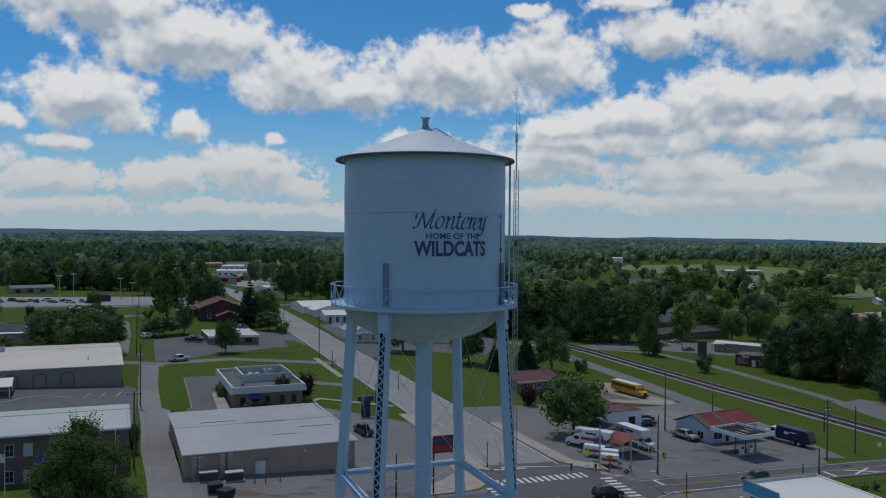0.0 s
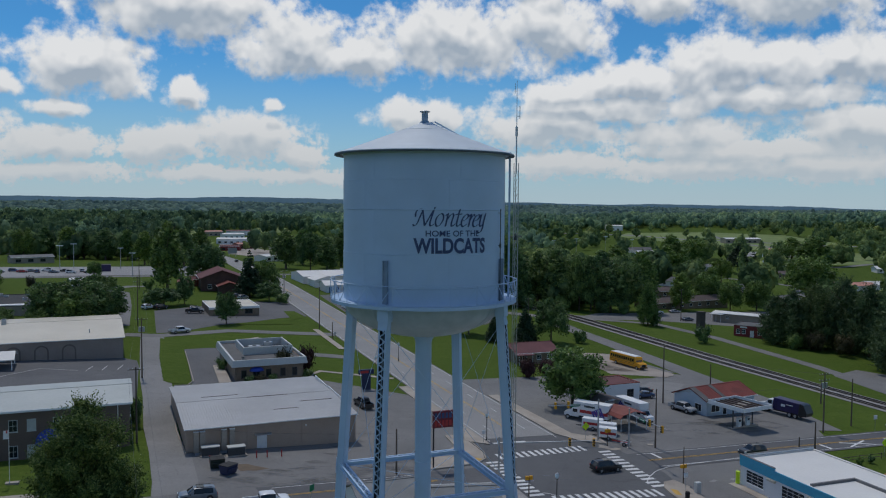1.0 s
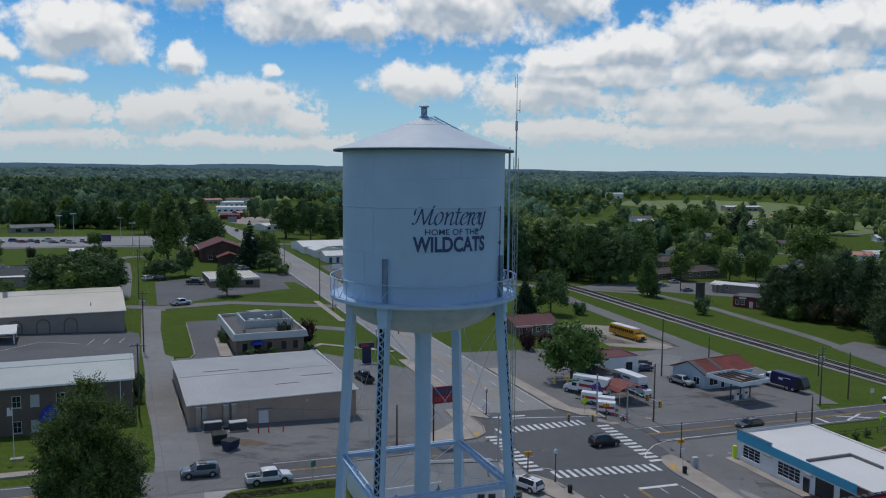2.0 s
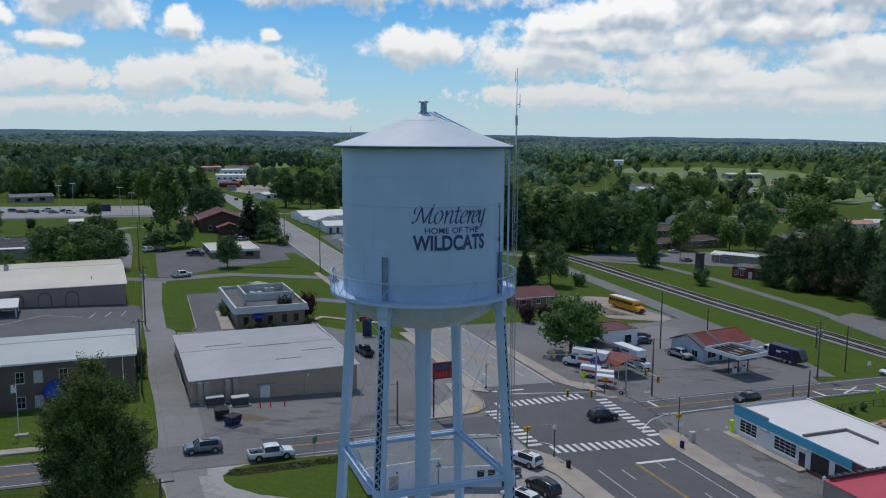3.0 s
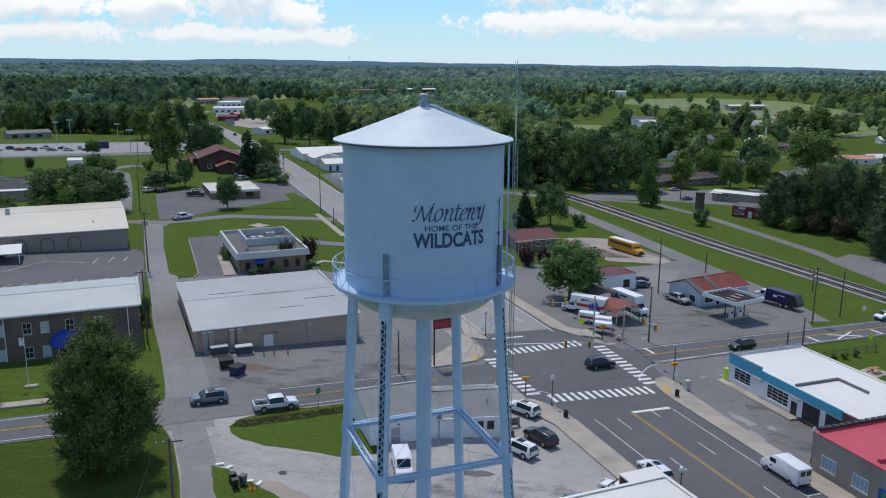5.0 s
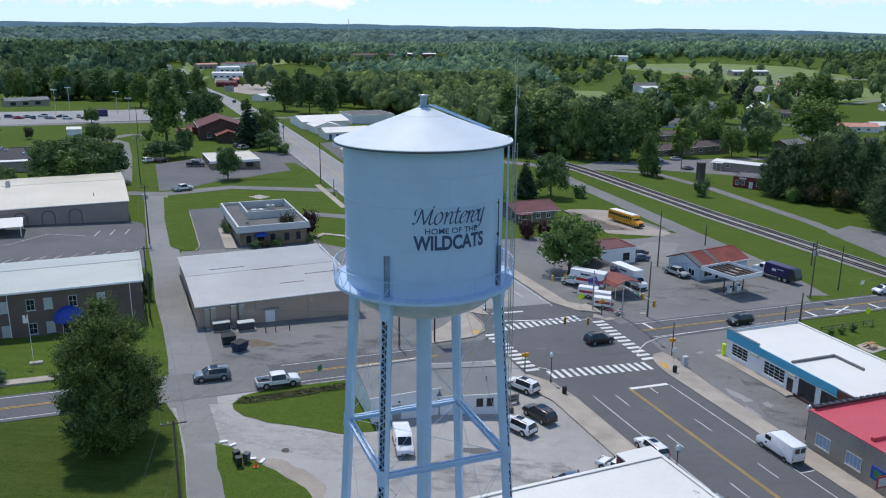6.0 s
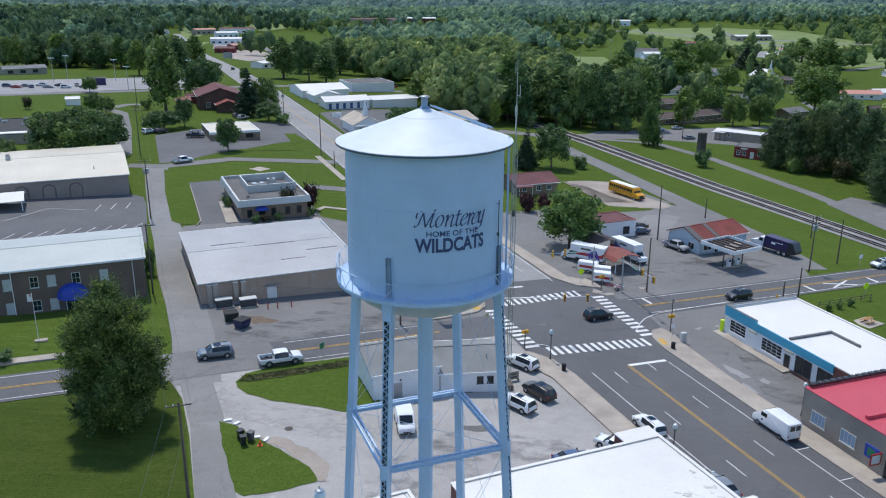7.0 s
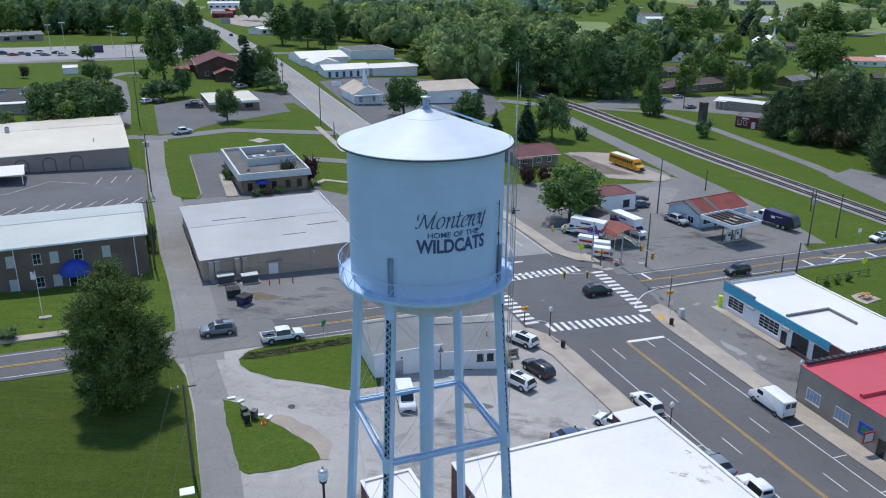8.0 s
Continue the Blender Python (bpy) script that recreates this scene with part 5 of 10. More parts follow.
def building(name, x, y, turn, w, d, wall_h, wall, label, category="building", roof="flat", roof_mat="white_roof", rise=0.6, over=0.3, z=None, axis="x", parapet=0.35, ribs=0.0, fascia=None, ridge=0.5):
    """A building by its front left corner. Local x along the front, y away from it. z: height of its floor."""
    c = pose(x, y, 0, 0, 0, turn) @ Vector((w / 2, d / 2, 0))
    ground = gz(c.x, c.y)
    e = empty(name, x, y, turn, z=ground if z is None else z, label=label, category=category)
    e["wall_h"] = wall_h
    t = 0.25
    bm = bmesh.new()
    lo = -1.6
    for dims in ((0, w, 0, t, lo, wall_h), (0, w, d - t, d, lo, wall_h), (0, t, t, d - t, lo, wall_h), (w - t, w, t, d - t, lo, wall_h)):
        box(bm, *dims)
    part("wall", bm, M[wall], e)
    fm = M[fascia] if fascia else M[roof_mat]
    if roof == "flat":
        part("roof", boxes((t, w - t, t, d - t, wall_h - 0.3, wall_h - 0.05)), M[roof_mat], e)
        if parapet:
            bm = bmesh.new()
            for dims in ((-0.06, w + 0.06, -0.06, t + 0.04, wall_h + 0.002, wall_h + 0.12), (-0.06, w + 0.06, d - t - 0.04, d + 0.06, wall_h + 0.002, wall_h + 0.12), (-0.06, t + 0.04, t + 0.04, d - t - 0.04, wall_h + 0.002, wall_h + 0.12), (w - t - 0.04, w + 0.06, t + 0.04, d - t - 0.04, wall_h + 0.002, wall_h + 0.12)):
                box(bm, *dims)
            part("coping", bm, fm, e)
    else:
        o, th = over, 0.14
        bm = bmesh.new()
        if axis == "x":
            prof = [(-o, wall_h + 0.0), (d * ridge, wall_h + rise), (d + o, wall_h + 0.0)]
            k = lambda a, s, zz: (s, a, zz)
            ends = (-o, w + o)
        else:
            prof = [(-o, wall_h + 0.0), (w * ridge, wall_h + rise), (w + o, wall_h + 0.0)]
            k = lambda a, s, zz: (a, s, zz)
            ends = (-o, d + o)
        for (a0, z0), (a1, z1) in zip(prof, prof[1:]):
            vs = []
            for s in ends:
                for a, zz in ((a0, z0), (a1, z1)):
                    vs.append((bm.verts.new(k(a, s, zz)), bm.verts.new(k(a, s, zz + th))))
            (l0, u0), (l1, u1), (l2, u2), (l3, u3) = vs
            for f in ((u0, u1, u3, u2), (l0, l2, l3, l1), (l0, l1, u1, u0), (l2, u2, u3, l3), (l0, u0, u2, l2), (l1, l3, u3, u1)):
                bm.faces.new(f)
        ro = part("roof", bm, M[roof_mat], e)
        # gable ends
        for s0, s1 in (((0, t), (w - t, w)) if axis == "x" else ((0, t), (d - t, d))):
            bm = bmesh.new()
            tri = [(prof[0][0] + o, wall_h), (prof[1][0], wall_h + rise - 0.02), (prof[2][0] - o, wall_h)]
            a = [bm.verts.new(k(p, s0, zz + 0.001)) for p, zz in tri]
            b = [bm.verts.new(k(p, s1, zz + 0.001)) for p, zz in tri]
            bm.faces.new(a)
            bm.faces.new(b[::-1])
            for i in range(3):
                bm.faces.new((a[i], a[(i + 1) % 3], b[(i + 1) % 3], b[i]))
            part("gable", bm, M[wall], e)
        if ribs:
            bm = bmesh.new()
            n = int((ends[1] - ends[0]) / ribs)
            for i in range(n + 1):
                s = ends[0] + 0.03 + (ends[1] - ends[0] - 0.06) * i / n
                for (a0, z0), (a1, z1) in zip(prof, prof[1:]):
                    bar(bm, k(a0, s, z0 + th + 0.012), k(a1, s, z1 + th + 0.012), 0.045, 0.04)
            tagged(part("standing_seam", bm, M[roof_mat], ro), kind="stuff")
        bm = bmesh.new()
        bar(bm, k(prof[1][0], ends[0], prof[1][1] + th + 0.02), k(prof[1][0], ends[1], prof[1][1] + th + 0.02), 0.05, 0.3)
        part("ridge_cap", bm, M[roof_mat], ro)
        for a, zz in (prof[0], prof[2]):
            bm = bmesh.new()
            s = -0.06 if a < 1 else 0.06
            bar(bm, k(a + s, ends[0], zz + 0.06), k(a + s, ends[1], zz + 0.06), 0.16, 0.1)
            part("gutter", bm, M["white_paint"] if not fascia else fm, ro)
    return e


def slab(parent, name, mat, *dims, label=""):
    return part(name, boxes(*dims), M[mat], parent, label)


def awning(parent, w, d, face, u, z, width, drop, depth, mat, label):
    """A half-barrel fabric awning."""
    m = wall_matrix(face, w, d)
    bm = bmesh.new()
    rows = []
    for i in range(9):
        a = math.pi / 2 * i / 8
        rows.append((-depth * math.sin(a) - 0.01, z + drop * math.cos(a)))
    a = [bm.verts.new(m @ Vector((u, y, zz))) for y, zz in rows]
    b = [bm.verts.new(m @ Vector((u + width, y, zz))) for y, zz in rows]
    for i in range(8):
        bm.faces.new((a[i], a[i + 1], b[i + 1], b[i]))
    ca, cb = bm.verts.new(m @ Vector((u, -0.01, z))), bm.verts.new(m @ Vector((u + width, -0.01, z)))
    for i in range(8):
        bm.faces.new((ca, a[i + 1], a[i]))
        bm.faces.new((cb, b[i], b[i + 1]))
    return part("awning", bm, M[mat], parent, label)


def dome_awning(parent, w, d, face, u, z, r, h, depth, mat, label):
    """A quarter-dome fabric awning over a door."""
    m = wall_matrix(face, w, d)
    bm = bmesh.new()
    grid = []
    for i in range(7):
        lat = math.pi / 2 * i / 6
        grid.append([bm.verts.new(m @ Vector((u - r * math.cos(math.pi * j / 12) * math.cos(lat), -depth * math.sin(math.pi * j / 12) * math.cos(lat) - 0.01, z + h * math.sin(lat)))) for j in range(13)])
    for p, q in zip(grid, grid[1:]):
        for j in range(12):
            bm.faces.new((p[j], p[j + 1], q[j + 1], q[j]))
    return part("awning", bm, M[mat], parent, label, True)


def rooftop_unit(parent, x, y, z, sx=1.6, sy=1.2, sz=0.9):
    bm = boxes((x, x + sx, y, y + sy, z, z + sz), (x + 0.1, x + sx - 0.1, y + 0.1, y + sy - 0.1, z + sz, z + sz + 0.06))
    ob = part("rooftop_unit", bm, M["steel"], parent)
    bm = bmesh.new()
    tube(bm, (x + sx / 2, y + sy / 2, z + sz + 0.05), (x + sx / 2, y + sy / 2, z + sz + 0.16), 0.4, n=14)
    part("fan_guard", bm, M["dark_conduit"], ob)


def store():
    w, d = 25.8, 29.5
    e = building("store_building", -37.5, 118.2, 22.5, w, d, 4.1, "tan", "tan block store building with low grey metal roof", "store", "gable", "grey_metal", 0.55, 0.35, z=1.0, ribs=0.42)
    for u in (1.0, 1.9, 5.0, 6.2):
        dct = slab(e, "boxed_duct", "light_tan", (u, u + 0.78, -0.5, 0.0, 0.6, 3.7), label="boxed metal duct against the wall")
        slab(dct, "duct_cap", "white_paint", (u, u + 0.78, -0.54, -0.02, 3.7, 3.78))
    for u0, u1 in ((1.2, 3.5), (4.8, 7.9)):
        # dark grey casing stands for the shaded recess below the light tops
        slab(e, "cooling_unit", "dark_conduit", (u0, u1, -1.6, -0.35, -0.5, 0.55), label="low metal cooling unit at the wall")
        slab(e, "unit_top", "grey_metal", (u0 - 0.06, u1 + 0.06, -1.66, -0.3, 0.55, 0.63))
    panel_door(e, w, d, "front", 10.3, 0.1, 1.5, 2.1, "white_paint")
    slab(e, "door_canopy", "steel", (9.9, 12.4, -0.9, 0, 2.45, 2.55))
    slab(e, "step", "concrete", (9.6, 12.8, -1.6, 0, -0.2, 0.08))
    for u in (0.02, 8.8, 17.2, w - 0.32):
        slab(e, "pilaster", "tan", (u, u + 0.3, -0.12, 0.0, -1, 4.05))
    bm = bmesh.new()
    tube(bm, (w - 8, -0.02, 3.2), (w - 8, -0.25, 3.1), 0.12, n=8)
    part("wall_lamp", bm, M["white_paint"], e)
    bm = bmesh.new()
    for a in (0.3, 0.62):
        bar(bm, (w + 0.1, d * a, 4.6), (w + 0.1, d * (a + 0.3), 4.75), 0.5, 0.15)
    part("parapet", bm, M["white_paint"], e, "white edge parapet")
    for x0, y0, l in ((11, 14.5, 7.0), (19, 9.5, 5.5), (4, 17.5, 6.0), (14, 6, 4)):
        zz = 4.1 + 0.55 * (1 - abs(y0 - d / 2) / (d / 2)) + 0.14
        slab(e, "roof_patch", "dark_shingle", (x0, x0 + l, y0, y0 + 0.12, zz - 0.03, zz + 0.06))


def brick_offices():
    w, d = 40.0, 17.0
    e = building("brick_office", -84.00, 106.35, 21.8, w, d, 7.5, "brick", "brown brick two-storey office with grey-green metal roof", "office building", "gable", "office_roof", 1.0, 0.4, z=0.9)
    for row, z in ((0, 0.75), (1, 4.5)):
        for k, u in enumerate((13.3, 17.0, 20.7, 24.3, 26.7, 30.1, 34.1)):
            if row == 0 and k > 4:
                continue
            window(e, w, d, "front", u - 0.6, z, 1.2, 1.75, "blind", 1 if k % 2 else 0, mullions=1 if k % 2 else 0, pane="glass" if k % 2 else "blind")
    for u in (13.9, 21.3, 38.3):
        bm = bmesh.new()
        tube(bm, (u, -0.12, -0.8), (u, -0.12, 7.4), 0.06, n=8)
        part("downspout", bm, M["white_paint"], e)
    dome_awning(e, w, d, "front", 29.4, 2.5, 2.3, 2.2, 2.2, "blue_paint", "royal blue fabric dome awning")
    window(e, w, d, "front", 28.3, 0.0, 2.2, 2.3, "white_paint", 0, "glazed_door", mullions=1)
    slab(e, "apron", "concrete", (10, 33.5, -2.2, 0, -0.5, 0.1))
    slab(e, "roof_gutter", "white_paint", (-0.3, w + 0.3, -0.55, -0.46, 7.36, 7.52))
    window(e, w, d, "right", 4.0, 4.5, 1.05, 1.7)


def warehouse():
    w, d = 46.0, 40.0
    e = building("warehouse", -114.5, 165.2, 23.5, w, d, 5.0, "ware_wall", "weathered grey-brown warehouse with cream metal roof", "warehouse", "gable", "cream_metal", 1.6, 0.4, z=2.9, ribs=1.2)
    for k in range(4):
        u = 17 + 5.5 * k
        bm = bmesh.new()
        last = None
        for i in range(13):
            a = math.pi * i / 12
            p = Vector((u + 1.3 - 1.3 * math.cos(a), -0.03, 2.8 + 1.2 * math.sin(a)))
            if last is not None:
                bar(bm, last, p, 0.3, 0.05)
            last = p
        bar(bm, (u, -0.03, 0.2), (u, -0.03, 2.8), 0.3, 0.05)
        bar(bm, (u + 2.6, -0.03, 0.2), (u + 2.6, -0.03, 2.8), 0.3, 0.05)
        part("blind_arch", bm, M["arch_stain"], e)
    slab(e, "plinth", "dark_shingle", (16, w - 0.2, -0.1, 0.0, -0.8, 0.12))
    rooftop_unit(e, 20, 19, 6.6, 1.0, 1.0, 1.2)
    bm = bmesh.new()
    tube(bm, (39, 6, 5.4), (39, 6, 6.4), 0.12, n=8)
    part("flue", bm, M["steel"], e)
    # open porch on the front
    p = building("porch", -98.5, 161.0, 23.5, 11.5, 7.5, 0.2, "concrete", "white-roofed loading porch against a warehouse", "porch", "flat", "concrete", z=3.0, parapet=0)
    bm = bmesh.new()
    for a0, a1, z0, z1 in ((-0.3, 3.75, 3.1, 4.3), (3.75, 7.8, 4.3, 3.1)):
        bar(bm, ((11.5) / 2, a0, z0), ((11.5) / 2, a1, z1), 12.1, 0.14, (1, 0, 0))
    part("porch_roof", bm, M["white_roof"], p)
    for u in (0.2, 11.3):
        for v in (0.2, 7.3):
            slab(p, "post", "white_paint", (u - 0.09, u + 0.09, v - 0.09, v + 0.09, 0, 3.1))
    slab(p, "beam", "white_paint", (0.1, 11.4, 0.1, 0.3, 2.85, 3.1), (0.1, 11.4, 7.2, 7.4, 2.85, 3.1))
    slab(p, "dark_doorway", "black_paint", (3, 8, 7.3, 7.45, 0.2, 2.6))


def bank():
    w, d = 14.2, 25.0
    e = building("bank_building", -42.6, 166.6, 22.5, w, d, 3.8, "buff_brick", "small brown brick bank with white flat roof", "bank", "flat", "shingle", z=1.75, parapet=0)
    # broad pale metal band round the roof
    for dims in ((-0.5, w + 0.5, -0.5, -0.1, 3.1, 4.35), (-0.5, w + 0.5, d + 0.1, d + 0.5, 3.1, 4.35), (-0.5, -0.1, -0.1, d + 0.1, 3.1, 4.35), (w + 0.1, w + 0.5, -0.1, d + 0.1, 3.1, 4.35)):
        slab(e, "roof_edge", "pale_metal", dims)
    # sloping ribbed skirt round the edge of the roof
    lo, hi = [(-0.8, -0.8), (w + 0.8, -0.8), (w + 0.8, d + 0.8), (-0.8, d + 0.8)], [(-0.5, -0.5), (w + 0.5, -0.5), (w + 0.5, d + 0.5), (-0.5, d + 0.5)]
    for i in range(4):
        j = (i + 1) % 4
        bm = bmesh.new()
        vs = [bm.verts.new(q) for q in ((*lo[i], 3.0), (*lo[j], 3.0), (*hi[j], 4.32), (*hi[i], 4.32), (*hi[i], 3.0), (*hi[j], 3.0))]
        for fc in ((0, 1, 2, 3), (0, 4, 5, 1), (0, 3, 4), (1, 5, 2)):
            bm.faces.new([vs[q] for q in fc])
        bmesh.ops.recalc_face_normals(bm, faces=bm.faces[:])
        skirt = part("roof_skirt", bm, M["pale_metal"], e, "pale ribbed metal skirt")
        n = int((Vector(lo[j]) - Vector(lo[i])).length / 0.5)
        bm = bmesh.new()
        for q in range(1, n):
            a, b2 = Vector(lo[i]).lerp(Vector(lo[j]), q / n), Vector(hi[i]).lerp(Vector(hi[j]), q / n)
            bar(bm, (a.x, a.y, 3.01), (b2.x, b2.y, 4.33), 0.05, 0.05)
        tagged(part("rib", bm, M["pale_metal"], skirt), kind="stuff")
    for dims in ((3, w - 0.5, 8.5, 8.8, 3.55, 5.4), (3, w - 0.5, 20, 20.3, 3.55, 5.4), (3, 3.3, 8.8, 20, 3.55, 5.4), (w - 0.8, w - 0.5, 8.8, 20, 3.55, 5.4)):
        slab(e, "roof_screen", "pale_metal", dims)
    rooftop_unit(e, 4.6, 11.0, 3.6, 2.6, 2.0, 1.5)
    rooftop_unit(e, 8.2, 12.5, 3.6, 1.8, 1.5, 2.0)
    rooftop_unit(e, 2.0, 4.0, 3.6, 0.6, 0.6, 0.5)
    for u in (1.2, 6.3, 9.3, 11.8):
        window(e, w, d, "front", u, 0.5, 1.1, 1.7, "dark_conduit", 0, mullions=0)
    window(e, w, d, "front", 3.6, 0.0, 1.5, 2.1, "dark_conduit", 0, "glazed_door")
    dome_awning(e, w, d, "front", 4.35, 1.95, 1.5, 0.8, 1.2, "blue_paint", "royal blue dome awning")
    pavement([(-51, 180), (-45, 163.2), (-42.8, 164.2), (-48.8, 181)], None, "pale concrete path beside the bank")
    strip("path", [(-30.5, 172), (-27, 180), along(53.6, 168)], 1.6, 0.12, M["concrete"], None, "pale concrete path over the lawn", "path")
    strip("path", [(-25.5, 164.5), (-33.5, 186)], 1.8, 0.13, M["concrete"], None, "pale concrete path beside the lawn", "path")


def white_workshop():
    e = building("workshop", -8.4, 89.6, 20.5, 8.6, 9.2, 3.5, "siding", "white boarded workshop with grey shingle roof", "workshop", "gable", "grey_felt", 1.5, 0.3, z=0.2, axis="x", ridge=0.62)
    for k in range(9):
        slab(e, "board_seam", "siding", (0.5 + 0.92 * k, 0.56 + 0.92 * k, -0.03, 0.0, -0.6, 3.45))
    panel_door(e, 8.6, 9.2, "front", 2.6, 0, 1.1, 2.1, "steel")
    slab(e, "wall_lamp", "dark_conduit", (3.4, 3.6, -0.15, 0, 2.35, 2.55))
    f = building("workshop_annex", -0.2, 92.6, 7.0, 7.6, 9.4, 2.6, "siding", "white boarded annex with grey shingle roof", "workshop", "gable", "grey_felt", 1.5, 0.35, z=0.0, axis="x")
    for u in (4.6, 5.9):
        window(f, 7.6, 9.4, "front", u, 1.0, 0.85, 1.0, "dark_conduit", 0, mullions=1)
    bm = bmesh.new()
    tube(bm, (6.2, 2.2, 3.3), (6.2, 2.2, 4.1), 0.1, n=8)
    part("flue", bm, M["steel"], f)
    slab(f, "ramp", "pole_wood", (7.8, 9.4, 0.2, 2.2, -0.4, 0.35))


def front_block():
    """The large white-roofed shop whose roof fills the foot of the view."""
    w, d = 22.6, 30.0
    e = building("shop_block", 12.27, 36.09, 22.4, w, d, 6.4, "red_brick", "brick shop block with broad white membrane roof", "shop", "flat", "white_roof", z=-0.5, parapet=0.3, fascia="white_roof")
    ext = part("rear_bay", boxes((18.6, w, d + 0.07, 31.8, -1.6, 6.38)), M["red_brick"], e, "brick rear bay of the shop")
    slab(ext, "bay_roof", "white_roof", (18.54, w + 0.06, d + 0.065, 31.86, 6.384, 6.5))
    for x0, y0, sx, sy, a in ((19.0, 20.5, 2.6, 0.5, -1.0), (14.5, 15.0, 2.2, 0.4, 0.2), (4.0, 20.0, 2.8, 0.6, -1.0), (3.4, 25.5, 0.8, 0.4, 0.3), (21.4, 21.0, 0.5, 2.6, 0.0), (10.0, 9.0, 2.5, 0.5, 0.6)):
        bm = bmesh.new()
        spun(bm, [(0, 0), (1, 0)], 20)
        for v in bm.verts:
            r = 1 + 0.4 * noise.noise((v.co.x * 2 + x0, v.co.y * 2, y0))
            q = Vector((v.co.x * sx * r, v.co.y * sy * r))
            v.co = (x0 + q.x * math.cos(a) - q.y * math.sin(a), y0 + q.x * math.sin(a) + q.y * math.cos(a), 6.356)
        part("roof_stain", bm, M["roof_dirt"], e)
    for k in range(5):
        slab(e, "scupper", "dark_conduit", (w + 0.02, w + 0.28, 27 - 4.5 * k, 27.5 - 4.5 * k, 6.1, 6.45))
    rooftop_unit(e, 12, 8, 6.35)
    for k in range(3):
        window(e, w, d, "back", 3 + 6 * k, 0.6, 1.6, 1.8)
    s = building("storage_shed", -4.8, 58.5, 24.0, 5.0, 7.2, 2.9, "red_brick", "small brick shed with flat white roof", "shed", "flat", "white_roof", z=0.1, parapet=0.3, fascia="white_roof")
    window(s, 5.0, 7.2, "left", 2, 0.9, 1.2, 1.2)


def teal_shop():
    w, d = 27.0, 13.2
    # long side faces the street: local front runs along the street
    e = building("corner_shop", 43.6, 116.6, -70.5, w, d, 4.1, "white_wall", "white corner shop with teal blue fascia and white roof", "shop", "flat", "white_roof", z=-2.0, parapet=0.3, fascia="white_roof")
    slab(e, "fascia", "teal_paint", (-0.12, 21.6, -0.14, 0.0, 3.05, 4.25), label="teal blue painted fascia band")
    slab(e, "end_fascia", "teal_paint", (-0.14, -0.002, 0, d, 3.3, 4.25))
    for u, wd, z, hh, bars, mull in ((1.2, 3.6, 0.9, 1.9, 3, 2), (8.2, 4.2, 0.8, 2.0, 3, 3)):
        window(e, w, d, "front", u, z, wd, hh, "white_paint", bars, mullions=mull, pane="glass")
    window(e, w, d, "front", 12.9, 0.05, 1.1, 2.1, "dark_conduit", 0, "glazed_door", mullions=0)
    for u in (15.0, 19.0):
        window(e, w, d, "front", u, 0.35, 3.0, 2.5, "dark_conduit", 0, "shop_window", mullions=1)
    slab(e, "brick_base", "red_brick", (14.3, 22.2, -0.16, 0.0, -0.6, 0.3))
    slab(e, "brick_pier", "red_brick", (21.7, w, -0.1, 0.0, -0.6, 4.05))
    for u in (5.6, 13.0):
        bm = bmesh.new()
        bar(bm, (u, -0.14, 2.75), (u + 1.5, -0.14, 2.75), 0.3, 0.35)
        part("wall_sign", bm, M["cream_metal"], e)
    slab(e, "kerb_step", "concrete", (-0.8, 14.5, -1.5, 0.0, -0.6, 0.22))
    slab(e, "upstand", "light_shingle", (12.7, 13.0, 0.5, 8.0, 4.05, 4.4), (13.0, 18.1, 7.7, 8.0, 4.05, 4.4))
    slab(e, "street_parapet", "teal_paint", (-0.14, 6.8, -0.15, 0.12, 4.255, 4.62), label="raised teal parapet at the street end")
    slab(e, "end_parapet", "white_wall", (-0.14, 0.14, 0.125, d, 4.255, 4.5))
    slab(e, "parapet_cap", "light_shingle", (-0.18, 6.84, -0.19, 0.16, 4.622, 4.68), (-0.18, 0.18, 0.165, d, 4.502, 4.56))
    r = building("wing_building", 51.6, 91.4, -64.0, 6.0, 14.0, 4.0, "pale_violet", "pale violet walled wing with white roof", "shop", "flat", "white_roof", z=-2.2, parapet=0.3)
    r["label"] = "low wing with pale violet wall and white roof"


def red_shop():
    w, d = 24.0, 15.0
    e = building("red_roof_shop", 43.7, 88.6, -70.5, w, d, 4.9, "stucco", "grey-brown stucco shop with red membrane roof", "shop", "flat", "red_membrane", z=-2.0, parapet=0.3, fascia="red_membrane")
    for u in (1.5, 6.0):
        window(e, w, d, "front", u, 1.2, 2.2, 1.6, "pale_metal", 0, mullions=3, pane="blue_glass")
    window(e, w, d, "front", 12.3, 0.1, 1.1, 2.2, "dark_conduit", 1, "glazed_door", mullions=0)
    slab(e, "sign_board", "blue_paint", (9.6, 11.4, -0.14, 0.0, 1.4, 2.9), label="blue sign board with a green panel")
    slab(e, "sign_panel", "green_paint", (10.0, 11.0, -0.17, -0.14, 1.7, 2.6))
    s = slab(e, "hanging_sign", "red_paint", (11.7, 11.8, -1.6, -0.1, 1.5, 2.9), label="red and pale hanging sign")
    part("sign_face", boxes((11.66, 11.84, -1.45, -0.3, 1.7, 2.7)), M["lamp_glass"], s)
    slab(e, "tile_edge", "black_paint", (-0.2, 0.25, 0.6, d, 4.95, 5.25), label="black tiled roof edge")
    for k in range(14):
        slab(e, "edge_tile", "black_paint", (-0.28, 0.32, 0.8 + k, 1.5 + k, 5.24, 5.36))
    slab(e, "upstand", "red_membrane", (8.0, 8.4, 1.0, 6.5, 4.8, 5.3), (8.4, 18, 6.1, 6.5, 4.8, 5.3))


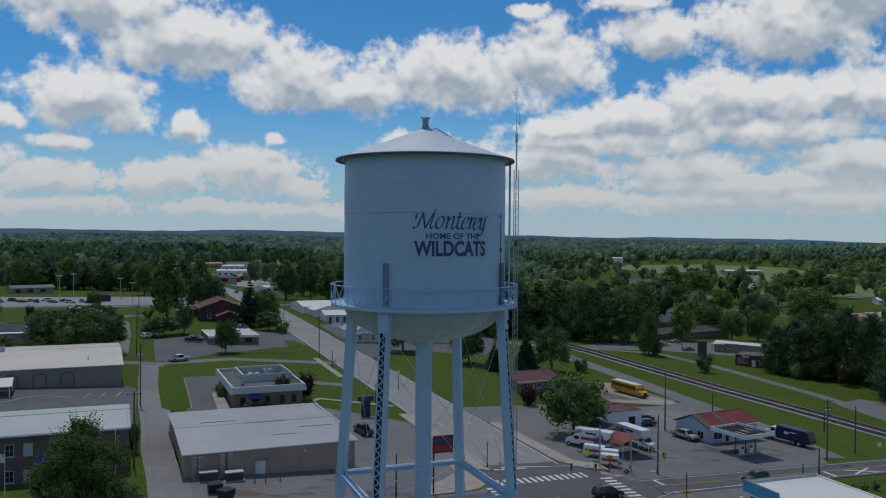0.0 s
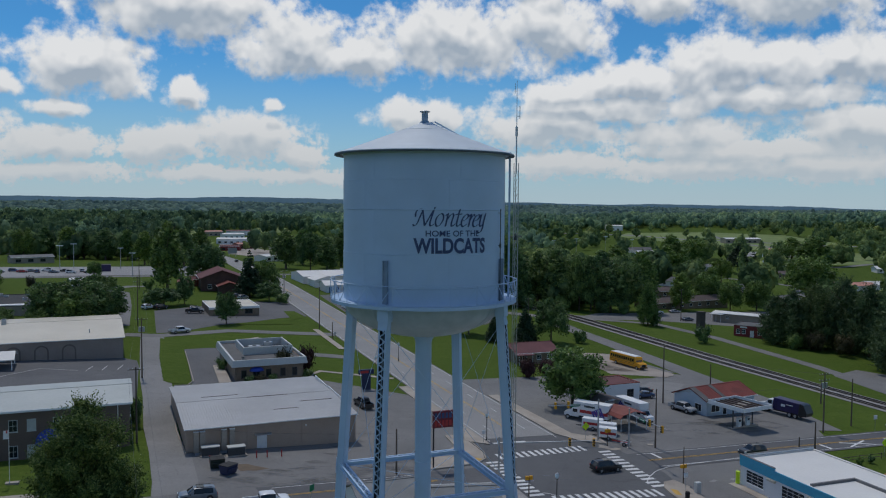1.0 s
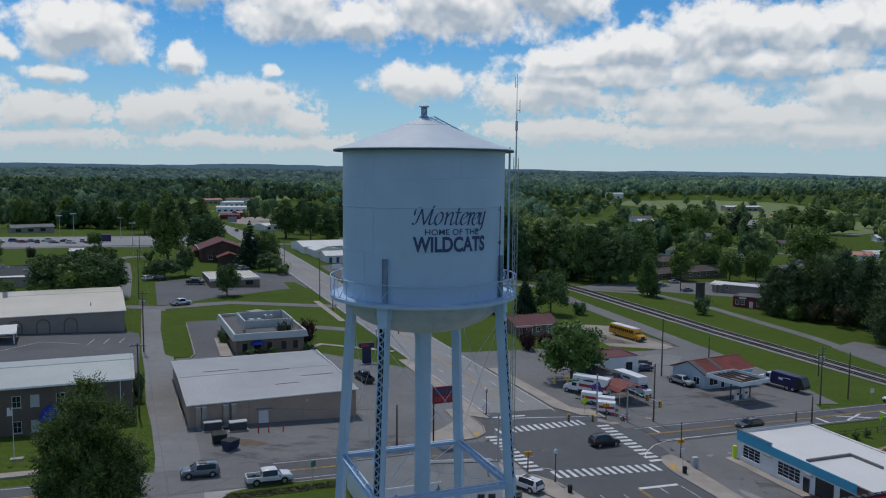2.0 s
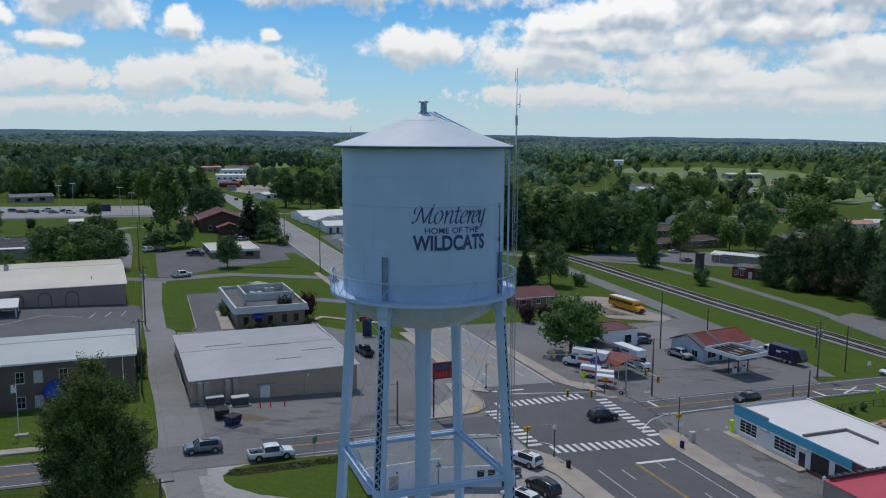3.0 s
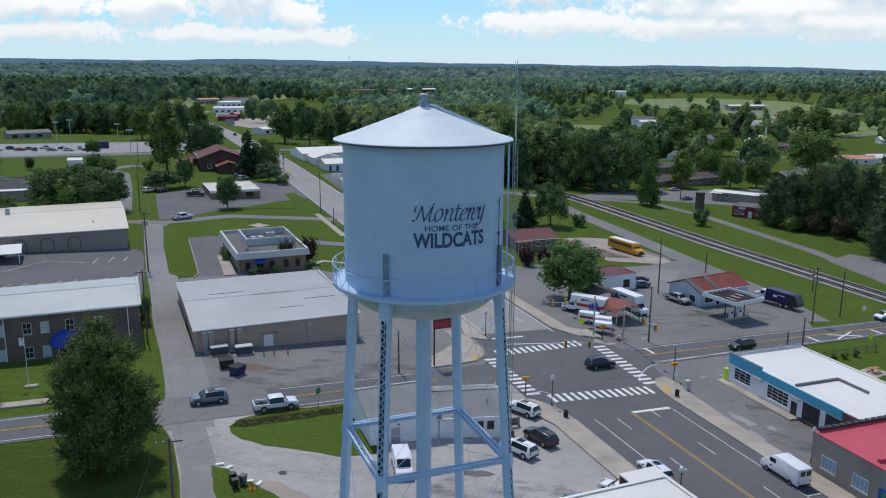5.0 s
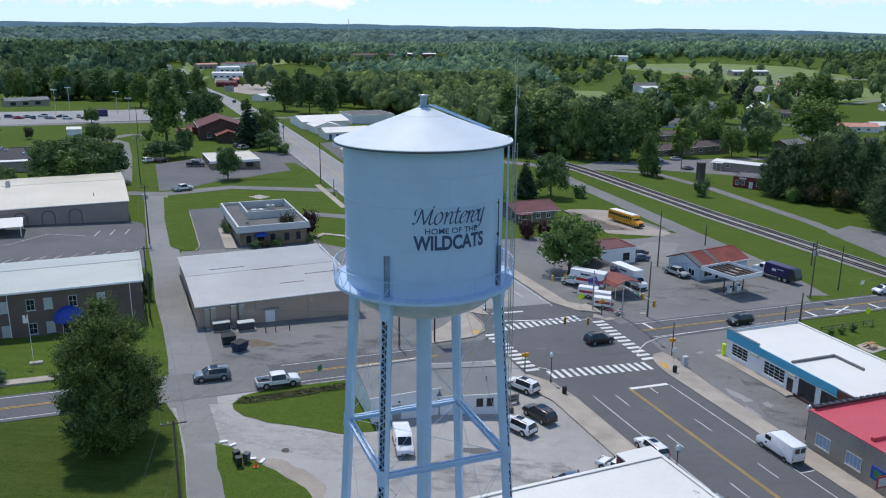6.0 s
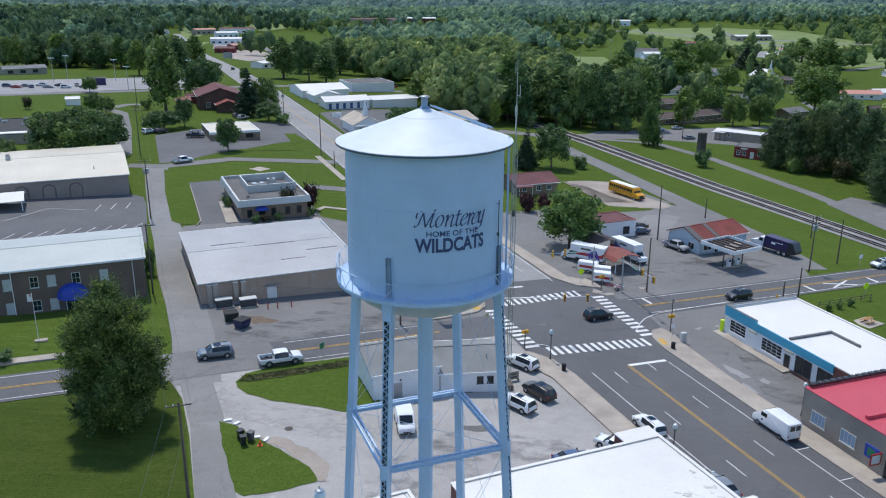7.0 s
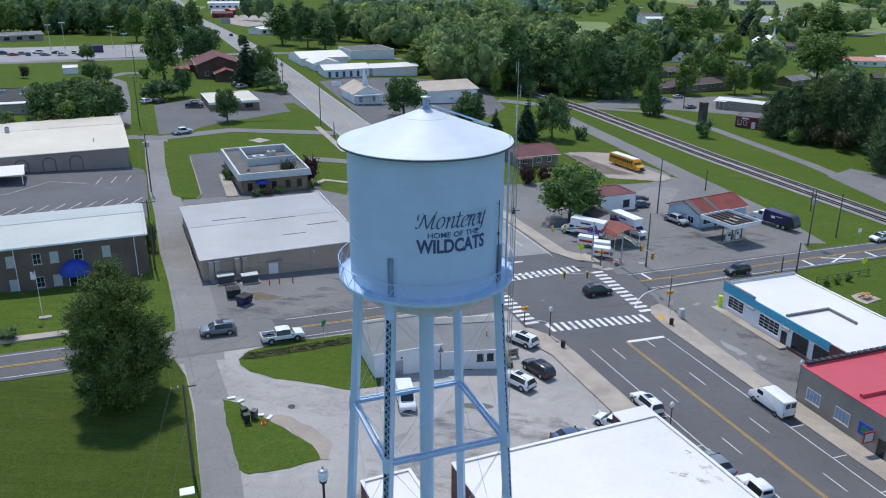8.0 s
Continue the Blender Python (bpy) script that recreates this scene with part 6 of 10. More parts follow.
def filling_station():
    w, d = 13.4, 8.6
    e = building("filling_station", 51.5, 156.3, 29.0, w, d, 3.0, "pale_blue_wall", "pale blue filling station with rusty red metal roof", "filling station", "gable", "rust_metal", 1.9, 0.4, z=-2.4, ribs=0.7, axis="x")
    window(e, w, d, "left", 5.6, 0.8, 1.7, 1.5, "white_paint", 0)
    window(e, w, d, "front", 1.2, 0.8, 2.4, 1.5, "white_paint", 0)
    window(e, w, d, "front", 4.4, 0.0, 1.1, 2.1, "white_paint", 0, "glazed_door", mullions=0)
    window(e, w, d, "front", 6.5, 0.8, 2.2, 1.5, "white_paint", 0)
    slab(e, "air_unit", "steel", (-0.5, 0, 4.6, 5.6, 1.1, 1.9))
    for u0, u1 in ((-0.42, 1.0), (4.6, 5.6)):
        for s in (0, 1):
            bm = bmesh.new()
            y0, y1 = ((-0.45, d / 2) if s == 0 else (d + 0.45, d / 2))
            bar(bm, ((u0 + u1) / 2, y0, 3.19), ((u0 + u1) / 2, y1, 5.09), u1 - u0, 0.04, (1, 0, 0))
            part("roof_strip", bm, M["shingle"], e, "grey shingle strip between red sheets")
    # canopy over the pumps
    c = empty("pump_canopy", 50.4, 151.4, 29.0, z=-2.85, label="white flat canopy on dark posts over fuel pumps", category="canopy")
    cw, cd = 7.2, 8.0
    x0 = 0.6
    part("deck", boxes((x0, x0 + cw, -cd + 0.6, 0.6, 4.35, 4.45)), M["black_roof"], c)
    for dims in ((x0 - 0.15, x0 + cw + 0.15, -cd + 0.45, -cd + 0.6, 4.2, 4.95), (x0 - 0.15, x0 + cw + 0.15, 0.6, 0.75, 4.2, 4.95), (x0 - 0.15, x0, -cd + 0.6, 0.6, 4.2, 4.95), (x0 + cw, x0 + cw + 0.15, -cd + 0.6, 0.6, 4.2, 4.95)):
        slab(c, "fascia", "white_paint", dims)
    for k in range(6):
        slab(c, "deck_beam", "dark_wood", (x0 + 0.5 + 1.2 * k, x0 + 0.68 + 1.2 * k, -cd + 0.6, 0.6, 4.45, 4.62))
    for k in range(3):
        slab(c, "deck_sheet", "stucco", (x0 + 1.6 + 1.8 * k, x0 + 2.2 + 1.8 * k, -cd + 2.2 + 0.8 * k, -3.4 + 0.5 * k, 4.625, 4.65))
    for k in range(3):
        bm = bmesh.new()
        tube(bm, (x0 + 1.0 + 2.6 * k, -4.2, 0.0), (x0 + 1.0 + 2.6 * k, -4.2, 4.35), 0.13, n=10)
        part("post", bm, M["dark_conduit"], c)
    part("island", boxes((x0 + 0.2, x0 + 7.0, -4.8, -3.6, 0.2, 0.63)), M["concrete"], c)
    for u in (2.6, 4.9):
        p = pose(50.4, 151.4, -2.4, 0, 0, 29.0) @ Vector((x0 + u, -4.2, 0.18))
        pump = empty("fuel_pump", p.x, p.y, 29.0, z=p.z, label="pale grey fuel pump under a canopy", category="fuel pump", group="fuel pumps")
        part("cabinet", boxes((-0.4, 0.4, -0.25, 0.25, 0, 1.45), (-0.44, 0.44, -0.28, 0.28, 1.45, 1.6)), M["white_paint"], pump)
        part("display", boxes((-0.28, 0.28, -0.27, -0.25, 0.95, 1.35)), M["glass"], pump)


def trailer_yard():
    w, d = 9.5, 7.5
    e = building("block_workshop", 32.5, 164.6, 22.0, w, d, 3.4, "siding", "white block workshop with rust red flat roof", "workshop", "flat", "red_shingle", z=-1.6, parapet=0.3, fascia="rust_metal")
    window(e, w, d, "front", 6.4, 0.6, 1.6, 1.6, "dark_conduit", 1)
    for x, y, cw, cd, mat, label in ((31.8, 141.8, 5.6, 6.0, "rust_metal", "open carport with arched rust red metal roof"), (29.5, 150.8, 6.0, 6.5, "dark_shingle", "open carport with dark brown metal roof")):
        c = empty("carport", x, y, 24.0, label=label, category="carport")
        bm = bmesh.new()
        prof = [(-0.2, 2.3), (0.35, 2.85), (cw / 2, 3.4), (cw - 0.35, 2.85), (cw + 0.2, 2.3)]
        lo = [[bm.verts.new((a, s, z)) for a, z in prof] for s in (0, cd)]
        hi = [[bm.verts.new((a, s, z + 0.07)) for a, z in prof] for s in (0, cd)]
        for i in range(4):
            bm.faces.new((hi[0][i], hi[0][i + 1], hi[1][i + 1], hi[1][i]))
            bm.faces.new((lo[0][i], lo[1][i], lo[1][i + 1], lo[0][i + 1]))
            for k in (0, 1):
                bm.faces.new((lo[k][i], lo[k][i + 1], hi[k][i + 1], hi[k][i]))
        for i in (0, 4):
            bm.faces.new((lo[0][i], hi[0][i], hi[1][i], lo[1][i]))
        part("roof", bm, M[mat], c)
        for u in (0.05, cw - 0.05):
            for v in (0.2, cd / 2, cd - 0.2):
                slab(c, "post", "white_paint", (u - 0.04, u + 0.04, v - 0.04, v + 0.04, -0.4, 2.4))


FAR_PLOTS = []


def far_buildings():
    e = building("small_office", -73.0, 254.2, 23.0, 15.5, 20.0, 2.9, "buff_brick", "low brown office with white flat roof", "office", "flat", "cream_metal", z=2.8, parapet=0.4, fascia="white_paint")
    for u in (2.0, 6.5, 11.0):
        window(e, 15.5, 20.0, "front", u, 0.7, 2.4, 1.4, "dark_conduit", 0)
    slab(e, "fascia", "white_paint", (-0.2, 15.7, -0.2, 0.0, 2.3, 3.0))
    e = building("red_barn", -94.5, 318.0, 20.0, 16.0, 22.0, 5.0, "dark_wood", "dark brown barn-like hall with red roof", "hall", "gable", "red_shingle", 3.2, 0.8, axis="y")
    for u in (2.5, 11.5):
        window(e, 16.0, 22.0, "front", u, 1.0, 1.6, 1.8, "white_paint", 1)
    panel_door(e, 16.0, 22.0, "front", 6.8, 0, 2.4, 2.4, "dark_wood")
    building("red_barn_wing", -86.0, 312.0, 20.0, 8.0, 9.0, 2.8, "dark_wood", "lean-to wing with bright red roof", "hall", "gable", "rust_metal", 1.6, 0.5, axis="y")
    building("small_red_shed", -104.5, 321.0, 20.0, 5.5, 5.0, 2.6, "rust_metal", "small shed with rusty tin roof", "shed", "gable", "rust_metal", 1.0, 0.3)
    building("small_red_shed", -104.0, 333.0, 20.0, 6.0, 5.0, 2.8, "rust_metal", "small shed with rusty red roof", "shed", "gable", "red_shingle", 1.0, 0.3)
    # white motel with blue doors, in two wings
    e = building("motel_wing", -47.8, 334.6, 23.0, 18.5, 12.0, 3.0, "siding", "white motel wing with blue doors", "motel", "gable", "white_roof", 1.5, 0.7, z=2.0)
    for k in range(6):
        panel_door(e, 18.5, 12.0, "front", 1.2 + 3.0 * k, 0, 1.15, 2.3, "blue_door")
        slab(e, "porch_post", "white_paint", (0.2 + 3.0 * k, 0.32 + 3.0 * k, -0.9, -0.78, -0.6, 3.0))
    slab(e, "walkway", "concrete", (-0.3, 18.8, -1.4, 0, -0.8, -0.1))
    building("motel_wing", -29.6, 345.8, 23.0, 20.0, 10.0, 3.0, "siding", "white motel wing with plain white walls", "motel", "gable", "white_roof", 1.2, 0.5, z=1.4)
    f = building("motel_hall", -62.5, 366.0, 23.0, 21.0, 26.0, 3.4, "siding", "white motel hall with low white roof", "motel", "gable", "white_roof", 1.6, 0.5, z=2.4)
    panel_door(f, 21.0, 26.0, "front", 3.0, 0, 2.2, 2.6, "blue_door")
    g = building("motel_office", -55.0, 352.0, 23.0, 11.0, 13.0, 3.2, "siding", "white motel office with pitched roof", "motel", "gable", "white_roof", 1.8, 0.5, z=2.2, axis="y")
    panel_door(g, 11.0, 13.0, "front", 2.0, 0, 1.6, 2.3, "blue_door")
    e = building("flat_school", -44.5, 400.0, 23.0, 22.0, 22.0, 3.8, "siding", "pale flat-roofed hall behind a motel", "hall", "flat", "shingle", z=1.6, parapet=0.4, fascia="white_roof")
    # white church front and its long hall
    c = building("church", -30.2, 277.5, 22.5, 9.5, 16.0, 3.4, "siding", "small white church with columned porch and steeple", "church", "gable", "tan_shingle", 2.6, 0.6, z=1.2, axis="y")
    for k in range(5):
        slab(c, "column", "white_paint", (0.3 + 2.2 * k, 0.55 + 2.2 * k, -1.9, -1.65, -0.5, 3.1))
    slab(c, "porch_roof", "white_paint", (-0.3, 9.8, -2.1, 0, 3.1, 3.35))
    for u in (1.6, 6.4):
        window(c, 9.5, 16.0, "front", u, 0.6, 1.3, 1.9, "white_paint", 1, pane="blue_glass")
    panel_door(c, 9.5, 16.0, "front", 3.9, 0, 1.7, 2.5, "white_paint")
    bm = boxes((3.9, 5.6, 2.0, 3.7, 5.4, 7.4))
    for k in range(4):
        pass
    st = part("steeple", bm, M["white_paint"], c)
    bm = bmesh.new()
    tube(bm, (4.75, 2.85, 7.4), (4.75, 2.85, 12.0), 1.0, 0.03, n=8)
    part("spire", bm, M["white_paint"], st)
    h = building("church_hall", -9.5, 284.5, 22.5, 23.5, 21.0, 4.0, "siding", "long white church hall with tan roof", "hall", "gable", "tan_shingle", 1.9, 0.5, z=0.4)
    panel_door(h, 23.5, 21.0, "front", 19.0, 0, 1.2, 2.2, "dark_conduit")
    slab(h, "wall_unit", "steel", (16, 16.9, -0.5, 0, 0.8, 1.5), (13, 13.9, -0.5, 0, 0.8, 1.5))
    d = building("red_roof_house", 18.6, 200.4, 20.0, 11.5, 11.0, 2.6, "buff_brick", "low brick house with dark red shingle roof", "house", "gable", "red_shingle", 1.7, 0.6, axis="x", z=-0.9)
    for u in (1.5, 5.5, 8.4):
        window(d, 11.5, 11.0, "front", u, 0.9, 1.3, 1.2)
    for u in (-0.4, 3.2):
        slab(d, "porch_post", "white_paint", (u, u + 0.12, -2.4, -2.28, -0.6, 2.5))
    slab(d, "porch_roof", "red_shingle", (-0.8, 3.8, -2.6, -0.5, 2.5, 2.66))
    # beyond the railway
    e = building("red_shop", 97.4, 270.0, -32.0, 15.0, 11.0, 3.6, "red_painted", "dark red wooden shop with white windows", "shop", "flat", "shingle", z=-4.4, parapet=0.4)
    for u in (0.8, 2.6, 7.6, 12.0):
        window(e, 15.0, 11.0, "front", u, 1.0, 1.2, 1.5)
    panel_door(e, 15.0, 11.0, "front", 5.2, 0, 1.2, 2.2, "white_paint")
    slab(e, "sign_board", "white_paint", (2.0, 4.2, -0.12, 0, 2.9, 3.4))
    slab(e, "side_shed", "black_paint", (10.4, 15.2, -2.2, -0.1, -0.5, 1.9))
    e = building("trailer_home", 102.5, 306.5, -40.0, 17.0, 6.5, 2.8, "stucco", "long grey mobile home with white roof", "mobile home", "gable", "white_roof", 0.5, 0.4, z=-4.2)
    window(e, 17.0, 6.5, "front", 5.0, 1.0, 1.2, 1.1)
    for k in range(3):
        slab(e, "porch_post", "white_paint", (0.2 + 1.8 * k, 0.3 + 1.8 * k, -2.2, -2.1, -0.6, 2.6))
    slab(e, "porch_roof", "white_roof", (-0.4, 4.4, -2.5, -0.4, 2.6, 2.72))
    building("grey_house", 116.5, 298.0, -30.0, 7.5, 8.0, 3.0, "red_brick", "small brick house with pale grey roof", "house", "gable", "grey_metal", 1.6, 0.4, axis="y")
    s = empty("brick_chimney", 86.8, 271.5, 20.0, label="lone old brick and concrete chimney stump", category="chimney")
    part("shaft", boxes((-1.05, 1.05, -1.05, 1.05, -0.5, 7.0)), M["old_concrete"], s)
    part("cap", boxes((-1.15, 1.15, -1.15, 1.15, 7.0, 7.3)), M["old_concrete"], s)
    # low houses among the trees on the far side
    rng = random.Random(4)
    NEAR_HOUSES = [
        (86, 334, 28, 44, 10, "buff_brick", "dark_shingle"), (99, 384, 17, 18, 10, "buff_brick", "dark_shingle"), (115, 446, 8, 22, 11, "siding", "shingle"),
        (137, 449, 8, 12, 13, "siding", "white_roof"), (157, 371, 33, 13, 8, "buff_brick", "light_shingle"), (219, 456, -6, 23, 10, "siding", "pink_roof"),
        (243, 462, 4, 18, 10, "siding", "white_roof"), (197, 396, -14, 5.5, 5, "stucco", "light_shingle"),
    ]
    FAR_HOUSES = [
        (206, 394, -10, 9, 7, "dark_wood", "dark_shingle"), (268, 690, -10, 22, 10, "siding", "white_roof"), (326, 709, 22, 28, 11, "siding", "teal_roof"),
        (214, 520, -6, 14, 9, "buff_brick", "dark_shingle"), (176, 560, 12, 20, 10, "siding", "light_shingle"), (300, 560, -8, 24, 11, "siding", "white_roof"),
        (330, 500, -8, 22, 11, "stucco", "pink_roof"), (150, 420, 20, 12, 8, "buff_brick", "shingle"), (280, 470, 0, 18, 9, "siding", "shingle"),
    ]
    HOUSES = NEAR_HOUSES + FAR_HOUSES
    for x, y, turn, w, dd, wall, roofm in HOUSES:
        e = building("bungalow", x, y, turn, w, dd, 2.8, wall, "low bungalow among trees with pitched roof", "house", "gable", roofm, 1.7, 0.6)
        for k in range(int(w / 5)):
            window(e, w, dd, "front", 1.6 + 5 * k, 0.9, 1.6, 1.2, "white_paint", 0)
    building("long_house", 153, 700, -8, 26, 12, 5.4, "siding", "long pale two-storey house behind trees", "house", "gable", "shingle", 2.4, 0.5)
    c = building("chapel", 198, 518, -5, 13, 24, 3.6, "siding", "pale chapel with a slim white spire", "church", "gable", "white_roof", 4.6, 0.6, axis="y")
    st = part("steeple", boxes((5.6, 7.4, 1.2, 3.0, 6.6, 9.4)), M["white_paint"], c)
    bm = bmesh.new()
    tube(bm, (6.5, 2.1, 9.4), (6.5, 2.1, 15.4), 0.8, 0.03, n=8)
    part("spire", bm, M["white_paint"], st)
    # town beyond the far end of the main street
    SHOPS = [
        (-233, 838, 8, 31, 14, 5, "siding", "white_roof"), (-248, 921, 30, 24, 14, 5, "siding", "white_roof"), (-198, 723, 4, 17, 10, 4, "red_painted", "red_shingle"),
        (-191, 760, 40, 15, 12, 4.5, "red_brick", "pink_roof"), (-284, 965, 34, 24, 16, 5, "stucco", "pink_roof"), (-262, 985, 12, 40, 16, 5, "siding", "red_shingle"),
        (-114, 524, 60, 18, 10, 3.4, "siding", "white_roof"), (-327, 957, 10, 13, 10, 4, "siding", "shingle"), (-310, 452, 30, 56, 18, 4, "siding", "shingle"),
    ]
    HALLS = [
        (-228, 430, 38, 21, 11, 3.2, "stucco", "light_shingle"), (-262, 414, 32, 26, 11, 3.2, "stucco", "shingle"), (-140, 1160, 8, 90, 24, 6, "stucco", "red_shingle"),
        (-60, 1180, 8, 60, 20, 6, "red_brick", "white_roof"), (165, 684, 6, 20, 11, 4.5, "siding", "white_roof"), (232, 818, 0, 14, 10, 4, "stucco", "rust_metal"),
        (222, 1103, 0, 22, 12, 6, "siding", "white_roof"), (310, 890, 6, 40, 14, 4.5, "stucco", "white_roof"), (298, 742, -20, 16, 11, 4, "siding", "pink_roof"),
    ]
    for x, y, turn, w, dd, hh, wall, roofm in SHOPS + HALLS:
        e = building("roadside_building", x, y, turn, w, dd, hh, wall, "low commercial building far along the street", "building", "gable", roofm, 1.2, 0.4)
        for k in range(min(8, int(w / 6))):
            window(e, w, dd, "front", 2 + 6 * k, 0.9, 2.6, 1.6, "dark_conduit", 0)
    for x, y, turn, w, dd in [q[:5] for q in HOUSES + SHOPS + HALLS]:
        m = pose(x, y, 0, 0, 0, turn) @ Vector((w / 2, dd / 2, 0))
        FAR_PLOTS.append((m.x, m.y, 0.5 * max(w, dd) + 5))
        m = pose(x, y, 0, 0, 0, turn) @ Vector((w / 2, -12, 0))
        FAR_PLOTS.append((m.x, m.y, 0.4 * w + 4))
    FAR_PLOTS.extend([(204, 530, 22), (165, 706, 20), (200, 480, 26)])
    # long flats beyond the car park
    a = building("apartment_building", -372, 590, 58, 84, 16, 10.5, "stucco", "long pale three-storey flats behind trees", "apartment building", "flat", "white_roof", parapet=0.8, fascia="white_roof")
    for k in range(20):
        for z in (0.8, 4.2, 7.6):
            window(a, 84, 16, "front", 2 + 4.1 * k, z, 1.8, 1.6, "white_paint", 0)
    FAR_PLOTS.append((-350, 630, 30))
    b = empty("scoreboard", -154, 596, 20, label="grey scoreboard on posts beside a playing field", category="scoreboard")
    part("board", boxes((-3.2, 3.2, -0.2, 0.2, 2.2, 6.4)), M["grey_metal"], b)
    for k in (-2.4, 2.4):
        part("post", boxes((k - 0.12, k + 0.12, -0.1, 0.1, -0.4, 2.2)), M["steel"], b)
    b = empty("players_shelter", 68, 706, 0, label="low white-roofed shelter beside a ball field", category="shelter")
    part("wall", boxes((-5, 5, 2, 2.2, -0.4, 2.6), (-5, -4.8, -1.5, 2, -0.4, 2.6), (4.8, 5, -1.5, 2, -0.4, 2.6)), M["stucco"], b)
    part("roof", boxes((-5.4, 5.4, -2.2, 2.5, 2.6, 2.8)), M["white_roof"], b)
    # flat roof with clutter beside the far lane
    r = building("cluttered_workshop", -143, 228.5, 20.0, 24.0, 34.0, 3.0, "stucco", "low workshop with black roof and white units", "workshop", "flat", "black_roof", parapet=0.3, z=5.2)
    rng = random.Random(9)
    for k in range(12):
        rooftop_unit(r, 1.5 + rng.random() * 20, 6 + rng.random() * 26, 2.95, 1 + rng.random(), 1 + rng.random(), 0.5 + rng.random() * 0.6)
    slab(r, "white_cover", "white_roof", (1, 13, 0.4, 5, 2.96, 3.2), (14.5, 23, 0.6, 4, 2.96, 3.3))
    building("purple_kiosk", -166, 383, 22, 9, 6, 3.2, "purple", "small purple kiosk in the far car park", "kiosk", "flat", "shingle", parapet=0.3)
    for x, y, lab in ((-144, 313, "pale garden shed behind the trees"), (-137, 317, "dark garden shed behind the trees")):
        building("garden_shed", x, y, 20, 5, 4, 2.3, "siding" if "pale" in lab else "dark_wood", lab, "shed", "gable", "white_roof" if "pale" in lab else "dark_shingle", 0.8, 0.2)


M["grey_felt"] = speckled("grey_green_roof_felt", (0.15, 0.155, 0.152), (0.24, 0.245, 0.24), 0.25, 6)
M["light_tan"] = plain("pale_tan_duct_paint", (0.36, 0.31, 0.26), 0.6)
M["blind"] = plain("pale_window_blind", (0.42, 0.46, 0.46), 0.4)
M["blue_glass"] = plain("pale_blue_reflective_glass", (0.22, 0.34, 0.46), 0.12)
M["arch_stain"] = speckled("darker_arch_render", (0.12, 0.1, 0.09), (0.17, 0.145, 0.13), 0.3, 5)
M["light_shingle"] = speckled("light_grey_shingles", (0.12, 0.12, 0.12), (0.2, 0.2, 0.197), 0.25, 7)
M["tan_shingle"] = speckled("tan_shingles", (0.36, 0.3, 0.24), (0.5, 0.43, 0.35), 0.25, 6)
M["white_wall"] = speckled("white_painted_block", (0.62, 0.63, 0.64), (0.78, 0.78, 0.78), 0.2, 4, 0.6)
M["pale_violet"] = speckled("pale_violet_wall", (0.3, 0.27, 0.36), (0.42, 0.38, 0.48), 0.3, 5)
M["pale_blue_wall"] = speckled("pale_blue_painted_block", (0.36, 0.44, 0.52), (0.52, 0.6, 0.66), 0.25, 5)
M["dark_wood"] = speckled("dark_brown_boards", (0.06, 0.035, 0.028), (0.13, 0.075, 0.06), 0.4, 5)
M["red_painted"] = speckled("dark_red_boards", (0.16, 0.022, 0.025), (0.27, 0.045, 0.045), 0.4, 5)
M["pink_roof"] = speckled("faded_red_roof", (0.45, 0.2, 0.15), (0.6, 0.3, 0.23), 0.3, 5)
M["teal_roof"] = speckled("blue_green_roof", (0.2, 0.36, 0.36), (0.32, 0.5, 0.5), 0.3, 5)
M["blue_door"] = plain("blue_door_paint", (0.03, 0.09, 0.22), 0.5)
M["old_concrete"] = speckled("dark_old_concrete", (0.045, 0.04, 0.034), (0.1, 0.09, 0.076), 0.4, 5)
store()
brick_offices()
warehouse()
bank()
white_workshop()
front_block()
teal_shop()
red_shop()
filling_station()
trailer_yard()
far_buildings()

# ---------------------------------------------------------------- trees
def leaf_material(name, dark, mid, light, hue=0.0):
    n = Nodes(name)
    v = n.coords()
    geo = n.add("ShaderNodeNewGeometry")
    info = n.add("ShaderNodeObjectInfo")
    c = n.ramp(geo.outputs["Random Per Island"], [(0.0, dark), (0.5, mid), (1.0, light)])
    big = n.ramp(n.noise(v, 0.22, 4), [(0.35, (0.72, 0.76, 0.8)), (0.68, (1.22, 1.15, 0.95))])
    c = n.mix(1.0, c, big, "MULTIPLY")
    tone = n.ramp(info.outputs["Random"], [(0.0, (0.75, 0.85, 0.85)), (0.5, (1.0, 1.0, 1.0)), (1.0, (1.3, 1.18, 0.9))])
    c = n.mix(1.0, c, tone, "MULTIPLY")
    m = n.finish(c, 0.55)
    n.bsdf.inputs["Specular IOR Level"].default_value = 0.25
    # thin leaves let some light through
    tr = n.add("ShaderNodeBsdfTranslucent")
    n.link(c, tr.inputs["Color"])
    mixn = n.add("ShaderNodeMixShader", Fac=0.22)
    n.link(n.bsdf.outputs[0], mixn.inputs[1])
    n.link(tr.outputs[0], mixn.inputs[2])
    n.link(mixn.outputs[0], n.out.inputs["Surface"])
    return m


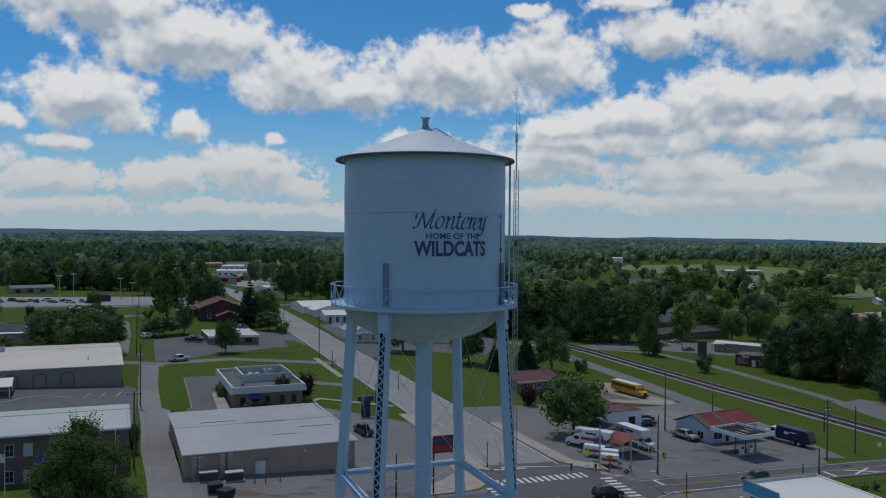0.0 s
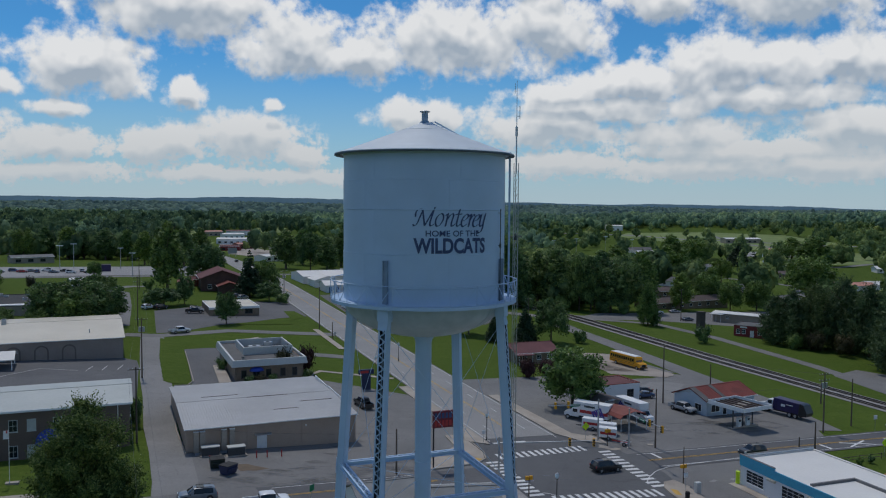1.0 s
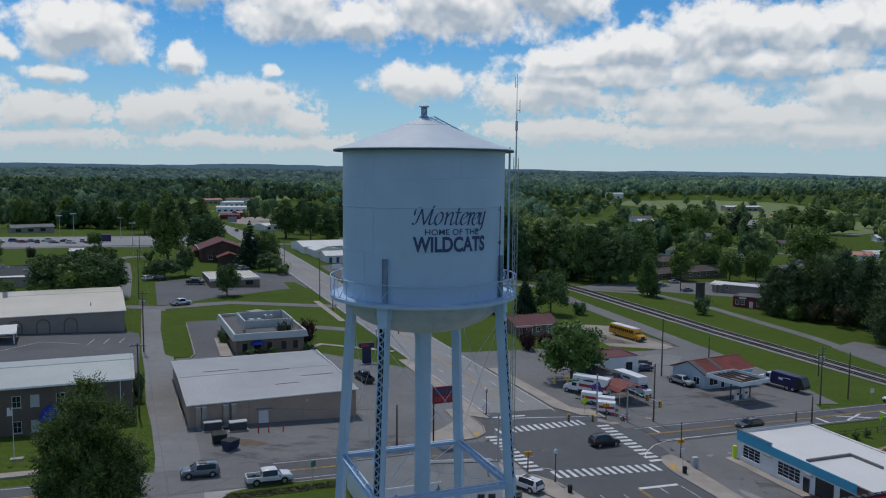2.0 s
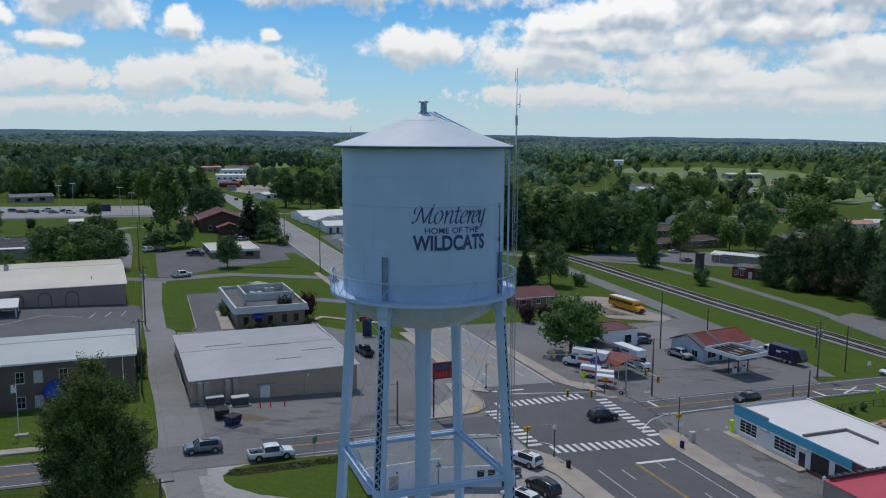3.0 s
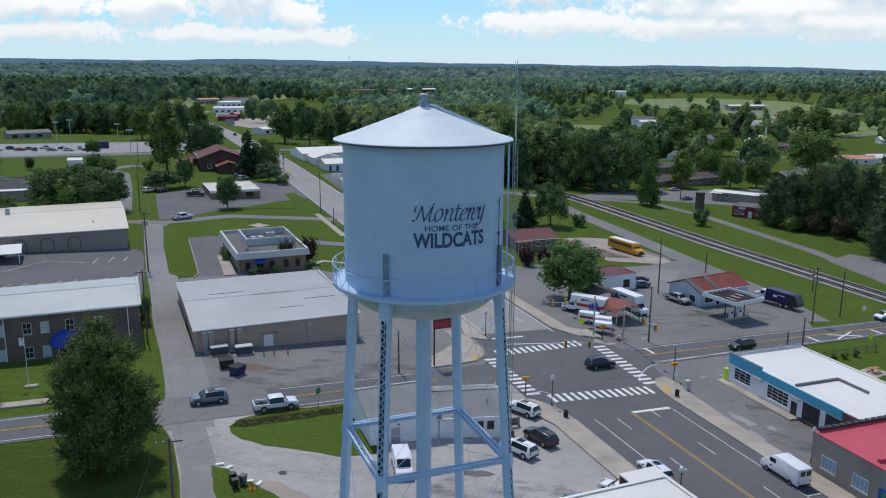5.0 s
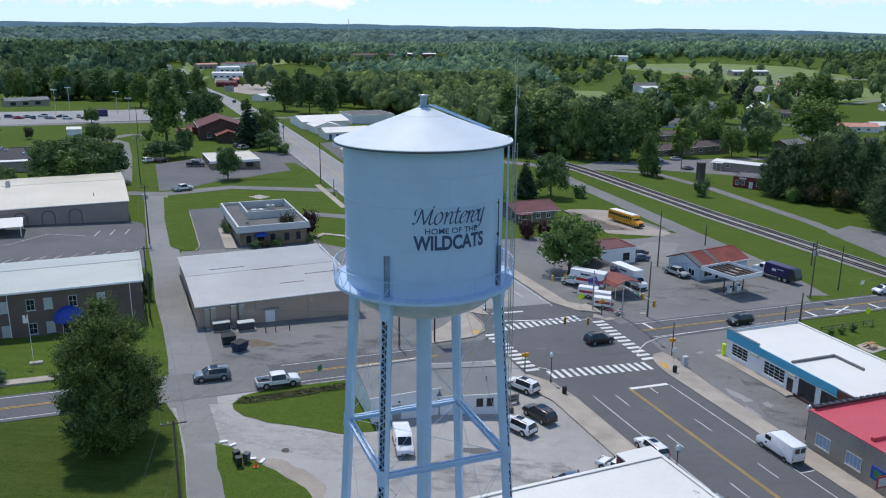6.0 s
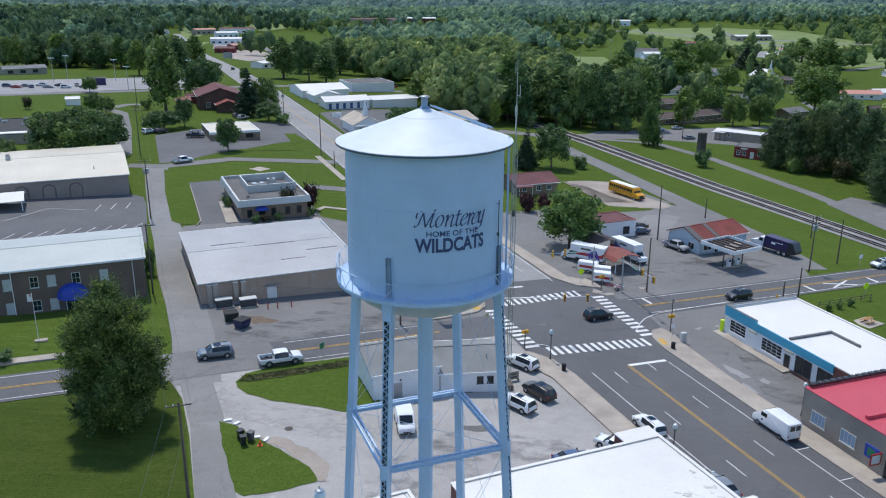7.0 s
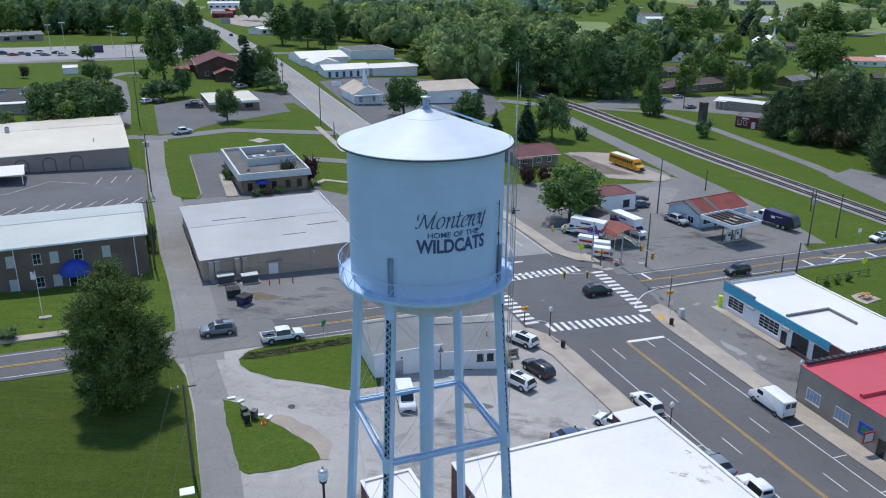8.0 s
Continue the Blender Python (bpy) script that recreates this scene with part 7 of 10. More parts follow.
M["leaf"] = leaf_material("broad_leaves", (0.045, 0.092, 0.024), (0.125, 0.215, 0.056), (0.2, 0.3, 0.085))
M["light_leaf"] = leaf_material("yellow_green_leaves", (0.09, 0.16, 0.04), (0.16, 0.255, 0.058), (0.23, 0.33, 0.085))
M["dark_leaf"] = leaf_material("dark_leaves", (0.036, 0.078, 0.028), (0.105, 0.182, 0.062), (0.17, 0.26, 0.09))
M["big_leaf"] = leaf_material("glossy_leaves", (0.03, 0.064, 0.022), (0.07, 0.125, 0.04), (0.2, 0.27, 0.11))
M["fir"] = leaf_material("fir_needles", (0.018, 0.042, 0.022), (0.03, 0.064, 0.032), (0.048, 0.088, 0.042))
M["cedar"] = leaf_material("dark_cedar_needles", (0.05, 0.09, 0.04), (0.08, 0.132, 0.056), (0.13, 0.19, 0.085))
M["red_leaf"] = leaf_material("dark_red_leaves", (0.03, 0.012, 0.012), (0.055, 0.02, 0.022), (0.075, 0.035, 0.03))
M["dry_leaf"] = leaf_material("brownish_leaves", (0.035, 0.035, 0.018), (0.06, 0.058, 0.03), (0.085, 0.08, 0.042))


def spray_mesh(rng, lobes, n, length, size):
    """Leafy twigs that stand out of the lobes, bending outwards and up, with leaves along both sides."""
    verts, faces = [], []
    for _ in range(n):
        c, rad = lobes[rng.integers(len(lobes))]
        d = rng.normal(size=3)
        d[2] = d[2] * 0.7 + 0.25
        out = np.array((c[0], c[1], 0.0))
        out /= np.linalg.norm(out) + 0.3
        d = d / np.linalg.norm(d) + 0.8 * out
        d /= np.linalg.norm(d)
        p = np.array(c) + np.array(rad) * d * 0.8
        l = length * rng.uniform(0.5, 1.25)
        side = np.cross(d, (0.0, 0.0, 1.0))
        side /= np.linalg.norm(side) + 1e-6
        for i in range(11):
            f = i / 10
            q = p + d * (l * f) + np.array((0, 0, 0.28 * l * f * f))
            s = size * (1.15 - 0.5 * f) * rng.uniform(0.7, 1.2)
            w = side * (1 if i % 2 else -1) + d * 0.7 + rng.normal(size=3) * 0.3
            w /= np.linalg.norm(w)
            u = np.cross(w, d + rng.normal(size=3) * 0.5)
            u /= np.linalg.norm(u) + 1e-6
            k = len(verts)
            verts += [tuple(q), tuple(q + w * s * 0.5 + u * s * 0.3), tuple(q + w * s * 1.1 - np.array((0, 0, 0.15 * s))), tuple(q + w * s * 0.5 - u * s * 0.3)]
            faces.append((k, k + 1, k + 2, k + 3))
    return verts, faces


def crown_mesh(rng, lobes, n_leaf, size, droop=0.0, core=0.66, loose=0.7):
    """Leaves as small bent cards round a set of lobes (centre, radii), over a loose inner mass. Returns verts, faces."""
    verts, faces = [], []
    area = [max(l[1]) ** 2 for l in lobes]
    total = sum(area)
    for (c, rad), a in zip(lobes, area):
        c = np.array(c, float)
        rad = np.array(rad, float)
        # inner mass
        k = len(verts)
        ring, seg = 5, 8
        for i in range(ring + 1):
            th = math.pi * i / ring
            for j in range(seg):
                ph = 2 * math.pi * j / seg + 0.3 * i
                q = rad * core * rng.uniform(0.75, 1.08)
                verts.append(tuple(c + q * np.array((math.sin(th) * math.cos(ph), math.sin(th) * math.sin(ph), math.cos(th)))))
        for i in range(ring):
            for j in range(seg):
                faces.append((k + i * seg + j, k + i * seg + (j + 1) % seg, k + (i + 1) * seg + (j + 1) % seg, k + (i + 1) * seg + j))
        for _ in range(int(n_leaf * a / total)):
            d = rng.normal(size=3)
            d /= np.linalg.norm(d)
            if d[2] < -0.3 and rng.random() < 0.5:
                d[2] = -d[2]
            r = rng.uniform(loose, 1.16 + 0.4 * (0.7 - loose)) * (1 + 0.18 * math.sin(5 * d[0] + 3 * d[1] + c[0]) * math.sin(4 * d[2] + c[1]))
            p = c + rad * d * r
            s = size * rng.uniform(0.6, 1.3)
            nrm = d * 0.8 + rng.normal(size=3) * 0.55
            nrm /= np.linalg.norm(nrm)
            u = np.cross(nrm, rng.normal(size=3))
            u /= np.linalg.norm(u) + 1e-9
            w = np.cross(nrm, u)
            w[2] -= droop
            k = len(verts)
            tip = p + u * s
            verts += [tuple(p - u * s * 0.5), tuple(p + w * s * 0.42 + nrm * s * 0.1), tuple(tip), tuple(p - w * s * 0.42 + nrm * s * 0.1)]
            faces.append((k, k + 1, k + 2, k + 3))
    return verts, faces


def trunk_mesh(rng, height, r, limbs, spread, fork=0.35):
    bm = bmesh.new()
    lean = Vector((rng.uniform(-0.03, 0.03), rng.uniform(-0.03, 0.03), 1))
    pts = [lean * (height * f) for f in (-0.04, 0.05, 0.25, 0.5, 0.8)]
    rad = [r * 1.5, r * 1.1, r * 0.9, r * 0.65, r * 0.25]
    for i in range(4):
        tube(bm, pts[i], pts[i + 1], rad[i], rad[i + 1], 8, False)
    for k in range(limbs):
        f = fork + (0.75 - fork) * k / max(1, limbs - 1)
        a = 2.4 * k + rng.uniform(0, 1)
        p = lean * (height * f)
        q = p + Vector((math.cos(a) * spread * rng.uniform(0.4, 0.75), math.sin(a) * spread * rng.uniform(0.4, 0.75), height * rng.uniform(0.1, 0.25)))
        tube(bm, p, q, r * 0.4, r * 0.1, 5, False)
    return bm


def tree_template(name, kind, seed, n_leaf, size, mat, label, category="tree"):
    """One tree 1 m in crown radius round the origin and h high by kind; scaled when copied."""
    rng = np.random.default_rng(seed)
    lobes = []
    if kind == "full":         # dense crown down to the ground: 10 high, radius 4.3
        h, sp = 10.0, 4.3
        for k in range(30):
            a = 2.4 * k + rng.uniform(-0.35, 0.35)
            f = k / 29
            zz = 0.7 + 8.2 * f
            rr = 3.2 * math.sqrt(max(0.03, 1 - ((zz - 3.8) / 5.6) ** 2)) * rng.uniform(0.62, 1.2) * (1.06 - 0.3 * f) * min(1.0, 0.6 + 2.0 * f)
            s = rng.uniform(0.75, 1.45) * (1.05 - 0.4 * f)
            lobes.append(((rr * math.cos(a), rr * math.sin(a), zz), (s, s, s * 0.7)))
        for k in range(30):    # boughs that stand out of the crown
            a, f = rng.uniform(0, 6.28), rng.uniform(0, 1)
            zz = 0.8 + 8.7 * f
            rr = 3.9 * math.sqrt(max(0.03, 1 - ((zz - 3.8) / 5.8) ** 2)) * (1.06 - 0.3 * f) * min(1.0, 0.6 + 2.0 * f) * rng.uniform(0.8, 1.12)
            s = rng.uniform(0.35, 0.75)
            lobes.append(((rr * math.cos(a), rr * math.sin(a), zz), (s, s, s * 0.9)))
        lobes.append(((0, 0, 4.2), (2.0, 2.0, 3.2)))
    elif kind == "spire":      # dense, tapering to a point: 10 high, radius 4
        h, sp = 10.0, 4.0
        for k in range(44):
            a = 2.4 * k + rng.uniform(-0.4, 0.4)
            f = k / 43
            zz = 0.8 + 8.9 * f
            rr = (0.75 + 2.5 * min(1, (1 - f) * 1.35) * min(1.0, 0.72 + 2 * f)) * rng.uniform(0.6, 1.12) * (1 if f < 0.93 else 0.25)
            s = rng.uniform(0.62, 1.1) * (1.1 - 0.62 * f)
            lobes.append(((rr * math.cos(a), rr * math.sin(a), zz), (s, s, s * 1.1)))
        lobes.append(((0, 0, 3.6), (2.2, 2.2, 3.0)))
        lobes.append(((0, 0, 7.0), (1.1, 1.1, 2.4)))
    elif kind == "round":      # broad oak: 10 high, radius 5
        h, sp = 10.0, 5.0
        for k in range(17):
            a = 2.4 * k + rng.uniform(-0.3, 0.3)
            f = k / 16
            zz = 2.6 + 6.3 * f
            rr = 3.4 * math.sqrt(max(0.05, 1 - ((zz - 5.0) / 4.6) ** 2)) * rng.uniform(0.75, 1.08)
            s = rng.uniform(1.25, 2.0) * (1.05 - 0.35 * f)
            lobes.append(((rr * math.cos(a), rr * math.sin(a), zz), (s, s, s * 0.85)))
        lobes.append(((0, 0, 5.4), (3.1, 3.1, 3.3)))
    elif kind == "tall":       # tall oval: 14 high, radius 4
        h, sp = 14.0, 4.0
        for k in range(18):
            a = 2.4 * k
            f = k / 17
            zz = 3.0 + 10.0 * f
            rr = 2.7 * math.sin(math.pi * min(0.95, 0.12 + 0.86 * f) ** 0.8) * rng.uniform(0.7, 1.15)
            s = rng.uniform(1.1, 1.7) * (1.1 - 0.4 * f)
            lobes.append(((rr * math.cos(a), rr * math.sin(a), zz), (s, s, s * 1.15)))
        lobes.append(((0, 0, 7.5), (2.3, 2.3, 4.6)))
    elif kind == "cone":       # conifer: 12 high, radius 3
        h, sp = 12.0, 3.0
        for k in range(16):
            f = k / 15
            zz = 1.0 + 10.6 * f
            for j in range(5 if f < 0.6 else 3):
                a = 2 * math.pi * j / 5 + k
                rr = 2.0 * (1 - f) * rng.uniform(0.75, 1.1)
                s = 0.95 * (1 - f) + 0.22
                lobes.append(((rr * math.cos(a), rr * math.sin(a), zz), (s, s, s * 0.7)))
    else:                      # shrub: 2 high, radius 1.5
        h, sp = 2.0, 1.5
        for k in range(9):
            a = 2.4 * k
            s = rng.uniform(0.5, 0.8)
            lobes.append(((0.8 * math.cos(a) * rng.uniform(0.4, 1), 0.8 * math.sin(a) * rng.uniform(0.4, 1), 0.5 + 0.12 * k), (s, s, s)))
    t = new(name)
    t.matrix_world = pose(0, 0, 0)
    tagged(t, label, category)
    if kind != "shrub":
        part("trunk", trunk_mesh(rng, h, 0.02 * h if kind != "cone" else 0.014 * h, 0 if kind == "cone" else 7, sp), M["bark"], t)
    v, f = crown_mesh(rng, lobes, n_leaf, size, core=0.5 if kind == "full" else 0.64, loose=0.6 if kind == "full" else 0.66)
    if kind in ("full", "spire"):
        v2, f2 = spray_mesh(rng, lobes, 3000, 0.95, 0.22) if kind == "full" else spray_mesh(rng, lobes, 420, 1.3, 0.3)
        f += [tuple(i + len(v) for i in q) for q in f2]
        v += v2
    mesh_part("crown", v, f, M[mat], t)
    return t, h, sp


TREES = {}


def plant(kind, x, y, h, r, label=None, turn=None, group=""):
    """A copy of a template tree, h high with a crown of radius r."""
    t, th, tr = TREES[kind]
    turn = (x * 37 + y * 11) % 360 if turn is None else turn
    m = pose(x, y, gz(x, y), 0, 0, turn) @ Matrix.Diagonal((r / tr, r / tr, h / th, 1))
    ob = copy_thing(t, m)
    if label:
        ob["label"] = label
    if group:
        ob["group"] = group
    return ob


TREES["oak"] = tree_template("tree", "round", 3, 3200, 0.4, "leaf", "broad green shade tree in full leaf")
TREES["oak2"] = tree_template("tree", "round", 8, 3200, 0.4, "dark_leaf", "broad dark green tree in full leaf")
TREES["big"] = tree_template("tree", "full", 21, 26000, 0.18, "big_leaf", "large dense green tree on a lawn")
TREES["tall"] = tree_template("tree", "tall", 5, 3200, 0.46, "dark_leaf", "tall dark green tree in full leaf")
TREES["tall2"] = tree_template("tree", "tall", 6, 3200, 0.46, "leaf", "tall green tree in full leaf")
TREES["elm"] = tree_template("tree", "tall", 16, 3200, 0.46, "light_leaf", "tall yellow-green tree in full leaf")
TREES["cedar"] = tree_template("tree", "spire", 31, 3800, 0.27, "cedar", "dense dark evergreen tree down to the ground")
TREES["pear"] = tree_template("tree", "spire", 35, 5000, 0.32, "leaf", "pointed green tree on a lawn")
TREES["cedar2"] = tree_template("tree", "spire", 33, 3800, 0.27, "cedar", "dense dark green tree down to the ground")
TREES["fir"] = tree_template("conifer", "cone", 7, 4000, 0.34, "fir", "dark green pointed conifer")
TREES["shrub"] = tree_template("shrub", "shrub", 9, 700, 0.14, "dark_leaf", "rounded dark green shrub", "shrub")
TREES["redshrub"] = tree_template("shrub", "shrub", 10, 700, 0.14, "red_leaf", "dark red leaved shrub", "shrub")
TREES["dryshrub"] = tree_template("shrub", "shrub", 11, 900, 0.13, "dry_leaf", "thin brownish ornamental tree", "shrub")

# trees that stand singly, by place, height and crown radius
plant("big", -36.6, 82.2, 16.6, 5.5, turn=40)
def grove(*trees):
    """Single trees by kind, place, height and crown radius."""
    for kind, x, y, h, r in trees:
        plant(kind, x, y, h, r)


# trees by the office and the lane
grove(
    ("oak2", -63.9, 239.9, 10, 4.4), ("tall", -104.6, 309, 27, 7.6), ("oak2", -100.5, 226.0, 13.5, 8.2), ("oak2", -107.5, 222.0, 12.5, 7.4), ("oak2", -94.0, 228.5, 11.5, 6.6), ("oak", -102.0, 221.0, 9.5, 6.4), ("fir", -73.1, 308.4, 18, 6.2),
    ("oak2", -69, 318, 14, 6), ("oak2", -63.6, 297.9, 7.3, 5.6), ("oak2", -12.7, 261.7, 12.8, 7.6), ("oak2", -92.8, 270.5, 6.5, 6),
    ("oak2", -88, 277, 10, 4), ("oak2", -108, 216, 6, 4.2), ("oak2", -116, 212, 6, 4.4), ("oak2", -126, 208, 6.5, 4.6),
    ("oak", -128, 300, 7, 4), ("oak2", -122, 296, 6.5, 4), ("oak2", -163, 292, 8, 5),
)
# trees along the main street
grove(
    ("oak2", -102.4, 349.2, 17.5, 8.6), ("tall", -62, 496.7, 21.5, 7.4), ("tall2", -66.9, 471.7, 17.8, 7), ("oak", -54, 554, 17.9, 11.2),
    ("tall", -61.8, 436.2, 19.3, 7.4), ("tall", -87.9, 456.1, 22.2, 8.6), ("oak2", -72.3, 445.4, 21.7, 8.4), ("tall2", -85.3, 495.9, 22.4, 8.4),
    ("oak", -104, 432.8, 7.1, 2.9), ("oak2", -115.9, 406.9, 12, 8.8), ("oak", -111.4, 533.9, 6.9, 2.9),
)
# shrubs beside buildings and paths
grove(
    ("shrub", -57.5, 292, 4, 3.2), ("shrub", 108, 247, 5, 3.4), ("dryshrub", 113, 244, 6, 3.6), ("dryshrub", 118.5, 237.5, 6.5, 3.8),
    ("shrub", 62, 312.5, 5, 3.6), ("shrub", 70, 312.5, 6, 4), ("shrub", 33, 314, 6, 4), ("shrub", 47, 316, 6, 4.4),
    ("dryshrub", -34.2, 173.2, 6.2, 2.3), ("redshrub", -29.9, 177.2, 6, 2.5), ("shrub", -39.4, 165, 1.6, 1.3), ("dryshrub", -37.2, 166, 1.7, 1.5),
    ("shrub", -35, 167.8, 1.6, 1.3), ("shrub", -28.8, 172.6, 1.8, 1.7), ("shrub", -48, 176.5, 2.6, 1.6), ("dryshrub", -41, 196, 3.4, 2.6),
    ("redshrub", 20, 185, 4.4, 2.8), ("redshrub", 24, 188.5, 3.6, 2.6), ("shrub", 40.7, 237.8, 3.8, 2.8), ("shrub", 80.4, 249.6, 5.5, 3.2),
)
# shrubs beside buildings and paths
grove(
    ("shrub", -98, 272, 5, 4), ("dryshrub", -152, 300, 4.6, 2.4), ("shrub", -113, 312, 4, 2.6), ("shrub", -50, 131.6, 4.2, 1.5),
    ("shrub", -51.2, 134.6, 3.6, 1.5), ("shrub", -56.4, 95.6, 1.7, 1.6), ("shrub", -58.6, 94.9, 1.7, 1.6), ("shrub", 52, 118.2, 1.5, 1),
)
# trees beside the railway
grove(
    ("fir", 24.1, 233, 12.5, 3.8), ("oak2", 32, 237, 13.4, 6), ("fir", 15, 232, 9, 3), ("oak2", 8, 243, 12, 6),
    ("oak", 25.5, 157, 12.6, 7), ("pear", 72.3, 284.3, 14.6, 4.7), ("oak2", 58.3, 317.9, 21.8, 7.9), ("tall", 65.7, 316.1, 17.1, 6.8),
    ("oak2", 72.7, 318.5, 20.4, 8.8), ("oak2", 53.7, 317.6, 22.7, 7), ("tall", 29.8, 319.5, 22.4, 6.6), ("elm", 19.9, 312.8, 10.2, 3),
)
# evergreens beside the path
grove(
    ("cedar", 105.2, 255.9, 15, 5.6), ("cedar", 109.7, 253.6, 17, 6.4), ("cedar2", 116.1, 251.6, 19.6, 7.4), ("cedar", 123.5, 248.4, 21.8, 7.8),
    ("cedar2", 127.2, 240.5, 20.9, 7.2), ("cedar", 124, 219.5, 22.5, 7.8), ("cedar", 122, 268, 15.7, 6.8), ("cedar2", 133.1, 272, 17.3, 7.2),
    ("cedar", 131, 231, 19, 7), ("cedar", 118.5, 210.5, 17, 6.4), ("cedar2", 130, 222, 20, 7),
)
# edge of the wood behind the church
grove(
    ("tall2", 79.6, 324, 24.3, 7.8), ("tall", 69.3, 353.2, 22.4, 8.8), ("oak2", 62, 330, 19, 8), ("oak", 78, 370, 17, 8.2),
    ("elm", -4.9, 366.7, 17, 8), ("elm", -12.3, 360.4, 12, 5.4), ("tall2", 12.8, 335.4, 17.9, 6.9), ("oak", 7.3, 349.6, 15.2, 5.3),
    ("elm", 25.8, 326.8, 27, 7.6), ("tall", 44.7, 323.4, 23.8, 8.5), ("oak2", 48.2, 324.5, 19.6, 7.2), ("tall", 38.6, 328.6, 22, 6.8),
    ("elm", -41.6, 493, 9.7, 4), ("oak2", -30.7, 479, 18.7, 9.7), ("elm", 41.4, 584.6, 18.9, 10.2),
)
# trees among the near houses
grove(
    ("elm", 99.3, 336.6, 15.7, 6), ("oak", 117.9, 362, 14.7, 7.2), ("elm", 133.8, 404.5, 14, 5.6), ("oak", 122, 343, 13.2, 6),
    ("oak", 134.4, 346.4, 13.8, 6.4), ("fir", 167.4, 437.7, 21.7, 9.2), ("oak", 164.3, 478.4, 14.8, 8.1), ("oak", 181.1, 399.7, 23.2, 14.4),
    ("oak2", 84, 470, 14, 8), ("elm", 96, 430, 15, 8.4), ("oak2", 84, 398, 16, 8.6), ("tall2", 92, 410, 18, 8),
)
# trees among the far houses
grove(
    ("elm", 142.2, 505.2, 26.3, 12.3), ("oak", 155.3, 497.2, 12.8, 7.4), ("oak", 188, 606.5, 21.2, 13.1), ("fir", 222, 610.1, 18.6, 10.7),
    ("fir", 166.2, 505.2, 7.3, 3.4), ("tall2", 245.4, 536.9, 26.8, 15.3), ("elm", 287.5, 669.2, 18.5, 11.7), ("tall2", 291.2, 611.5, 14.7, 9.9),
    ("tall2", 105.8, 495.3, 19.4, 10.1), ("elm", 113.5, 491.8, 15.2, 8.7), ("oak", 90.5, 484.9, 11.8, 8.2), ("oak", 256.4, 619.2, 16, 9.2),
)
# trees along the far car park
grove(
    ("tall", -222, 503.3, 18.3, 7.5), ("tall2", -231.7, 502.3, 20.4, 8.1), ("tall", -205.1, 494.9, 19.2, 8), ("tall", -245.2, 502.2, 20.4, 7.4),
    ("tall2", -192.8, 497.8, 19.3, 6.7), ("oak2", -252.9, 490.7, 19.6, 7.9), ("tall2", -164.1, 447.8, 18.8, 6.6), ("tall", -140, 439.8, 21.2, 7.4),
    ("tall", -141, 474.8, 21.5, 7), ("oak", -152.6, 355.9, 6.8, 3.9), ("tall", -212, 512, 20, 8), ("oak2", -238, 516, 20, 8),
    ("tall", -180, 516, 21, 8), ("tall2", -160, 498, 20, 7.6),
)
# the templates themselves stand among the woods
for k, (t, th, tr) in enumerate(TREES.values()):
    x, y = -6 + 5.5 * k, 420 + 14 * k
    t.matrix_world = pose(x, y, gz(x, y), 0, 0, 30 * k)


def wood_card(rng, lobes, leaves, size, ring=4, seg=6):
    """A light tree for the woods: a few lumpy lobes with loose leaf clumps, 1 m high."""
    v, f = [], []
    for c, rad in lobes:
        k = len(v)
        for i in range(ring + 1):
            th = math.pi * i / ring
            for j in range(seg):
                ph = 2 * math.pi * (j + 0.5 * (i % 2)) / seg
                q = rad * rng.uniform(0.66, 1.02)
                v.append((c[0] + q * math.sin(th) * math.cos(ph), c[1] + q * math.sin(th) * math.sin(ph), c[2] + q * 1.15 * math.cos(th)))
        for i in range(ring):
            for j in range(seg):
                f.append((k + i * seg + j, k + i * seg + (j + 1) % seg, k + (i + 1) * seg + (j + 1) % seg, k + (i + 1) * seg + j))
        for _ in range(leaves):
            d = rng.normal(size=3)
            d[2] = abs(d[2]) * 0.9 + 0.05 * d[2]
            d /= np.linalg.norm(d)
            p = np.array(c) + d * rad * rng.uniform(0.95, 1.2)
            nrm = d + rng.normal(size=3) * 0.5
            nrm /= np.linalg.norm(nrm)
            u = np.cross(nrm, rng.normal(size=3))
            u /= np.linalg.norm(u)
            w = np.cross(nrm, u)
            s = size * rng.uniform(0.6, 1.3)
            k = len(v)
            v += [tuple(p - u * s), tuple(p + w * s * 0.7), tuple(p + u * s), tuple(p - w * s * 0.7)]
            f.append((k, k + 1, k + 2, k + 3))
    return np.array(v), np.array(f)


def spindles(seed, n):
    """Far trees: single uneven crowns, some pointed, 1 m high."""
    rng = np.random.default_rng(seed)
    out = []
    for k in range(n):
        v, f = [], []
        prof = [(0.42, 0.15), (0.5, 0.5), (0.4 if k % 4 else 0.2, 0.8), (0.1, 1.0)]
        for r, z in prof:
            for j in range(5):
                a = 2 * math.pi * j / 5 + 0.6 * z
                q = r * rng.uniform(0.75, 1.2)
                v.append((q * math.cos(a), q * math.sin(a), z + rng.uniform(-0.05, 0.05)))
        for i in range(3):
            for j in range(5):
                f.append((5 * i + j, 5 * i + (j + 1) % 5, 5 * i + 5 + (j + 1) % 5, 5 * i + 5 + j))
        out.append((np.array(v), np.array(f)))
    return out


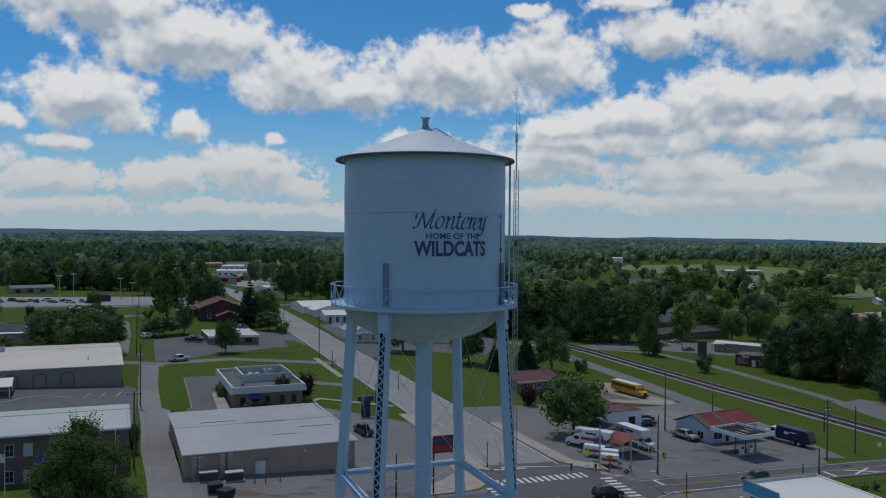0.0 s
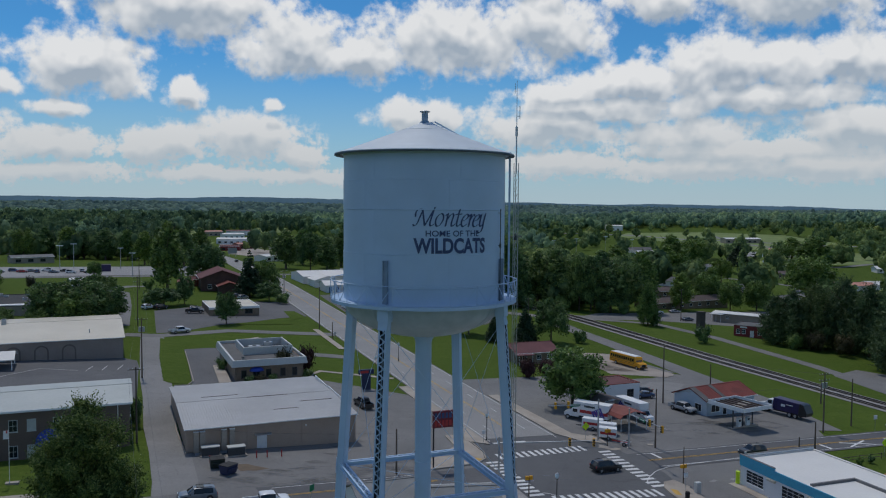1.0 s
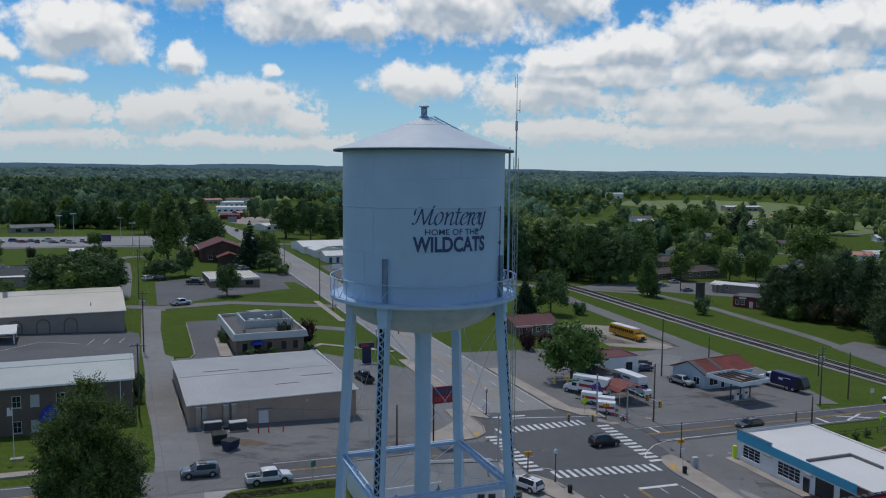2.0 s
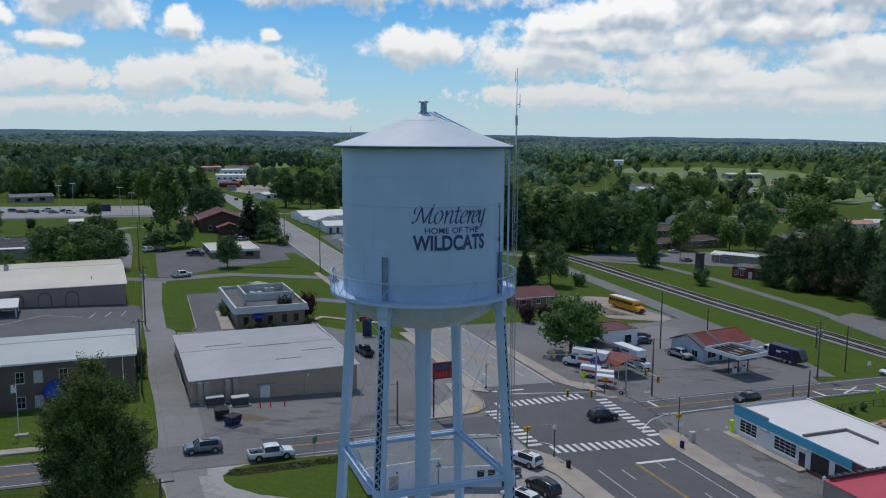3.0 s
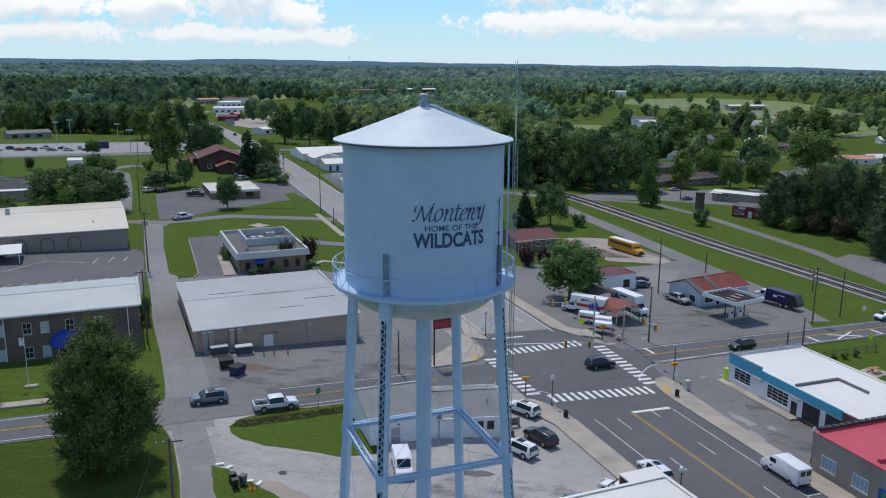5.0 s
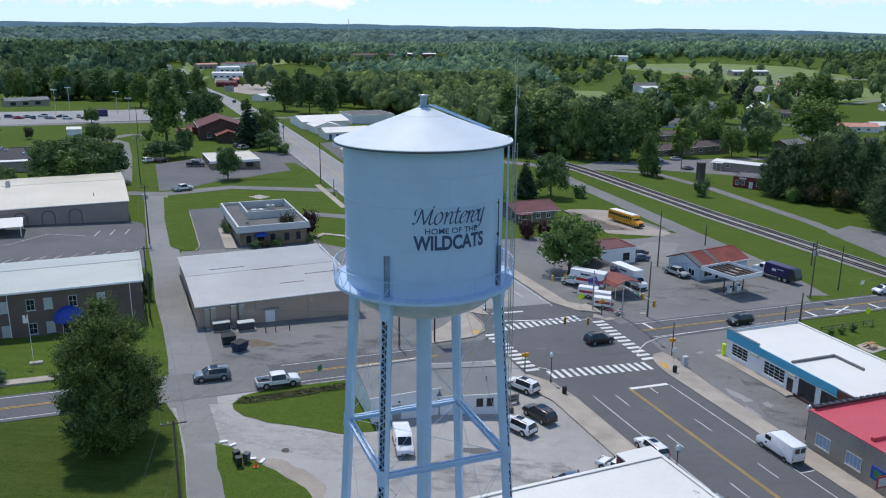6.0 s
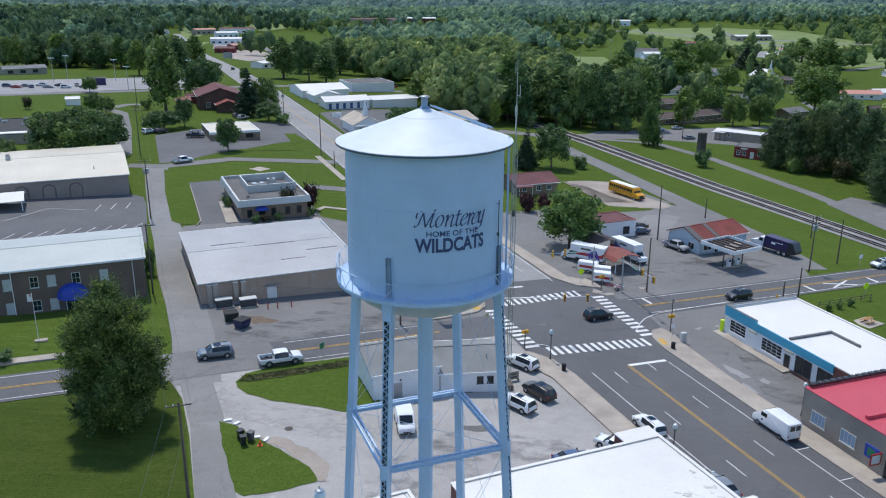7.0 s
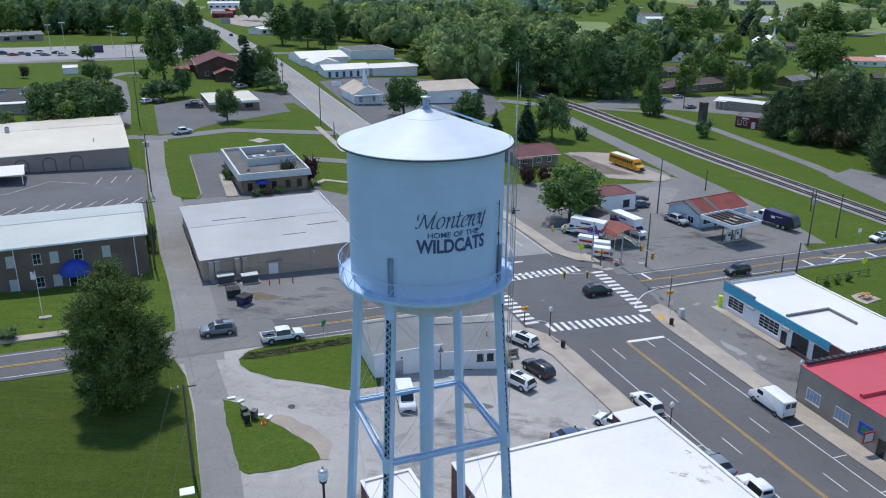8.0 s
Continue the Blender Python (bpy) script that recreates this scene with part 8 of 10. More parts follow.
def wood_shapes(seed, n, leaves, size, count=5, ring=4, seg=6):
    """Crowns 1 m high: most a full dome of lobes, one in nine pointed."""
    rng = np.random.default_rng(seed)
    out = []
    for k in range(n):
        lobes = []
        if k % 9 == 3:                     # pointed
            for i in range(count):
                f = i / (count - 1)
                lobes.append(((0.04 * math.cos(2.4 * i), 0.04 * math.sin(2.4 * i), 0.24 + 0.64 * f), 0.28 - 0.2 * f))
        else:
            lean = rng.uniform(0.85, 1.15)
            lobes.append(((0.0, 0.0, 0.5), 0.34))
            for i in range(count - 1):
                f = (i + 0.5) / (count - 1)
                a = 2.4 * i + k
                up = math.sin(1.35 * f)
                r = 0.3 * math.cos(1.35 * f) * rng.uniform(0.85, 1.15) * lean
                lobes.append(((r * math.cos(a), r * math.sin(a), 0.42 + 0.4 * up), rng.uniform(0.16, 0.23) * (1.2 if count < 6 else 1)))
        out.append(wood_card(rng, lobes, leaves, size, ring, seg))
    return out


def woods(name, spots, shapes, mat, label, category="woodland"):
    """All trees of one stretch of wood as one mesh. spots: x, y, z, height, width."""
    vs, fs, at = [], [], 0
    rng = np.random.default_rng(11)
    for i, (x, y, z, h, w) in enumerate(spots):
        v, f = shapes[i % len(shapes)]
        a = rng.uniform(0, 6.28)
        c, s = math.cos(a), math.sin(a)
        q = np.empty_like(v)
        q[:, 0] = (v[:, 0] * c - v[:, 1] * s) * w + x
        q[:, 1] = (v[:, 0] * s + v[:, 1] * c) * w + y
        q[:, 2] = v[:, 2] * h + z
        vs.append(q)
        fs.append(f + at)
        at += len(v)
    v, f = np.concatenate(vs), np.concatenate(fs)
    me = bpy.data.meshes.new(name)
    me.vertices.add(len(v))
    me.vertices.foreach_set("co", v.astype(np.float32).ravel())
    me.loops.add(f.size)
    me.loops.foreach_set("vertex_index", f.astype(np.int32).ravel())
    me.polygons.add(len(f))
    me.polygons.foreach_set("loop_start", np.arange(0, f.size, 4, dtype=np.int32))
    me.polygons.foreach_set("use_smooth", np.ones(len(f), dtype=bool))
    me.update(calc_edges=True)
    me.materials.append(mat)
    return tagged(new(name, me), label, category, "", "stuff")


# stretches of country: middle, half sizes, turn in degrees, share of ground under trees
OPEN_LAND = [
    (-335, 575, 72, 52, 0, 0.1),
    (-215, 545, 62, 52, 0, 0.9),
    (300, 930, 100, 150, 0, 0.03),
    (-190, 880, 75, 130, 18, 0.02),
    (95, 650, 46, 64, 0, 0.0),
    (205, 455, 75, 66, -8, 0.02),
    (29, 484, 34, 166, 0, 1.0),
    (-40, 545, 24, 100, 12, 0.6),
    (120, 330, 90, 26, 20, 0.03),
]
EDGES = [
    (215, 545, 160, 220, 0, 0.1),
    (330, 950, 230, 190, 0, 0.22),
    (520, 700, 160, 240, 0, 0.3),
    (-190, 415, 150, 105, 0, 0.0),
    (-60, 380, 100, 140, 0, 0.0),
    (-165, 700, 85, 190, 20, 0.03),
    (-120, 1080, 160, 110, 12, 0.35),
    (-330, 700, 130, 190, 0, 0.5),
    (-330, 470, 70, 60, 20, 0.12),
    (60, 1010, 80, 100, 0, 0.6),
]


def cover(x, y):
    """Share of the ground under trees."""
    if 45 < 0.933 * x + 0.36 * y < 78 and y < 1020:
        return 0.0
    for cx, cy, rx, ry, turn, share in OPEN_LAND + EDGES:
        a = radians(turn)
        dx, dy = x - cx, y - cy
        u, v = dx * math.cos(a) + dy * math.sin(a), -dx * math.sin(a) + dy * math.cos(a)
        if abs(u) < rx and abs(v) < ry:
            return share
    d = noise.noise((x / 210, y / 150, 7.0))
    return 0.08 if d < -0.36 and y < 2600 else 1.0


def build_woods():
    rng = random.Random(12)
    near, middle, mid, far, pines = [], [], [], [], []
    y = 320.0
    while y < 4500:
        step = 8.6 if y < 700 else (12.5 if y < 1500 else 28.0)
        half = 0.66 * y + 40
        x = -half
        while x < half:
            px, py = x + rng.uniform(-0.8, 0.8) * step, y + rng.uniform(-0.8, 0.8) * step
            x += step
            share = cover(px, py)
            if rng.random() > share:
                continue
            if any((px - b[0]) ** 2 + (py - b[1]) ** 2 < b[2] ** 2 for b in BUILT):
                continue
            d = noise.noise((px / 160, py / 160, 7.0))
            base = gz(px, py)
            if px < -95 - 0.12 * (py - 400) and py < 1250 and rng.random() < 0.8:
                h = rng.uniform(13, 22) * (1 + 0.3 * d)
                pines.append((px, py, base - 1, h, h * rng.uniform(0.6, 0.9)))
            elif py < 700:
                h = rng.uniform(11.5, 20) * (1 + 0.35 * d)
                (near if py < 430 else middle).append((px, py, base - 1, h, h * rng.uniform(0.75, 1.1)))
            elif py < 1100 and share < 0.5:
                h = rng.uniform(9, 17)
                middle.append((px, py, base - 1, h, h * rng.uniform(0.85, 1.2)))
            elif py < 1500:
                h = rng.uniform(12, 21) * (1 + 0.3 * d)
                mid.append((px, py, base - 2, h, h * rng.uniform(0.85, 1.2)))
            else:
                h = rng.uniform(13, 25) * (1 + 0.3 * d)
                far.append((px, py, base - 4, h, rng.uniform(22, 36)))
        y += step
    woods("woodland", near, wood_shapes(1, 9, 36, 0.06, 8), M["wood_leaf"], "mixed green woodland beyond the town")
    woods("woodland", middle, wood_shapes(4, 9, 13, 0.08, 6, 3), M["wood_leaf"], "mixed green trees behind the town")
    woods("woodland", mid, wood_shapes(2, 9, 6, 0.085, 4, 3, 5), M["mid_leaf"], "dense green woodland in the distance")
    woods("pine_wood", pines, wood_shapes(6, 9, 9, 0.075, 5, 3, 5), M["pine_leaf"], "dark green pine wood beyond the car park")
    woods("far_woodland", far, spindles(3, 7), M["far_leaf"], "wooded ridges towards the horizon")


# round plots kept free of trees: middle and radius
BUILT = [(b[0], b[1], b[2]) for b in FAR_PLOTS]


def wood_material(name, tones, tree, patch):
    """Leaves of a wood: each tree a tone of its own, broad patches, and leafy relief."""
    n = Nodes(name)
    v = n.coords()
    geo = n.add("ShaderNodeNewGeometry")
    c = n.ramp(n.noise(n.coords((1, 1, 0.15)), tree, 2), [(0.32, tones[0]), (0.5, tones[1]), (0.68, tones[2])])
    c = n.mix(1.0, c, n.ramp(geo.outputs["Random Per Island"], [(0.0, (0.7, 0.74, 0.74)), (1.0, (1.3, 1.26, 1.2))]), "MULTIPLY")
    c = n.mix(1.0, c, n.ramp(n.noise(v, patch, 5), [(0.35, (0.66, 0.74, 0.84)), (0.65, (1.25, 1.18, 1.0))]), "MULTIPLY")
    f = n.noise(v, 0.9, 6, 0.7)
    n.bump(f, 0.6, 0.8)
    n.bsdf.inputs["Specular IOR Level"].default_value = 0.1
    m = n.finish(c, 0.9)
    # thin leaves let some light through
    tr = n.add("ShaderNodeBsdfTranslucent")
    n.link(c, tr.inputs["Color"])
    mixn = n.add("ShaderNodeMixShader", Fac=0.25)
    n.link(n.bsdf.outputs[0], mixn.inputs[1])
    n.link(tr.outputs[0], mixn.inputs[2])
    n.link(mixn.outputs[0], n.out.inputs["Surface"])
    return m


M["wood_leaf"] = wood_material("woodland_leaves", ((0.055, 0.105, 0.052), (0.182, 0.262, 0.108), (0.33, 0.385, 0.15)), 0.09, 0.012)
M["pine_leaf"] = wood_material("dark_pine_needles", ((0.042, 0.082, 0.05), (0.12, 0.19, 0.1), (0.21, 0.285, 0.13)), 0.09, 0.012)
# leaf tones paler and bluer with distance: haze put into the colour
M["mid_leaf"] = wood_material("woodland_leaves_haze_tint", ((0.125, 0.205, 0.15), (0.23, 0.345, 0.22), (0.36, 0.465, 0.27)), 0.07, 0.008)
M["far_leaf"] = wood_material("distant_woodland_haze_tint", ((0.09, 0.15, 0.15), (0.15, 0.23, 0.205), (0.215, 0.305, 0.25)), 0.02, 0.003)
build_woods()


def far_ridge():
    """The last ridges that close the view, haze blue in their colour."""
    for k, (dist, base, amp) in enumerate(((4560, 52, 22), (4820, 72, 16))):
        verts, faces = [], []
        for i in range(241):
            a = radians(-60 + 0.5 * i)
            x, y = dist * math.sin(a), dist * math.cos(a)
            h = base * (1 - 0.55 * min(1.0, max(0.0, a / 0.5))) + amp * (noise.noise((i * 0.035, 2.0 + 5 * k, 0.7)) + 0.35 * noise.noise((i * 0.17, 9.0, 1.7)) + 0.14 * noise.noise((i * 0.9, 4.0, 1.7)) + 0.1 * noise.noise((i * 2.7, 6.0, 1.7)))
            verts += [(x * 0.985, y * 0.985, -30), (x, y, h), (x * 1.01, y * 1.01, -30)]
        for i in range(240):
            j = 3 * i
            faces += [(j, j + 3, j + 4, j + 1), (j + 1, j + 4, j + 5, j + 2)]
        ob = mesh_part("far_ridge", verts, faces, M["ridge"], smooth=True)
        tagged(ob, "distant wooded ridge on the horizon, tinted haze blue", "ridge", "", "structure")


# the blue here is haze painted over wooded ridges
M["ridge"] = speckled("ridge_haze_blue", (0.055, 0.12, 0.165), (0.085, 0.165, 0.22), 0.01, 6, 1.0)
far_ridge()


def weeds():
    """Rough weeds and tall grass along the street, as many small blades."""
    rng = random.Random(5)
    verts, faces = [], []
    for _ in range(1700):
        f = rng.random()
        x, y = -25.2 + 12.6 * f + rng.uniform(-0.7, 0.7), 93.6 + 6.0 * f + rng.uniform(-0.9, 0.9)
        z = gz(x, y) + 0.15
        a, s, h = rng.uniform(0, 6.28), rng.uniform(0.05, 0.14), rng.uniform(0.04, 0.12)
        c, d = math.cos(a) * s, math.sin(a) * s
        k = len(verts)
        verts += [(x - c, y - d, z), (x + c, y + d, z), (x + c * 0.4 + rng.uniform(-0.15, 0.15), y + d * 0.4 + rng.uniform(-0.15, 0.15), z + h), (x - c * 0.4, y - d * 0.4, z + h * 0.9)]
        faces.append((k, k + 1, k + 2, k + 3))
    tagged(mesh_part("weeds", verts, faces, M["weeds"]), "rough brownish weeds beside the street", "weeds", "", "stuff")


weeds()

# ---------------------------------------------------------------- vehicles
M["grey_bin"] = plain("grey_plastic", (0.08, 0.09, 0.1), 0.6)
def rounded(bm, offset, segments=2):
    bmesh.ops.bevel(bm, geom=bm.edges[:], offset=offset, segments=segments, affect="EDGES", profile=0.6)
    return bm


def profile_body(outline, half, inset=0.0):
    """A body from its side outline (x forward, z up), half its width to each side."""
    bm = bmesh.new()
    l = [bm.verts.new((x, half - (inset if z > 0.75 else 0), z)) for x, z in outline]
    r = [bm.verts.new((x, -half + (inset if z > 0.75 else 0), z)) for x, z in outline]
    n = len(outline)
    bm.faces.new(l)
    bm.faces.new(r[::-1])
    for i in range(n):
        bm.faces.new((l[i], r[i], r[(i + 1) % n], l[(i + 1) % n]))
    return bm


def frustum(bm, x0, x1, hw, z0, X0, X1, HW, z1):
    a = [bm.verts.new(p) for p in ((x0, -hw, z0), (x1, -hw, z0), (x1, hw, z0), (x0, hw, z0))]
    b = [bm.verts.new(p) for p in ((X0, -HW, z1), (X1, -HW, z1), (X1, HW, z1), (X0, HW, z1))]
    bm.faces.new(a[::-1])
    bm.faces.new(b)
    for i in range(4):
        bm.faces.new((a[i], a[(i + 1) % 4], b[(i + 1) % 4], b[i]))


def wheel(parent, x, y, r, w=0.24):
    bm = bmesh.new()
    prof = [(r * 0.62, -w / 2), (r * 0.94, -w / 2), (r, -w / 2 + 0.04), (r, w / 2 - 0.04), (r * 0.94, w / 2), (r * 0.62, w / 2)]
    spun(bm, prof, 18)
    bmesh.ops.rotate(bm, verts=bm.verts, cent=(0, 0, 0), matrix=Matrix.Rotation(math.pi / 2, 3, "X"))
    bmesh.ops.translate(bm, verts=bm.verts, vec=(x, y, r))
    t = part("wheel", bm, M["rubber"], parent)
    bm = bmesh.new()
    tube(bm, (x, y - w * 0.4, r), (x, y + w * 0.4, r), r * 0.63, n=14)
    part("rim", bm, M["steel"], t)


def lamp_box(parent, name, mat, x, y, z, sx, sy, sz):
    part(name, boxes((x - sx / 2, x + sx / 2, y - sy / 2, y + sy / 2, z - sz / 2, z + sz / 2)), M[mat], parent)


CAR_PAINT = {}


def car_paint(name, colour):
    if name not in CAR_PAINT:
        n = Nodes(name + "_car_paint")
        v = n.coords()
        n.finish(n.ramp(n.noise(v, 1.2, 3), [(0.3, tuple(c * 0.94 for c in colour)), (0.7, tuple(min(1, c * 1.05) for c in colour))]), 0.3)
        n.bsdf.inputs["Coat Weight"].default_value = 0.6
        CAR_PAINT[name] = n.mat
    return CAR_PAINT[name]


PAINTS = {"white": (0.74, 0.75, 0.76), "black": (0.012, 0.013, 0.015), "silver": (0.42, 0.43, 0.44), "grey": (0.16, 0.19, 0.22), "blue": (0.04, 0.08, 0.17), "red": (0.35, 0.02, 0.02)}


# stations along each body, from tail to nose: x, belt height, roof height, share of the full width
SUV_BODY = (4.72, 0.95, 0.37, 0.36, [(-2.36, 0.78, 0.80, 0.88), (-2.31, 1.03, 1.07, 0.95), (-2.06, 1.06, 1.60, 0.98), (-1.82, 1.07, 1.69, 1.0), (-0.85, 1.07, 1.74, 1.0), (0.15, 1.06, 1.72, 1.0), (0.5, 1.06, 1.66, 1.0), (1.22, 1.05, 1.10, 0.99), (1.85, 0.98, 1.04, 0.97), (2.22, 0.86, 0.92, 0.93), (2.36, 0.58, 0.62, 0.86)])
SEDAN_BODY = (4.6, 0.9, 0.33, 0.28, [(-2.29, 0.68, 0.70, 0.86), (-2.22, 0.9, 0.94, 0.93), (-1.62, 0.94, 0.99, 0.98), (-1.02, 0.95, 1.35, 1.0), (-0.4, 0.95, 1.44, 1.0), (0.25, 0.94, 1.42, 1.0), (0.48, 0.94, 1.37, 1.0), (1.18, 0.92, 0.97, 0.99), (1.85, 0.83, 0.88, 0.96), (2.2, 0.7, 0.75, 0.92), (2.3, 0.48, 0.52, 0.85)])
PICKUP_BODY = (5.7, 0.99, 0.41, 0.46, [(-0.98, 1.1, 1.7, 0.99), (-0.86, 1.12, 1.82, 1.0), (-0.1, 1.12, 1.87, 1.0), (0.65, 1.12, 1.85, 1.0), (0.9, 1.12, 1.78, 1.0), (1.5, 1.12, 1.18, 0.99), (2.5, 1.05, 1.13, 0.97), (2.74, 0.95, 1.0, 0.95), (2.84, 0.62, 0.66, 0.9)])
BODIES = {"suv": SUV_BODY, "sedan": SEDAN_BODY, "pickup": PICKUP_BODY}


def lofted(stations, hw, sill):
    """Rings of points across a car body, one at each station, right side to left over the roof."""
    rings = []
    for x, belt, roof, k in stations:
        w = hw * k
        cabin = min(1.0, max(0.0, (roof - belt - 0.05) / 0.5))
        wr = w * (0.94 - 0.19 * cabin)
        half = [(w * 0.9, sill), (w, sill + 0.16), (w * 1.0, belt - 0.14), (w * 0.965, belt), (wr, roof - 0.05 * cabin - 0.01), (wr * 0.84, roof), (wr * 0.4, roof + 0.025)]
        rings.append([Vector((x, -y, z)) for y, z in half] + [Vector((x, y, z)) for y, z in half[::-1]])
    return rings


def skin(rings, cells, lift=0.0):
    """The given cells (station, strip) of a lofted body as one mesh."""
    bm = bmesh.new()
    seen = {}

    def vert(i, j):
        if (i, j) not in seen:
            p = rings[i][j]
            seen[(i, j)] = bm.verts.new((p.x, p.y * (1 + lift), p.z + lift * 0.3))
        return seen[(i, j)]
    for i, j in cells:
        bm.faces.new((vert(i, j), vert(i + 1, j), vert(i + 1, j + 1), vert(i, j + 1)))
    return bm


def car(kind, colour, label, x, y, heading, category="car", z=None, group=""):
    """A parked road vehicle; heading in degrees from +x, wheels on the ground."""
    e = empty(kind if kind != "suv" else "suv_car", x, y, heading, z=gz(x, y) + 0.1 if z is None else z, label=label, category=category, group=group)
    d = Vector((math.cos(radians(heading)), math.sin(radians(heading)), 0))
    nrm = Vector((-SLOPE, 0, 1)).normalized()
    s = nrm.cross(d).normalized()
    e.matrix_world = Matrix.Translation(e.matrix_world.translation) @ Matrix((s.cross(nrm).normalized(), s, nrm)).transposed().to_4x4()
    p = car_paint(colour, PAINTS[colour])
    if kind == "van":
        L, hw, r = 5.9, 1.0, 0.36
        out = [(-2.95, 0.45), (-2.95, 2.3), (-2.82, 2.46), (0.6, 2.5), (1.1, 2.42), (2.0, 1.5), (2.75, 1.2), (2.93, 0.95), (2.95, 0.5), (2.9, 0.35), (-2.9, 0.35)]
        part("body", rounded(profile_body(out, hw), 0.16, 3), p, e, smooth=True)
        bm = bmesh.new()
        bar(bm, (1.2, 0, 2.34), (1.98, 0, 1.56), 1.6, 0.04, (0, 1, 0))
        part("windscreen", bm, M["glass"], e)
        part("bonnet_vent", boxes((2.0, 2.12, -0.7, 0.7, 1.46, 1.5)), M["black_paint"], e)
        for sgn in (-1, 1):
            part("side_window", boxes((0.55, 1.5, sgn * 1.005 - 0.012, sgn * 1.005 + 0.012, 1.5, 2.02)), M["glass"], e)
            part("sill", boxes((-1.9, 1.6, sgn * 1.0 - 0.03, sgn * 1.0 + 0.03, 0.36, 0.55)), M["black_paint"], e)
        for u in (-0.42, 0.42):
            part("rear_window", boxes((-2.98, -2.95, u - 0.33, u + 0.33, 1.6, 2.2)), M["glass"], e)
    else:
        L, hw, r, sill, stations = BODIES[kind]
        rings = lofted(stations, hw, sill)
        n = len(stations)
        cab = [i for i in range(n) if stations[i][2] - stations[i][1] > 0.35]
        c0, c1 = cab[0], cab[-1]
        side = {(i, j) for i in range(c0, c1) for j in (3, 9) if not (kind == "suv" and i == c0)}
        front = {(c1, j) for j in (4, 5, 6, 7, 8)}
        rear = {(c0 - 1, j) for j in (4, 5, 6, 7, 8)} if c0 > 0 else set()
        every = [(i, j) for i in range(n - 1) for j in range(13)]
        bm = skin(rings, [c for c in every if c not in side | front | rear])
        bm.verts.ensure_lookup_table()
        for end in (rings[0], rings[-1]):
            bm.faces.new([bm.verts.new(q) for q in end])
        bmesh.ops.remove_doubles(bm, verts=bm.verts[:], dist=0.001)
        bmesh.ops.recalc_face_normals(bm, faces=bm.faces[:])
        body = part("body", bm, p, e, smooth=True)
        for cells, name in [({c}, "side_window") for c in sorted(side)] + [(front, "windscreen"), (rear, "rear_window")]:
            if cells:
                bm = skin(rings, sorted(cells))
                bmesh.ops.recalc_face_normals(bm, faces=bm.faces[:])
                part(name, bm, M["glass"], body, smooth=True)
        if kind == "suv":
            bm = bmesh.new()
            for sgn in (-1, 1):
                bar(bm, (-1.7, sgn * 0.58, 1.77), (0.2, sgn * 0.58, 1.77), 0.04, 0.05)
            part("roof_rail", bm, M["black_paint"], e)
            part("sunroof", boxes((-0.75, 0.2, -0.4, 0.4, 1.75, 1.768)), M["glass"], e)
        if kind == "pickup":
            bm = bmesh.new()
            for dims in ((-2.84, -0.98, -0.98, -0.86, 0.5, 1.12), (-2.84, -0.98, 0.86, 0.98, 0.5, 1.12), (-2.86, -2.76, -0.86, 0.86, 0.5, 1.1), (-2.76, -0.98, -0.86, 0.86, 0.5, 0.66)):
                box(bm, *dims)
            part("load_bed", bm, p, e)
            part("bed_floor", boxes((-2.75, -0.99, -0.85, 0.85, 0.66, 0.69)), M["black_paint"], e, "dark bed liner")
            part("rear_window", boxes((-1.02, -0.985, -0.6, 0.6, 1.25, 1.66)), M["glass"], e)
        for wx in (-L * 0.3, L * 0.31):
            for sgn in (-1, 1):
                bm = bmesh.new()
                tube(bm, (wx, sgn * (hw - 0.12), r + 0.02), (wx, sgn * (hw + 0.008), r + 0.02), r + 0.075, n=18)
                part("wheel_arch", bm, M["black_paint"], e)
        part("sill_trim", boxes((-L * 0.3, L * 0.31, -hw - 0.005, hw + 0.005, sill - 0.06, sill + 0.09)), M["black_paint"], e)
    for wx in (-L * 0.3, L * 0.31):
        for sgn in (-1, 1):
            wheel(e, wx, sgn * (hw - 0.08), r)
    for sgn in (-1, 1):
        lamp_box(e, "headlight", "lamp_glass", L / 2 - 0.14, sgn * (hw - 0.22), 0.8 if kind != "pickup" else 0.92, 0.2, 0.3, 0.13)
        lamp_box(e, "tail_light", "red_paint", -L / 2 + 0.05, sgn * (hw - 0.14), 0.92, 0.1, 0.16, 0.28)
        lamp_box(e, "mirror", "black_paint", L * 0.2, sgn * (hw + 0.08), 1.1, 0.12, 0.2, 0.15)
    part("bumper", boxes((L / 2 - 0.08, L / 2 + 0.04, -hw + 0.12, hw - 0.12, 0.38, 0.54)), M["black_paint"], e)
    part("rear_bumper", boxes((-L / 2 - 0.04, -L / 2 + 0.06, -hw + 0.1, hw - 0.1, 0.4, 0.58)), M["black_paint"], e)
    part("grille", boxes((L / 2 - 0.08, L / 2 + 0.02, -0.45, 0.45, 0.58, 0.76)), M["black_paint"], e)
    return e


